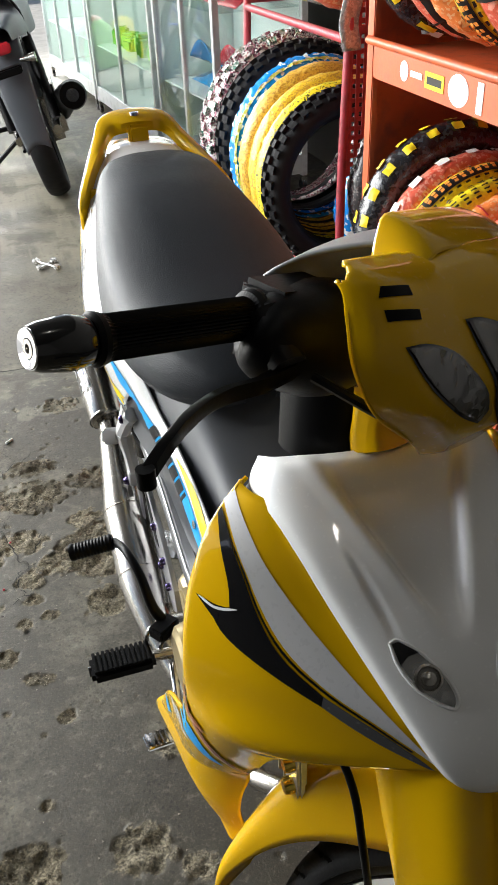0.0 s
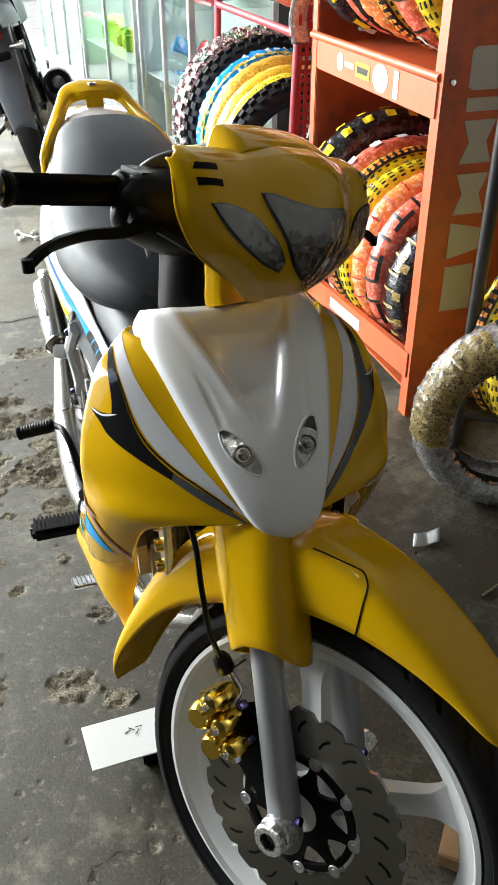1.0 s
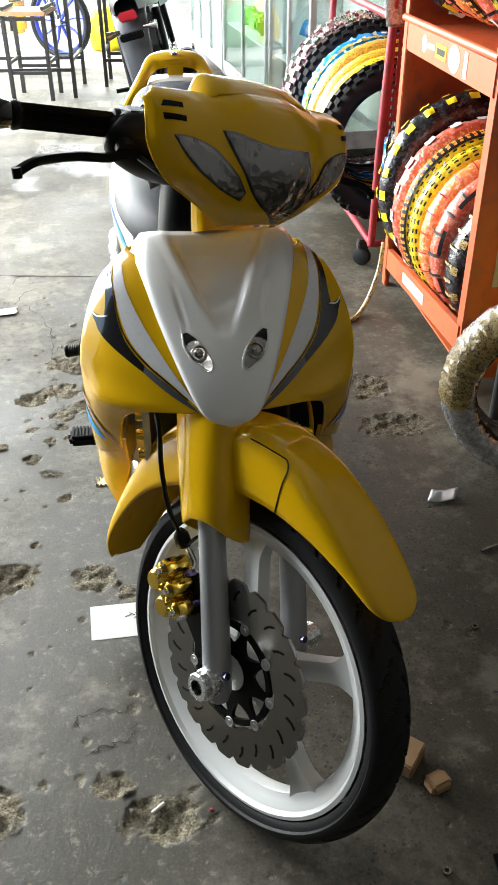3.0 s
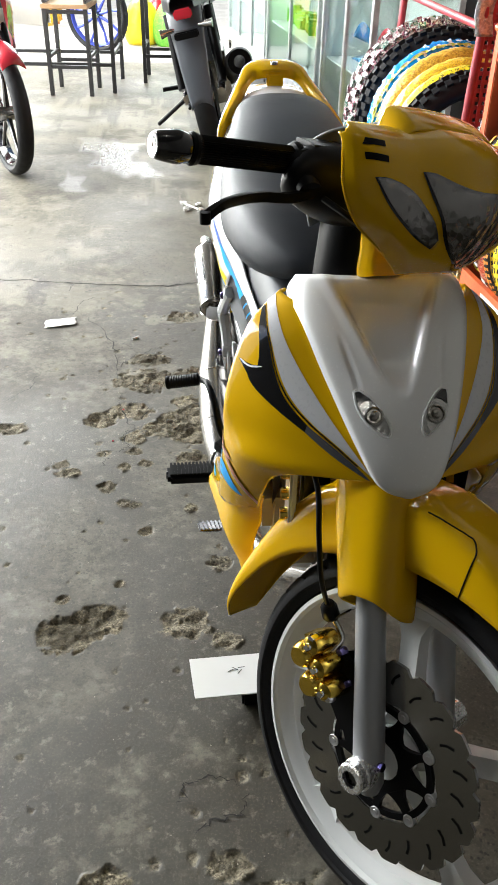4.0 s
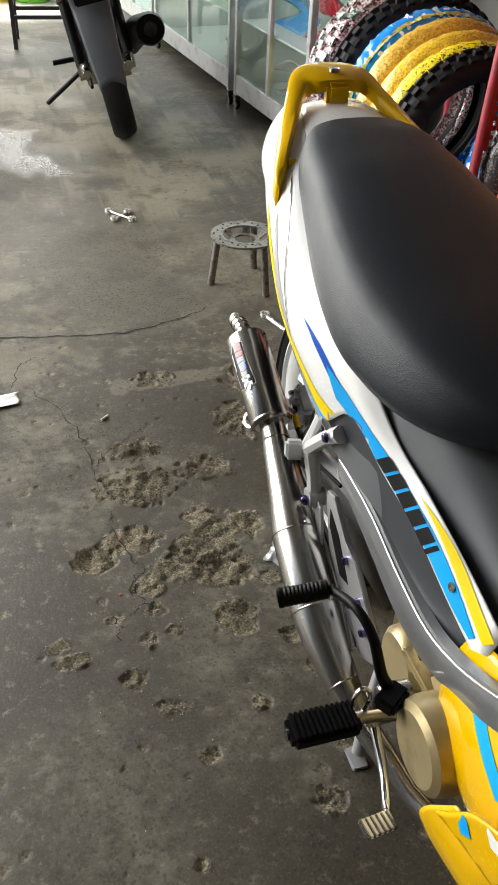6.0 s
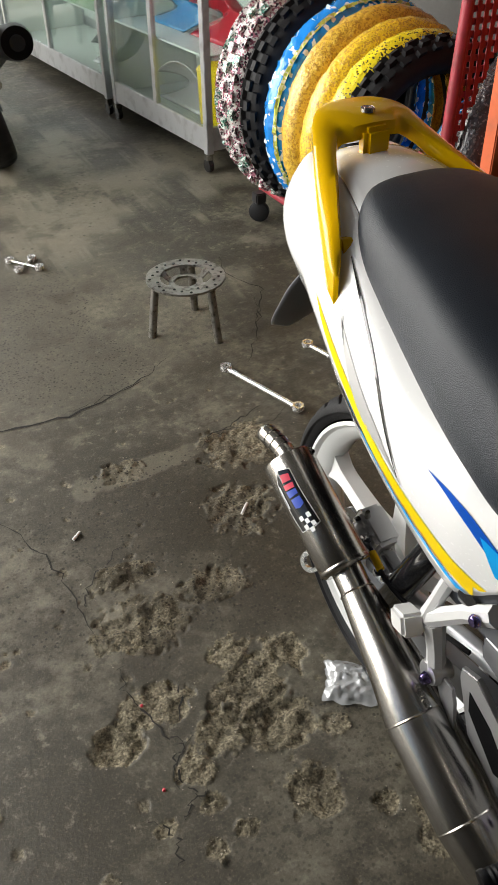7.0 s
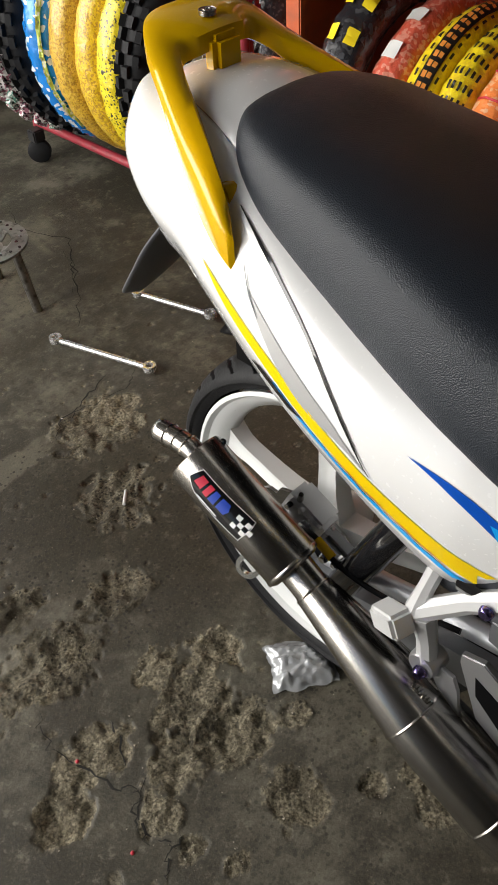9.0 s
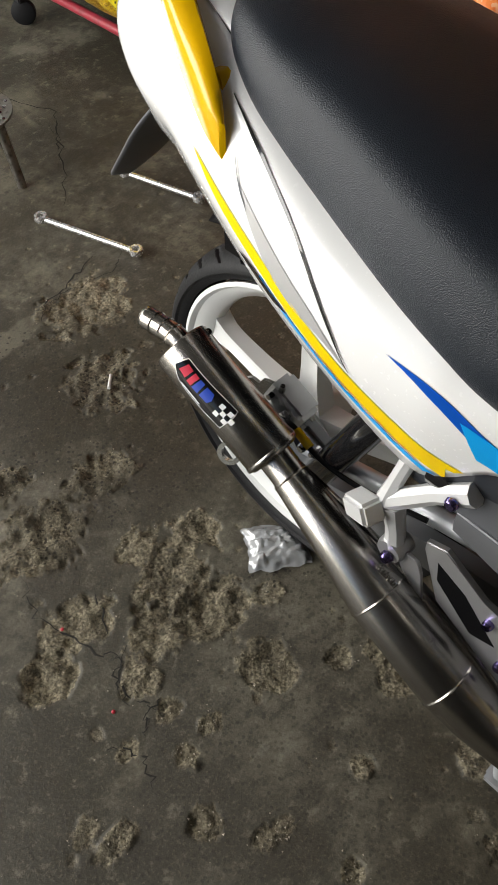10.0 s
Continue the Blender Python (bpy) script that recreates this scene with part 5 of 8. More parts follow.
# belly covers
for mat, line in ((CYAN, [(0.8544, 0.4325), (0.8764, 0.4516), (0.8986, 0.437), (0.9553, 0.4263), (0.9781, 0.4224), (0.9644, 0.4033), (0.9167, 0.4124), (0.8768, 0.4235)]), (WHITE, [(0.9109, 0.4744), (0.9248, 0.4852), (0.9514, 0.4673), (0.9974, 0.4628), (0.9911, 0.4405), (0.9495, 0.4541)]), (BLUE, [(0.928, 0.4862), (0.9374, 0.4929), (0.9595, 0.4773), (0.9686, 0.4693), (0.9544, 0.4692)]), (BLUE, [(0.9645, 0.5103), (0.9682, 0.519), (0.9961, 0.502), (1.0157, 0.4945), (1.0116, 0.489), (0.9828, 0.4961)])):
    decal("stripe", line, SS, BELLY_BVH, mat, right_belly, "blue and white stripe", 0.001)

# headlight and side lamps
HEAD = [(-0.7392, 0.611), (-0.7275, 0.606), (-0.7048, 0.5883), (-0.6728, 0.5707), (-0.6166, 0.5574), (-0.6162, 0.5414), (-0.611, 0.5033), (-0.63, 0.485), (-0.65, 0.483), (-0.6698, 0.4962), (-0.7069, 0.5252), (-0.7289, 0.5649)]
PARK = [(-0.806, 0.6219), (-0.7896, 0.6157), (-0.7595, 0.5957), (-0.7431, 0.5691), (-0.725, 0.535), (-0.7296, 0.5296), (-0.754, 0.5467), (-0.7824, 0.5737), (-0.7985, 0.5982)]
AMID = STEER @ Matrix.Translation((L0, 0, 0)) @ Matrix.Diagonal((-1, 1, 1, 1)) @ Matrix.Translation((-L0, 0, 0)) @ STEER.inverted()
head = decal("headlight", grown(HEAD, 0.0035), FW, COWL_BVH, SHINYBLACK, cowl, "clear headlight with a chrome reflector", 0.001)
decal("reflector", HEAD, FW, COWL_BVH, REFLECTOR, head, "dark chrome reflector", 0.002)
decal("lens", grown(HEAD, 0.002), FW, COWL_BVH, LENS, head, "clear lamp glass", 0.006)
for flip in (None, AMID):
    lamp = decal("side_lamp", grown(PARK, 0.0025), FW, COWL_BVH, SHINYBLACK, cowl, "clear side lamp", 0.001, flip=flip)
    decal("reflector", PARK, FW, COWL_BVH, REFLECTOR, lamp, "dark chrome reflector", 0.002, flip=flip)
    decal("lens", grown(PARK, 0.001), FW, COWL_BVH, LENS, lamp, "clear lamp glass", 0.005, flip=flip)
    for line in ([(-0.8015, 0.6640), (-0.7800, 0.6555), (-0.7835, 0.6495), (-0.8070, 0.6585)], [(-0.8085, 0.6505), (-0.7850, 0.6400), (-0.7870, 0.6335), (-0.8100, 0.6430)]):
        decal("vent_slot", line, FW, COWL_BVH, BLACK, cowl, "black vent slot", 0.0008, flip=flip)

# eye lamps in the front panel
EYE = [(-0.0562, -0.2433), (-0.0503, -0.2425), (-0.0378, -0.2541), (-0.025, -0.2749), (-0.0201, -0.293), (-0.0239, -0.2996), (-0.0346, -0.2928), (-0.0485, -0.2762), (-0.0551, -0.2586)]
# outline of the shade under the brow, laid on as black film
BROW_SHADE = [(-0.0562, -0.2433), (-0.0503, -0.2425), (-0.0378, -0.2541), (-0.0474, -0.255), (-0.0547, -0.2611)]
for side, flip in ((-1, None), (1, FLIP)):
    eye_lamp = decal("eye_lamp", EYE, PS, PANEL_BVH, BRIGHTDISH, front_panel, "small silver eye lamp", 0.001, flip=flip)
    decal("lid", BROW_SHADE, PS, PANEL_BVH, SHINYBLACK, eye_lamp, "black film for the shade under the lamp's brow", 0.002, flip=flip)
    n = V(PS).normalized()
    a = V((0, 0, 1)).cross(n).normalized()
    loop = crom([(u, v, 0) for u, v in grown(EYE, 0.0015) + grown(EYE, 0.0015)[:1]], 48)
    ring = []
    for p in loop:
        at, _, _, _ = PANEL_BVH.ray_cast(a * p.x * -side + n.cross(a) * p.y + n * 3, -n)
        if at:
            ring.append(at)
    part("socket_rim", tube(ring, 0.0014, 8), WHITE, eye_lamp, "white raised lamp rim")
    hit, normal, _, _ = PANEL_BVH.find_nearest(V((side * 0.038, -1.235, 0.722)))
    m = Matrix.Translation(hit) @ normal.to_track_quat("X", "Z").to_matrix().to_4x4()
    part("bulb", lathe([(0.0115, 0.001), (0.0115, 0.004), (0.0095, 0.005), (0.0085, 0.003), (0.006, 0.003), (0.0055, 0.007), (0.003, 0.0085), (0, 0.009)], 24, m), STEEL, eye_lamp, "small round chrome bulb holder")

# muffler badge
for mat, line, lift, label in ((WHITE, grown([(0.0605, 0.2546), (0.073, 0.2647), (0.0987, 0.2489), (0.143, 0.2271), (0.1417, 0.2183), (0.1292, 0.2025), (0.1007, 0.2156), (0.0677, 0.2365)], 0.001), 0.0004, "white badge edge"), (SHINYBLACK, [(0.0605, 0.2546), (0.073, 0.2647), (0.0987, 0.2489), (0.143, 0.2271), (0.1417, 0.2183), (0.1292, 0.2025), (0.1007, 0.2156), (0.0677, 0.2365)], 0.0007, "black badge")):
    decal("badge", line, MS, MUF_BVH, mat, muf, label, lift + 0.0012, cell=0.002)
marks = [(STRIPERED, [(0.0661, 0.2511), (0.0754, 0.2596), (0.083, 0.2540), (0.0755, 0.244)]), (STRIPERED, [(0.078, 0.2415), (0.086, 0.2525), (0.092, 0.2485), (0.084, 0.2375)]), (STRIPEBLUE, [(0.0855, 0.2365), (0.094, 0.2475), (0.1, 0.2440), (0.094, 0.2318)]), (STRIPEBLUE, [(0.0965, 0.231), (0.1035, 0.242), (0.1135, 0.237), (0.113, 0.229), (0.1075, 0.225)]), (PEARL, [(0.0715, 0.2365), (0.073, 0.2375), (0.1, 0.2208), (0.0985, 0.2196)])]
for i in range(4):
    for j in range(3):
        if (i + j) % 2 == 0:
            o, e, f = V((0.117, 0.2165)), V((0.0058, -0.0028)), V((0.0026, 0.0048))
            q = o + e * i + f * j
            marks.append((WHITE, [tuple(q), tuple(q + e), tuple(q + e + f), tuple(q + f)]))
for mat, line in marks:
    decal("print", line, MS, MUF_BVH, mat, muf, "", 0.0026, cell=0.002)

# ---- floor ----
rng = np.random.RandomState(5)


def value_noise(x, y, scale, octaves=4, seed=0):
    """Smooth random heights about 0, from lattices of random values."""
    out, amp = np.zeros_like(x), 1.0
    for k in range(octaves):
        lat = np.random.RandomState(seed + k).rand(256, 256) - 0.5
        u, v = x * scale, y * scale
        i, j = np.floor(u).astype(int), np.floor(v).astype(int)
        fu, fv = u - i, v - j
        fu, fv = fu * fu * (3 - 2 * fu), fv * fv * (3 - 2 * fv)
        a, b = lat[i % 256, j % 256], lat[(i + 1) % 256, j % 256]
        c, d = lat[i % 256, (j + 1) % 256], lat[(i + 1) % 256, (j + 1) % 256]
        out += amp * ((a * (1 - fu) + b * fu) * (1 - fv) + (c * (1 - fu) + d * fu) * fv)
        amp, scale = amp * 0.5, scale * 2.03
    return out


# worn hollows in the concrete: x, y, radii, depth in mm
HOLLOWS = [(-0.142, -0.047, 0.04, 0.035, 6), (-0.225, -0.007, 0.035, 0.03, 6), (-0.285, -0.14, 0.055, 0.04, 6), (-0.22, -0.165, 0.052, 0.048, 8), (-0.222, -0.087, 0.06, 0.054, 7), (-0.346, 0.122, 0.068, 0.055, 5), (-0.378, -0.045, 0.048, 0.034, 4), (-0.465, -0.082, 0.034, 0.03, 11), (-0.219, -0.298, 0.036, 0.036, 7), (-0.139, -0.213, 0.02, 0.016, 3), (-0.037, 0.326, 0.062, 0.064, 7), (-0.181, 0.153, 0.06, 0.034, 4), (0.058, 0.512, 0.085, 0.065, 3), (-0.374, -0.183, 0.023, 0.021, 2)]
HOLLOWS += [(-0.498, -0.872, 0.05, 0.042, 7), (-0.436, -0.835, 0.04, 0.034, 7), (-0.264, -0.86, 0.05, 0.036, 3), (-0.215, -1.366, 0.026, 0.019, 6), (-0.409, -1.4, 0.042, 0.036, 4), (0.533, -0.342, 0.09, 0.05, 4), (-0.139, -1.439, 0.053, 0.03, 8), (-0.225, 0.549, 0.045, 0.04, 2), (-0.704, -0.107, 0.036, 0.025, 4), (0.517, -0.132, 0.05, 0.05, 3), (-0.33, 0.25, 0.05, 0.03, 3)]


HOLLOWS += [(-0.37, -0.243, 0.018, 0.014, 3), (-0.343, -0.3, 0.017, 0.014, 3), (-0.395, -0.307, 0.016, 0.018, 2), (-0.237, -0.491, 0.014, 0.012, 3), (-0.436, -0.391, 0.017, 0.02, 3), (-0.451, -0.246, 0.017, 0.012, 2), (-0.139, -0.363, 0.016, 0.014, 3), (-0.081, -0.402, 0.028, 0.022, 3), (-0.097, -0.442, 0.027, 0.024, 3), (-0.558, -0.289, 0.02, 0.013, 3), (-0.115, -0.591, 0.028, 0.03, 2), (-0.344, -0.568, 0.013, 0.013, 3), (-0.371, -0.47, 0.014, 0.012, 2), (-0.182, -0.913, 0.024, 0.02, 3), (-0.182, -0.688, 0.023, 0.02, 3), (-0.515, -0.775, 0.013, 0.012, 3), (-0.398, -0.736, 0.01, 0.01, 3), (-0.538, -0.328, 0.028, 0.016, 2), (-0.395, -0.462, 0.015, 0.012, 2)]


def axis_steps(lo, a, b, hi, step, coarse):
    return np.concatenate([lo + (a - lo) * (1 - (1 - np.linspace(0, 1, coarse, endpoint=False)) ** 2.2), np.arange(a, b, step), b + (hi - b) * np.linspace(0, 1, coarse) ** 2.2])


gx, gy = axis_steps(-14.0, -0.8, 0.6, 4.0, 0.0037, 75), axis_steps(-6.0, -1.6, 0.8, 40.0, 0.0037, 125)
X, Y = np.meshgrid(gx, gy)
warp = 0.5 * value_noise(X + 20, Y + 20, 13, 2, 3) + 0.75 * value_noise(X + 23, Y + 21, 60, 4, 5)
worn, height = np.zeros_like(X), value_noise(X + 30, Y + 30, 3, 3, 9) * 0.0012
for cx, cy, rx, ry, depth in HOLLOWS:
    d = ((X - cx) / rx) ** 2 + ((Y - cy) / ry) ** 2 + 2.0 * warp
    mask = np.clip((1.55 - d) / 0.22, 0, 1)
    worn = np.maximum(worn, mask)
    height -= mask * depth * 0.00075 * np.clip((1.6 - d) / 1.2, 0.55, 1.1)
grit = value_noise(X + 50, Y + 50, 42, 4, 21)
height += worn * (grit * 0.011 + 0.001)
spots = np.zeros_like(X)
for k in range(420):
    cx, cy, r = rng.uniform(-0.78, 0.58), rng.uniform(-1.55, 0.78), rng.uniform(0.003, 0.011) * rng.uniform(0.45, 1.0)
    sel = (np.abs(X - cx) < 3 * r) & (np.abs(Y - cy) < 3 * r)
    d = ((X[sel] - cx) ** 2 + (Y[sel] - cy) ** 2) / r**2 + warp[sel] * 2.6
    spots[sel] = np.maximum(spots[sel], np.clip(1.3 - d, 0, 1))
height -= spots * 0.0022
worn = np.maximum(worn, spots * 0.7)
# damp patches; the one at (0.45, -0.9) paints the shade beside the bike
damp_shade = np.zeros_like(X)
for cx, cy, rx, ry, f in ((-0.21, 0.393, 0.16, 0.13, 0.78), (-0.152, 1.03, 0.28, 0.2, 0.7), (-0.55, 1.7, 0.3, 0.3, 0.6), (-0.12, 0.25, 0.45, 0.42, 0.45), (-0.22, 1.32, 0.32, 0.38, 0.78), (-0.52, 2.1, 0.25, 0.45, 1.0), (-0.58, 2.8, 0.22, 0.35, 1.0), (0.45, -0.9, 0.6, 0.8, 0.6), (-0.3, -0.6, 0.4, 0.5, 0.35)):
    d = ((X - cx) / rx) ** 2 + ((Y - cy) / ry) ** 2 + 1.6 * value_noise(X + 40, Y + 40, 4, 4, 33)
    damp_shade = np.maximum(damp_shade, f * np.clip((1.25 - d) / 0.7, 0, 1))
n0, n1 = len(gy), len(gx)
me = bpy.data.meshes.new("floor")
idx = np.arange(n0 * n1).reshape(n0, n1)
quads = np.stack([idx[:-1, :-1], idx[:-1, 1:], idx[1:, 1:], idx[1:, :-1]], -1).reshape(-1, 4)
me.from_pydata(np.stack([X, Y, height], -1).reshape(-1, 3).tolist(), [], quads.tolist())
dry = np.zeros_like(X)
for cx, cy, rx, ry, f in ((0.04, 1.95, 0.35, 0.28, 0.9), (0.63, 2.26, 0.3, 0.25, 0.9), (-0.246, 0.537, 0.09, 0.028, 0.55), (-0.119, 0.552, 0.08, 0.022, 0.55), (-0.318, 0.531, 0.03, 0.035, 0.55), (-0.03, 2.78, 0.45, 0.3, 1.0), (-0.71, 3.39, 0.7, 0.5, 1.0), (-0.9, 1.3, 0.3, 0.5, 0.7), (-0.6, 0.75, 0.2, 0.1, 0.5), (0.35, 1.3, 0.12, 0.1, 0.6)):
    d = ((X - cx) / rx) ** 2 + ((Y - cy) / ry) ** 2 + 3.2 * value_noise(X + 70, Y + 70, 11, 5, 43)
    dry = np.maximum(dry, f * np.clip((1.2 - d) / 0.6, 0, 1))
slab = np.clip((Y - (0.84 + 0.05 * np.sin(X * 6)) + 0.08 * value_noise(X + 80, Y + 80, 12, 4, 47)) / 0.03, 0, 1) * np.clip((0.3 - X) / 0.2, 0, 1)
dry = np.maximum(dry, 0.3 * slab)
# paler ground from the sun's edge outwards; sunlit brightness is put into the colour
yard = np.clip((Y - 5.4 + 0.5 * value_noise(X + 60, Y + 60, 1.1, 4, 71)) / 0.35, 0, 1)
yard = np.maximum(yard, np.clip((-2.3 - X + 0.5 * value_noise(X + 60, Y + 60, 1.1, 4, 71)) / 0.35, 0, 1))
for key, values in (("worn", worn), ("damp_shade", damp_shade), ("yard", yard), ("dry", dry)):
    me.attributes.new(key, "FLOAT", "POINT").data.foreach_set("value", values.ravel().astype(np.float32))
me.polygons.foreach_set("use_smooth", [True] * len(me.polygons))


def floor_material():
    m = bpy.data.materials.new("worn_concrete")
    m.use_nodes = True
    n, l = m.node_tree.nodes, m.node_tree.links
    b = n["Principled BSDF"]
    co = n.new("ShaderNodeTexCoord")

    def tex(scale, detail=6, rough=0.55, kind="ShaderNodeTexNoise"):
        t = n.new(kind)
        t.inputs["Scale"].default_value = scale
        if kind == "ShaderNodeTexNoise":
            t.inputs["Detail"].default_value, t.inputs["Roughness"].default_value = detail, rough
        l.new(co.outputs["Object"], t.inputs["Vector"])
        return t

    def span(src, a, b_, c, d):
        r = n.new("ShaderNodeMapRange")
        for key, v in zip(("From Min", "From Max", "To Min", "To Max"), (a, b_, c, d)):
            r.inputs[key].default_value = v
        l.new(src, r.inputs["Value"])
        return r.outputs[0]

    def mix(fac, c1, c2, kind="MIX"):
        x = n.new("ShaderNodeMix")
        x.data_type, x.blend_type = "RGBA", kind
        if isinstance(fac, float):
            x.inputs["Factor"].default_value = fac
        else:
            l.new(fac, x.inputs["Factor"])
        for slot, c in ((6, c1), (7, c2)):
            if isinstance(c, tuple):
                x.inputs[slot].default_value = (*c, 1)
            else:
                l.new(c, x.inputs[slot])
        return x.outputs[2]

    yard_a = n.new("ShaderNodeAttribute")
    yard_a.attribute_name = "yard"
    worn_a, damp_shade_a = n.new("ShaderNodeAttribute"), n.new("ShaderNodeAttribute")
    worn_a.attribute_name, damp_shade_a.attribute_name = "worn", "damp_shade"
    cloud, blotch, fine, speck = tex(1.3), tex(6.5, 9, 0.68), tex(38, 8, 0.7), tex(210, 4, 0.7)
    stones = tex(170, kind="ShaderNodeTexVoronoi")
    col = mix(span(cloud.outputs["Fac"], 0.43, 0.57, 0, 1), (0.055, 0.050, 0.038), (0.135, 0.126, 0.103))
    col = mix(span(blotch.outputs["Fac"], 0.47, 0.58, 0, 0.8), col, (0.045, 0.040, 0.031))
    col = mix(span(blotch.outputs["Fac"], 0.45, 0.36, 0, 0.6), col, (0.20, 0.187, 0.153))
    col = mix(span(fine.outputs["Fac"], 0.5, 0.60, 0, 0.75), col, (0.045, 0.04, 0.032))
    col = mix(span(fine.outputs["Fac"], 0.44, 0.35, 0, 0.6), col, (0.25, 0.235, 0.195))
    gravel = mix(span(speck.outputs["Fac"], 0.36, 0.62, 0, 1), (0.12, 0.105, 0.076), (0.6, 0.54, 0.42))
    gravel = mix(span(stones.outputs["Distance"], 0.3, 0.65, 0, 0.5), gravel, (0.06, 0.05, 0.036))
    gravel = mix(span(blotch.outputs["Fac"], 0.48, 0.62, 0, 0.65), gravel, (0.13, 0.113, 0.083))
    gravel = mix(span(fine.outputs["Fac"], 0.5, 0.62, 0, 0.7), gravel, (0.10, 0.087, 0.064))
    col = mix(worn_a.outputs["Fac"], col, gravel)
    # darkens damp concrete and the painted shade beside the bike
    col = mix(span(damp_shade_a.outputs["Fac"], 0, 0.9, 0, 0.72), col, (0.035, 0.028, 0.018))
    dry_a = n.new("ShaderNodeAttribute")
    dry_a.attribute_name = "dry"
    col = mix(span(dry_a.outputs["Fac"], 0, 1, 0, 0.75), col, (0.26, 0.245, 0.205))
    stain = tex(3.3, 8, 0.66)
    col = mix(span(stain.outputs["Fac"], 0.53, 0.60, 0, 0.6), col, (0.05, 0.042, 0.030))
    drops = tex(24, kind="ShaderNodeTexVoronoi")
    col = mix(span(drops.outputs["Distance"], 0.15, 0.11, 0, 0.65), col, (0.04, 0.036, 0.028))
    dots = tex(95, kind="ShaderNodeTexVoronoi")
    wet = n.new("ShaderNodeMath")
    wet.operation, wet.use_clamp = "MULTIPLY", True
    l.new(span(dots.outputs["Distance"], 0.30, 0.22, 0, 0.9), wet.inputs[0])
    l.new(span(damp_shade_a.outputs["Fac"], 0.2, 0.45, 0, 1), wet.inputs[1])
    col = mix(wet.outputs[0], col, (0.022, 0.019, 0.014))
    col = mix(span(speck.outputs["Fac"], 0.54, 0.7, 0, 0.3), col, (0.26, 0.235, 0.18))
    col = mix(span(speck.outputs["Fac"], 0.45, 0.32, 0, 0.4), col, (0.03, 0.026, 0.019))
    b.inputs["Specular IOR Level"].default_value = 0.5
    dry = tex(2.1, 9, 0.7)
    col = mix(span(dry.outputs["Fac"], 0.56, 0.64, 0, 0.55), col, (0.27, 0.255, 0.22))
    col = mix(1.0, col, (0.86, 0.835, 0.745), "MULTIPLY")
    # pale yard colour carries part of the sunlight's brightness
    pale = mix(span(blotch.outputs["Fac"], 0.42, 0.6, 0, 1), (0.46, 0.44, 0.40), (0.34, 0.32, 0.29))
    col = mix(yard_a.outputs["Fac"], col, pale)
    l.new(col, b.inputs["Base Color"])
    r1 = span(cloud.outputs["Fac"], 0.4, 0.6, 0.45, 0.68)
    r2 = n.new("ShaderNodeMath")
    r2.operation = "MULTIPLY_ADD"
    l.new(span(damp_shade_a.outputs["Fac"], 0.8, 1, 0, 1), r2.inputs[0])
    r2.inputs[1].default_value = -0.27
    l.new(r1, r2.inputs[2])
    r3 = n.new("ShaderNodeMath")
    r3.operation, r3.use_clamp = "MULTIPLY_ADD", True
    l.new(worn_a.outputs["Fac"], r3.inputs[0])
    r3.inputs[1].default_value = 0.4
    l.new(r2.outputs[0], r3.inputs[2])
    l.new(r3.outputs[0], b.inputs["Roughness"])
    bump = n.new("ShaderNodeBump")
    bump.inputs["Strength"].default_value, bump.inputs["Distance"].default_value = 1.0, 0.007
    h = mix(0.4, fine.outputs["Fac"], blotch.outputs["Fac"])
    h = mix(span(worn_a.outputs["Fac"], 0, 1, 0.18, 0.8), h, speck.outputs["Fac"])
    l.new(h, bump.inputs["Height"])
    l.new(span(worn_a.outputs["Fac"], 0, 1, 0.55, 1.0), bump.inputs["Strength"])
    l.new(bump.outputs[0], b.inputs["Normal"])
    return m


me.materials.append(floor_material())
floor = tagged(new("floor", me), "worn grey concrete workshop floor with hollows, stains and cracks", "floor", kind="structure")

CRACKDARK = material("crack_dirt", (0.018, 0.016, 0.013), 0.9, vary=0.3)
CRACKS = ([(-1.1, 0.93), (-0.77, 0.903), (-0.513, 0.844), (-0.253, 0.812), (-0.026, 0.878)], [(0.236, 0.604), (0.173, 0.558), (0.024, 0.589), (-0.025, 0.542)], [(-0.394, 0.082), (-0.422, 0.02), (-0.39, -0.099), (-0.37, -0.131), (-0.403, -0.164), (-0.408, -0.2)], [(-0.367, -0.222), (-0.4, -0.23), (-0.42, -0.248)], [(0.47, 1.469), (0.416, 1.329), (0.469, 1.171), (0.391, 1.036), (0.314, 0.949)], [(-0.60, 0.86), (-0.62, 0.79)], [(-0.75, 0.03), (-0.68, 0.11), (-0.66, 0.2)], [(-0.266, -1.309), (-0.238, -1.291), (-0.187, -1.285), (-0.181, -1.248)], [(-0.33, -0.02), (-0.36, -0.09)], [(-0.47, -0.22), (-0.44, -0.27), (-0.46, -0.31)], [(0.427, 1.139), (0.379, 1.013), (0.242, 0.825)], [(-0.279, 0.823), (-0.153, 0.848), (-0.034, 0.884), (0.06, 0.95)], [(0.015, 0.565), (0.067, 0.594), (0.178, 0.633)], [(-0.346, -0.111), (-0.399, -0.166), (-0.385, -0.231)], [(-0.29, -1.266), (-0.282, -1.222), (-0.24, -1.21), (-0.19, -1.232)], [(-0.428, 0.196), (-0.403, 0.255), (-0.307, 0.332)], [(-0.601, 0.554), (-0.559, 0.71), (-0.517, 0.738)], [(-0.595, 0.657), (-0.483, 0.478), (-0.432, 0.322), (-0.427, 0.121)])
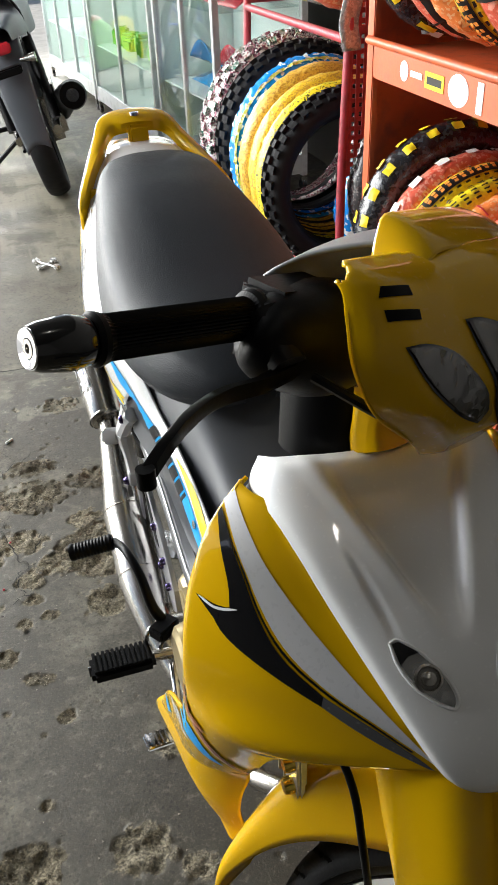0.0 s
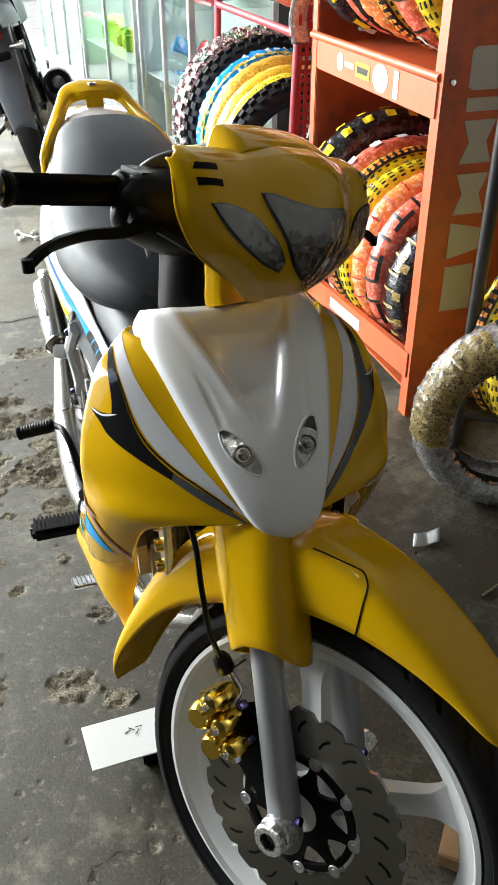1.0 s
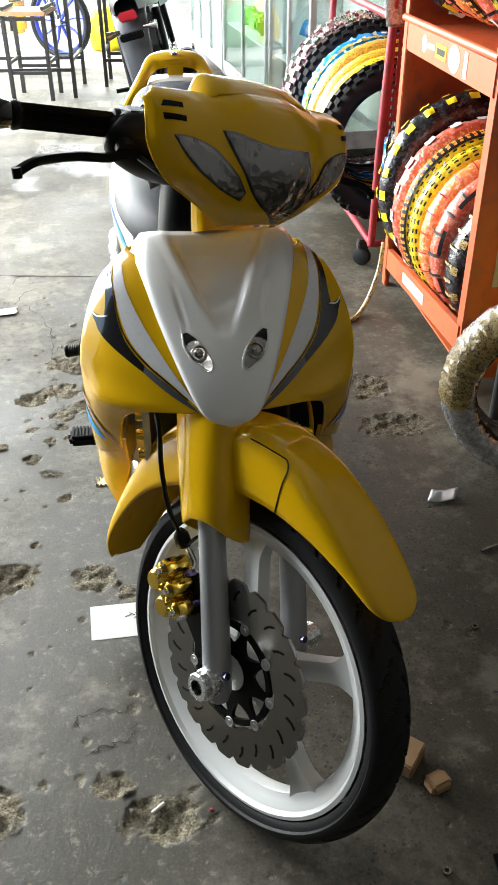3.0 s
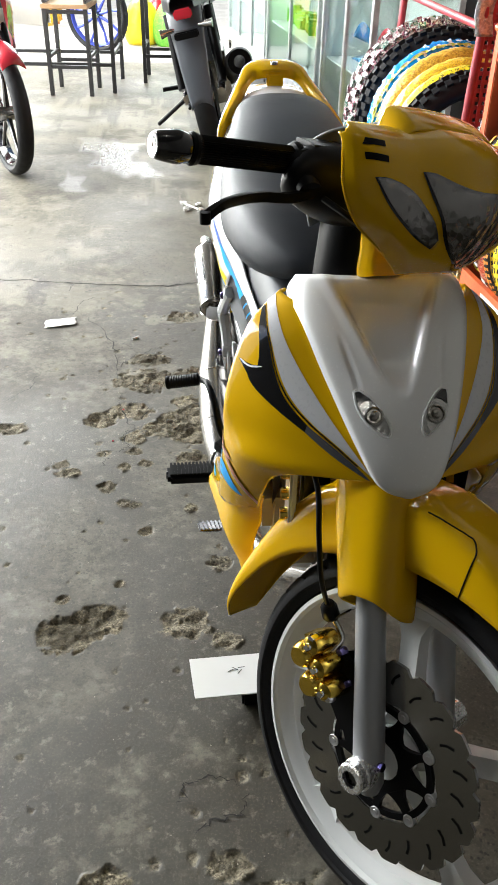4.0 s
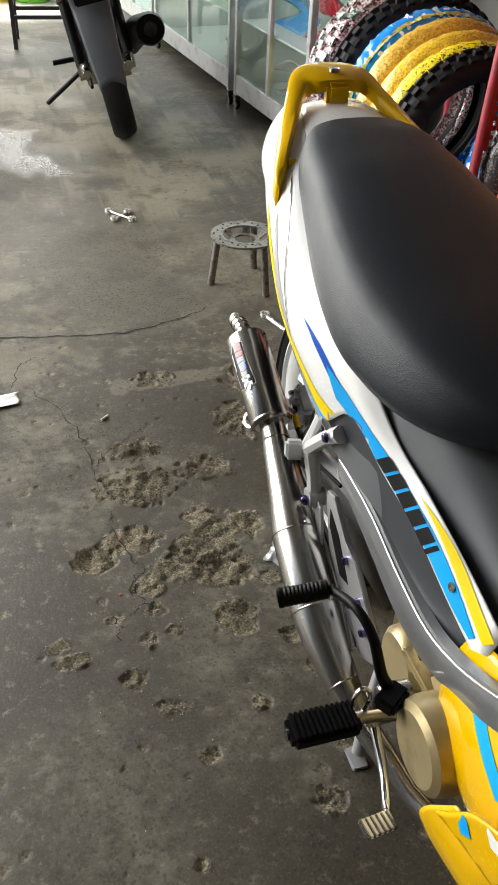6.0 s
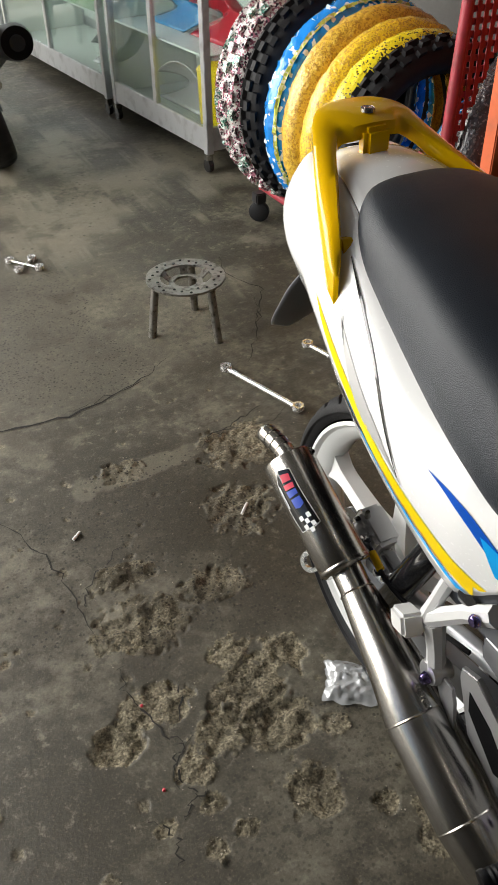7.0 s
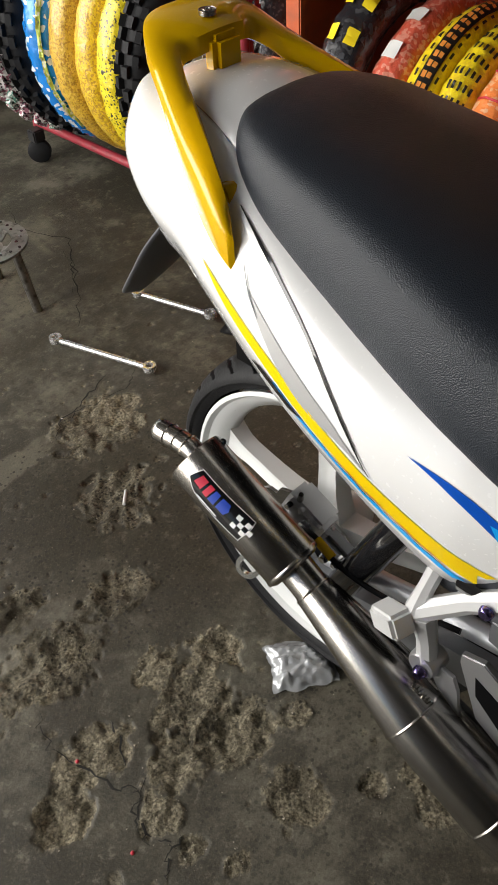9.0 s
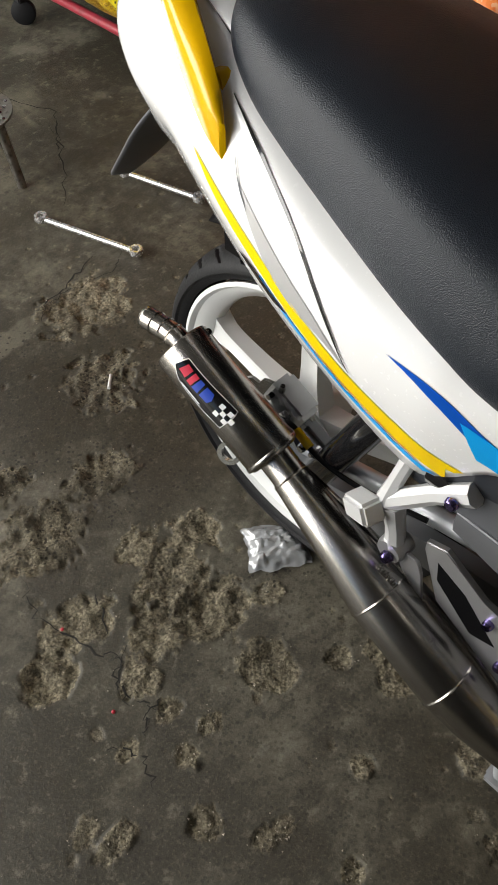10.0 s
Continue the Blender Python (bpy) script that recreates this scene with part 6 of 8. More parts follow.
for path in CRACKS:
    pts = []
    for a, b in zip(path, path[1:]):
        for k in range(8):
            t = k / 8
            pts.append((a[0] + (b[0] - a[0]) * t + rng.normal(0, 0.0035), a[1] + (b[1] - a[1]) * t + rng.normal(0, 0.0035)))
    pts.append(path[-1])
    rows = []
    for k, (x, y) in enumerate(pts):
        a, b = pts[max(k - 1, 0)], pts[min(k + 1, len(pts) - 1)]
        d = V((-(b[1] - a[1]), b[0] - a[0], 0)).normalized()
        w = (0.0030 if path is CRACKS[0] else 0.0014) * rng.uniform(0.35, 1.5) * min(1, 3 * k / len(pts) + 0.1, 3 * (1 - k / len(pts)) + 0.1)
        near = (np.abs(gx - x).argmin(), np.abs(gy - y).argmin())
        z = float(height[near[1], near[0]]) + 0.0012
        rows.append([V((x, y, z)) - d * w, V((x, y, z + 0.0002)), V((x, y, z)) + d * w])
    part("crack", surface(rows), CRACKDARK, floor, "dark crack in the concrete")

# loose grit in and around the hollows
bm = bmesh.new()
for k in range(900):
    cx, cy, rx, ry, depth = HOLLOWS[rng.randint(len(HOLLOWS))]
    x, y = cx + rng.normal(0, rx * 0.75), cy + rng.normal(0, ry * 0.75)
    if k % 5 == 0:
        x, y = rng.uniform(-0.75, 0.6), rng.uniform(-1.5, 1.0)
    r = 0.0006 + 0.0016 * rng.rand() ** 2
    z = float(height[np.abs(gy - y).argmin(), np.abs(gx - x).argmin()]) + r * 0.4
    vs = [bm.verts.new((x + r * u * rng.uniform(0.7, 1.3), y + r * v * rng.uniform(0.7, 1.3), z + r * w * rng.uniform(0.6, 1.0))) for u, v, w in ((1, 0, 0), (-0.5, 0.9, 0), (-0.5, -0.9, 0), (0, 0, 1), (0, 0, -1))]
    for f in ((0, 1, 3), (1, 2, 3), (2, 0, 3), (1, 0, 4), (2, 1, 4), (0, 2, 4)):
        bm.faces.new([vs[i] for i in f])
solo("grit", bm, material("pale_grit", (0.36, 0.32, 0.25), 0.85, vary=0.5, vary_scale=60), "loose pale grit scattered over the worn concrete", "grit", kind="stuff", smooth=0)

CEILPAINT = material("grey_ceiling", (0.055, 0.055, 0.052), 0.85, vary=0.15, grain=0.1, grain_scale=60)
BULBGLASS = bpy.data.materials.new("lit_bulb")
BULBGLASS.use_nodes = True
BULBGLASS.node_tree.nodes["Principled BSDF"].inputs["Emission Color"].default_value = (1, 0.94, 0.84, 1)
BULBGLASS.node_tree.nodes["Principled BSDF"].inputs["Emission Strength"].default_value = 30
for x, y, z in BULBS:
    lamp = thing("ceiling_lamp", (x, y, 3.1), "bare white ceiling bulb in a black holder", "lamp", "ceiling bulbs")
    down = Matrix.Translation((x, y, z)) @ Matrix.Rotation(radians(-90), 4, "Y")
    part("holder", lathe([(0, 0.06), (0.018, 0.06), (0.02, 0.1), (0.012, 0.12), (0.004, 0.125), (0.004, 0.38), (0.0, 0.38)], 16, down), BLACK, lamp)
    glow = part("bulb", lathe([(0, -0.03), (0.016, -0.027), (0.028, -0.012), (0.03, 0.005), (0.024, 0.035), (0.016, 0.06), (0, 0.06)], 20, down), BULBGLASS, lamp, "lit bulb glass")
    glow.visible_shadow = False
solo("ceiling", block(-2.6, 1.6, -4.2, 6.4, 3.1, 3.2), CEILPAINT, "plain workshop ceiling", "ceiling", kind="structure")
# unseen wall, set close behind the racks to hold back light
solo("wall_east", block(1.45, 1.6, -4.2, 6.4, 0, 3.1), WALLPAINT, "unseen plain wall added close behind the racks to cut light", "wall", kind="structure")
solo("wall_south", block(-2.6, 1.45, -4.35, -4.2, 0, 3.1), WALLPAINT, "plain painted workshop wall", "wall", kind="structure")
solo("wall_west", block(-2.6, -2.45, -4.2, -0.6, 0, 3.1), WALLPAINT, "plain painted wall beside the shop front", "wall", kind="structure")


# ---- wrapped and bare shop tyres ----
def wrap_material(name, base, spot, scale, metal=0.0, rough=0.3, amount=0.35, third=None):
    m = bpy.data.materials.new(name)
    m.use_nodes = True
    n, l = m.node_tree.nodes, m.node_tree.links
    b = n["Principled BSDF"]
    b.inputs["Metallic"].default_value, b.inputs["Roughness"].default_value = metal, rough
    b.inputs["Coat Weight"].default_value = 0.5
    scale *= 2.3
    co = n.new("ShaderNodeTexCoord")
    cells, cloud = n.new("ShaderNodeTexVoronoi"), n.new("ShaderNodeTexNoise")
    cells.inputs["Scale"].default_value, cloud.inputs["Scale"].default_value = scale, scale * 0.3
    cloud.inputs["Detail"].default_value = 5
    l.new(co.outputs["Object"], cells.inputs["Vector"])
    l.new(co.outputs["Object"], cloud.inputs["Vector"])
    sep = n.new("ShaderNodeSeparateColor")
    l.new(cells.outputs["Color"], sep.inputs[0])
    hit = n.new("ShaderNodeMath")
    hit.operation, hit.inputs[1].default_value = "LESS_THAN", amount
    l.new(sep.outputs[0], hit.inputs[0])
    mix = n.new("ShaderNodeMix")
    mix.data_type = "RGBA"
    l.new(hit.outputs[0], mix.inputs["Factor"])
    mix.inputs[6].default_value, mix.inputs[7].default_value = (*base, 1), (*spot, 1)
    out = mix.outputs[2]
    if third:
        hit2, mix2 = n.new("ShaderNodeMath"), n.new("ShaderNodeMix")
        hit2.operation, hit2.inputs[1].default_value = "LESS_THAN", amount
        l.new(sep.outputs[1], hit2.inputs[0])
        mix2.data_type = "RGBA"
        l.new(hit2.outputs[0], mix2.inputs["Factor"])
        l.new(out, mix2.inputs[6])
        mix2.inputs[7].default_value = (*third, 1)
        out = mix2.outputs[2]
    dark = n.new("ShaderNodeMix")
    dark.data_type, dark.blend_type = "RGBA", "MULTIPLY"
    lim = n.new("ShaderNodeMapRange")
    lim.inputs["From Min"].default_value, lim.inputs["From Max"].default_value = 0.45, 0.75
    l.new(cloud.outputs["Fac"], lim.inputs["Value"])
    l.new(lim.outputs[0], dark.inputs["Factor"])
    l.new(out, dark.inputs[6])
    dark.inputs[7].default_value = (0.72, 0.68, 0.62, 1)
    l.new(dark.outputs[2], b.inputs["Base Color"])
    bump = n.new("ShaderNodeBump")
    bump.inputs["Strength"].default_value, bump.inputs["Distance"].default_value = 1.0, 0.006
    l.new(cloud.outputs["Fac"], bump.inputs["Height"])
    l.new(bump.outputs[0], b.inputs["Normal"])
    return m


W_MULTI = wrap_material("printed_foil_multicolour", (0.80, 0.76, 0.75), (0.05, 0.04, 0.05), 80, 0.2, 0.2, 0.30, (0.42, 0.16, 0.22))
W_MULTI2 = wrap_material("printed_foil_mixed", (0.70, 0.76, 0.72), (0.06, 0.06, 0.05), 90, 0.2, 0.22, 0.3, (0.12, 0.34, 0.26))
W_BLUE = wrap_material("blue_foil", (0.01, 0.25, 0.78), (0.8, 0.87, 0.9), 34, 0.1, 0.22, 0.22)
W_LIME = wrap_material("lime_foil", (0.5, 0.6, 0.1), (0.75, 0.78, 0.6), 60, 0.1, 0.35, 0.3)
W_YELLOW = wrap_material("yellow_film", (0.86, 0.58, 0.03), (0.6, 0.34, 0.04), 110, 0.0, 0.35, 0.35)
W_GOLDY = wrap_material("golden_film", (0.72, 0.46, 0.05), (0.5, 0.27, 0.03), 110, 0.05, 0.35, 0.3)
W_BRIGHT = wrap_material("bright_yellow_film", (0.9, 0.72, 0.02), (0.06, 0.05, 0.02), 110, 0.0, 0.35, 0.16)
W_ORANGE = wrap_material("orange_film", (0.84, 0.24, 0.06), (0.85, 0.45, 0.25), 60, 0.0, 0.3, 0.3)
W_RED = wrap_material("red_film", (0.7, 0.12, 0.07), (0.78, 0.3, 0.22), 60, 0.0, 0.3, 0.3)
W_BLACK = wrap_material("black_film", (0.018, 0.018, 0.022), (0.05, 0.05, 0.055), 50, 0.0, 0.25, 0.3)
W_SILVER = wrap_material("silver_plastic_film", (0.55, 0.55, 0.57), (0.75, 0.75, 0.76), 75, 0.6, 0.2, 0.4)
W_TAN = wrap_material("brown_printed_tape", (0.42, 0.31, 0.1), (0.12, 0.09, 0.04), 110, 0.0, 0.4, 0.25)
W_DARK = wrap_material("dark_printed_film", (0.035, 0.03, 0.034), (0.11, 0.09, 0.09), 90, 0.1, 0.25, 0.2)
P_BLACK = material("black_print", (0.015, 0.015, 0.015), 0.35)
P_YELLOW = material("yellow_print", (0.88, 0.68, 0.02), 0.35)
P_ORANGE = material("orange_print", (0.82, 0.32, 0.06), 0.35)
P_BEIGE = material("faded_white_print", (0.50, 0.46, 0.39), 0.45, vary=0.12)
P_WHITE = material("white_print", (0.78, 0.78, 0.76), 0.4)
P_RED = material("red_print", (0.55, 0.03, 0.05), 0.35)


W_PLAINY = wrap_material("plain_yellow_film", (0.9, 0.70, 0.02), (0.8, 0.58, 0.03), 60, 0.0, 0.3, 0.3)
# rows of small unreadable print round a wrapping: angle, half width, count, length, material
FINE_PRINT = ((78, 3.5, 54, 0.55, P_BLACK), (92, 3.5, 54, 0.5, P_BLACK), (108, 3.5, 54, 0.55, P_BLACK), (124, 3.5, 54, 0.5, P_BLACK), (140, 3.5, 54, 0.5, P_BLACK))
BAND_PRINT = tuple((phi, 5.5, 77, 0.6 - 0.1 * (k % 2), P_ORANGE) for k, phi in enumerate((104, 118))) + ((82, 3.5, 60, 0.5, P_BLACK), (142, 3.5, 60, 0.5, P_BLACK))


class Torus:
    """A tyre's shape about the local x axis, its section bent round the ring."""

    def __init__(self, m, r, w, h, crinkle=0.0, seed=0):
        self.m, self.r, self.w, self.h, self.crinkle, self.seed = m, r, w, h, crinkle, seed

    def at(self, phi, th, lift=0.0):
        c = self.crinkle
        if c:
            p = V((math.cos(phi) * 2.2, math.cos(th) * 9, math.sin(th) * 9 + self.seed))
            lift += c * (noise.noise(p * 2.6) + 0.6 * noise.noise(p * 6) + 0.55 * abs(math.sin(th * 31 + phi * 0.7 + self.seed)) - 0.3)
        b = self.h / 2 + lift
        rad = self.r - self.h / 2 + b * math.sin(phi)
        return self.m @ V(((self.w / 2 + lift) * math.cos(phi), rad * math.sin(th), rad * math.cos(th)))

    def skin(self, p0, p1, t0, t1, np_, nt, lift=0.0, bm=None, closed=False):
        full = closed
        rows = []
        for k in range(nt if full else nt + 1):
            th = t0 + (t1 - t0) * k / nt
            rows.append([self.at(p0 + (p1 - p0) * j / np_, th, lift) for j in range(np_ + 1)])
        if full:
            rows.append(rows[0])
        bm = surface(rows, bm=bm)
        if full:
            bmesh.ops.remove_doubles(bm, verts=bm.verts, dist=1e-6)
        return bm


def shop_tyre(centre, r, w, h, mat, label, group, turn=0.0, tilt=0.0, crinkle=0.0, seed=0, bands=(), bars=(), knobs=0, knob_mats=(), seg=96):
    """A loose tyre whose axle lies along the rack. bands: (phi0, phi1, material) all round; bars: (phi, half width, count, length, material) short printed blocks."""
    m = Matrix.Translation(centre) @ Matrix.Rotation(radians(90 + turn), 4, "Z") @ Matrix.Rotation(radians(tilt), 4, "X")
    t = Torus(Matrix.Translation(-V(centre)) @ m, r, w, h, crinkle, seed)
    ob = finish("tyre", t.skin(radians(-48), radians(228), 0, 2 * math.pi, 18, seg, closed=True), mat, smooth=60, shell=0.004)
    ob.location = centre
    tagged(ob, label, "tyre", group)
    base = Torus(m, r, w, h, crinkle, seed)
    for p0, p1 in ((-62, -44), (224, 242)):
        part("bead", base.skin(radians(p0), radians(p1), 0, 2 * math.pi, 3, 48, 0.001, closed=True), RUBBER, ob, "bare black bead")
    for p0, p1, bm_mat in bands:
        part("wrap_band", base.skin(radians(p0), radians(p1), 0, 2 * math.pi, 5, seg, 0.0045, closed=True), bm_mat, ob)
    for phi, half, count, length, bar_mat in bars:
        bm = bmesh.new()
        for k in range(count):
            t0 = 2 * math.pi * k / count
            base.skin(radians(phi - half), radians(phi + half), t0, t0 + length * 2 * math.pi / count, 3, 4, 0.007, bm=bm)
        tagged(part("print", bm, bar_mat, ob), kind="stuff")
    if knobs:
        for mi, km in enumerate(knob_mats):
            bm = bmesh.new()
            for row, phi in enumerate((50, 77, 103, 130)):
                for k in range(knobs):
                    if (k + row) % len(knob_mats) != mi:
                        continue
                    th = 2 * math.pi * (k + 0.5 * (row % 2)) / knobs
                    q = [base.at(radians(phi + dp), th + dt, lf) for lf, sc in ((0.0, 1.0), (0.016, 0.8)) for dp, dt in ((-9 * sc, -0.05 * sc), (9 * sc, -0.05 * sc), (9 * sc, 0.05 * sc), (-9 * sc, 0.05 * sc))]
                    vs = [bm.verts.new(p) for p in q]
                    for f in ((4, 5, 6, 7), (0, 1, 5, 4), (1, 2, 6, 5), (2, 3, 7, 6), (3, 0, 4, 7)):
                        bm.faces.new([vs[i] for i in f])
            tagged(part("tread", bm, km, ob), kind="stuff")
    return ob


G1 = "tyres on the red stand"
shop_tyre((0.86, 1.52, 0.455), 0.34, 0.12, 0.10, W_MULTI, "knobbly off-road tyre wrapped in multicoloured printed foil", G1, knobs=40, knob_mats=(W_MULTI, W_MULTI2, W_MULTI), seed=1, crinkle=0.004)
shop_tyre((0.87, 1.405, 0.45), 0.325, 0.09, 0.09, RUBBER, "bare black knobbly off-road tyre", G1, knobs=38, knob_mats=(RUBBER,))
shop_tyre((0.87, 1.30, 0.44), 0.315, 0.085, 0.085, W_BLUE, "tyre wrapped in shiny blue foil with a lime band", G1, crinkle=0.007, seed=4, bands=((126, 140, W_LIME),), seg=150)
shop_tyre((0.87, 1.205, 0.432), 0.31, 0.085, 0.085, W_GOLDY, "tyre wrapped in golden yellow film", G1, crinkle=0.004, seed=7)
shop_tyre((0.865, 1.11, 0.425), 0.30, 0.08, 0.08, W_YELLOW, "tyre wrapped in yellow film", G1, crinkle=0.004, seed=11)
shop_tyre((0.855, 1.02, 0.42), 0.295, 0.08, 0.08, W_BRIGHT, "tyre wrapped in bright yellow and black film", G1, crinkle=0.004, seed=13)
shop_tyre((0.85, 0.94, 0.42), 0.285, 0.085, 0.08, RUBBER, "bare black knobbly tyre", G1, knobs=36, knob_mats=(RUBBER,))
shop_tyre((1.02, 0.80, 0.44), 0.27, 0.1, 0.09, W_DARK, "tyre in dark printed wrapping leaning in the stand", G1, crinkle=0.005, seed=17, turn=20)
shop_tyre((1.0, 0.86, 0.36), 0.24, 0.1, 0.08, W_BLUE, "small tyre wrapped in blue foil", G1, crinkle=0.006, seed=19, turn=12)
shop_tyre((1.05, 0.74, 0.34), 0.22, 0.12, 0.08, W_GOLDY, "small tyre wrapped in brown golden film", G1, crinkle=0.004, seed=23, turn=16)

G2 = "tyres on the lower rack shelf"
shop_tyre((0.965, 0.47, 0.40), 0.29, 0.095, 0.095, W_BLACK, "tyre in black film with yellow tags", G2, crinkle=0.004, seed=29, bars=((75, 12, 24, 0.42, P_YELLOW), (122, 13, 24, 0.42, P_YELLOW)))
shop_tyre((0.975, 0.375, 0.355), 0.275, 0.075, 0.08, W_RED, "tyre in red and white printed film", G2, crinkle=0.003, seed=31, bars=((85, 22, 20, 0.4, P_WHITE),))
shop_tyre((0.98, 0.305, 0.345), 0.27, 0.07, 0.08, W_PLAINY, "tyre in black and yellow printed film", G2, crinkle=0.002, seed=33, bands=((92, 132, P_BLACK),), bars=BAND_PRINT)
shop_tyre((0.98, 0.235, 0.335), 0.262, 0.07, 0.08, W_PLAINY, "tyre in bright yellow printed film", G2, crinkle=0.003, seed=35, bars=FINE_PRINT)
shop_tyre((0.985, 0.16, 0.33), 0.255, 0.075, 0.08, W_ORANGE, "tyre in orange film", G2, crinkle=0.004, seed=37, bars=((95, 45, 26, 0.07, P_RED),))
shop_tyre((0.985, 0.08, 0.325), 0.245, 0.078, 0.08, W_RED, "tyre in red film with black rungs", G2, crinkle=0.003, seed=39, bars=((95, 50, 24, 0.14, P_BLACK), (140, 8, 10, 0.5, P_BLACK)))
shop_tyre((0.985, -0.015, 0.305), 0.225, 0.1, 0.08, W_BLACK, "tyre in black film with gold print", G2, crinkle=0.003, seed=41, bars=((90, 30, 30, 0.18, W_TAN), (130, 14, 17, 0.3, W_TAN)))

G3 = "tyres on the upper rack shelf"
shop_tyre((0.95, 0.50, 1.16), 0.26, 0.09, 0.09, W_BLACK, "tyre in dark blue and black film with a white label", G3, crinkle=0.004, seed=43, bars=((90, 40, 9, 0.2, P_WHITE), (130, 10, 12, 0.4, P_YELLOW)))
shop_tyre((0.96, 0.36, 1.175), 0.27, 0.09, 0.085, W_RED, "tyre in red film with black print", G3, crinkle=0.003, seed=45, bars=((95, 45, 20, 0.08, P_BLACK),), bands=((120, 146, P_BLACK),))
shop_tyre((0.96, 0.25, 1.175), 0.27, 0.09, 0.085, W_ORANGE, "tyre in orange film", G3, crinkle=0.006, seed=47)
shop_tyre((0.965, 0.15, 1.175), 0.27, 0.085, 0.085, W_PLAINY, "tyre in yellow and black film", G3, crinkle=0.003, seed=49, bands=((92, 130, P_BLACK),), bars=BAND_PRINT)
shop_tyre((0.965, 0.04, 1.175), 0.27, 0.095, 0.085, W_RED, "tyre in dark red film with a label", G3, crinkle=0.003, seed=51, bars=((95, 45, 18, 0.1, P_BLACK), (80, 20, 5, 0.2, P_WHITE)))
shop_tyre((0.97, -0.07, 1.175), 0.27, 0.08, 0.085, W_PLAINY, "tyre in yellow printed film", G3, crinkle=0.003, seed=53, bars=FINE_PRINT)

G4 = "tyres beside the rack"
shop_tyre((1.11, -0.36, 0.30), 0.29, 0.075, 0.08, W_PLAINY, "tyre in yellow and black printed film behind the pole", G4, crinkle=0.003, seed=55, bands=((95, 130, P_BLACK),), bars=BAND_PRINT)
shop_tyre((1.12, -0.44, 0.29), 0.285, 0.075, 0.08, W_PLAINY, "tyre in yellow printed film behind the pole", G4, crinkle=0.003, seed=57, bars=FINE_PRINT)
shop_tyre((1.12, -0.52, 0.28), 0.275, 0.07, 0.08, W_ORANGE, "tyre in orange film behind the pole", G4, crinkle=0.004, seed=59)

# loose tyre in silver film
wrapped = shop_tyre((0.815, -0.585, 0.232), 0.235, 0.135, 0.085, W_SILVER, "tyre wrapped in silver plastic film standing on the floor", G4, turn=-14, tilt=0, crinkle=0.006, seed=61, seg=150)
wm = Matrix.Translation((0.815, -0.585, 0.232)) @ Matrix.Rotation(radians(76), 4, "Z")
wt = Torus(wm, 0.235, 0.135, 0.085, 0.006, 61)
part("tape", wt.skin(radians(85), radians(205), radians(24), radians(100), 12, 40, 0.0045), W_TAN, wrapped, "brown printed tape")
part("bare_tread", wt.skin(radians(60), radians(160), radians(-12), radians(18), 10, 14, 0.005), RUBBER, wrapped, "bare black tread")
part("red_print", wt.skin(radians(88), radians(106), radians(-115), radians(-15), 4, 40, 0.0055), P_RED, wrapped)


# ---- orange rack ----
rack = thing("tyre_rack", (0.8, 0.22, 0), "orange painted steel tyre rack with two shelves", "rack")
for x, y, w in ((0.755, 0.6, 0.018), (1.3, 0.6, 0.035), (1.3, -0.16, 0.035)):
    part("upright", block(x, x + w, y - 0.02, y + 0.02, 0, 1.75, 0.003), ORANGE, rack)
part("side_sheet", block(0.773, 1.3, 0.606, 0.612, 0.08, 1.75), ORANGE, rack, "orange far side sheet")
part("upright", plate([(0, 0), (0.045, 0), (0.045, 0.004), (0.004, 0.004), (0.004, 0.04), (0, 0.04)], 1.75, Matrix.Translation((0.762, -0.178, 0.875)), 0.0), ORANGE, rack)
part("side_sheet", block(0.80, 1.32, -0.166, -0.160, 0.02, 1.75), ORANGE, rack, "orange side sheet with white block lettering")
part("beam", block(0.757, 0.775, -0.165, 0.605, 0.80, 0.885, 0.004), ORANGE, rack, "orange front beam with stickers")
part("beam_lip", tube([(0.763, -0.165, 0.892), (0.752, 0.605, 0.892)], 0.011, 10), ORANGE, rack)
part("beam", surface([[V((0.757 + dx, y, z + dz)) for dx, dz in ((0, -0.037), (0.018, -0.037), (0.018, 0.037), (0, 0.037))] for y, z in ((-0.165, 0.158), (0.6, 0.105))], closed=True, cap=True), ORANGE, rack)
for z in (0.09, 0.89):
    part("shelf_bar", tube([(1.05, -0.16, z + 0.0), (1.05, 0.6, z)], 0.012, 8), ORANGE, rack)
    part("shelf_sheet", block(0.775, 1.3, -0.155, 0.585, z - 0.025, z - 0.018), ORANGE, rack)
    part("rear_bar", tube([(1.3, -0.16, z), (1.3, 0.6, z)], 0.012, 8), ORANGE, rack)
part("back_sheet", block(1.31, 1.318, -0.16, 0.6, 0.1, 1.75), RED, rack)
part("bolt", lathe([(0, -0.004), (0.007, -0.004), (0.008, 0), (0.008, 0.004), (0, 0.004)], 8, Matrix.Translation((0.785, -0.181, 0.885)) @ Matrix.Rotation(radians(90), 4, "Z")), STEEL, rack)
part("sticker", plate([(0.024 * math.cos(a), 0.022 * math.sin(a)) for a in [k * math.pi / 10 for k in range(20)]], 0.001, Matrix.Translation((0.7562, 0.40, 0.845)) @ Matrix.Rotation(radians(90), 4, "Y")), P_WHITE, rack, "white oval sticker")
part("sticker", block(0.7552, 0.7565, 0.20, 0.29, 0.825, 0.862), P_YELLOW, rack, "yellow label with dark print")
part("sticker_print", block(0.7545, 0.7556, 0.21, 0.28, 0.835, 0.852), P_BLACK, rack)
part("sticker", block(0.7552, 0.7565, 0.305, 0.365, 0.838, 0.852), P_WHITE, rack)
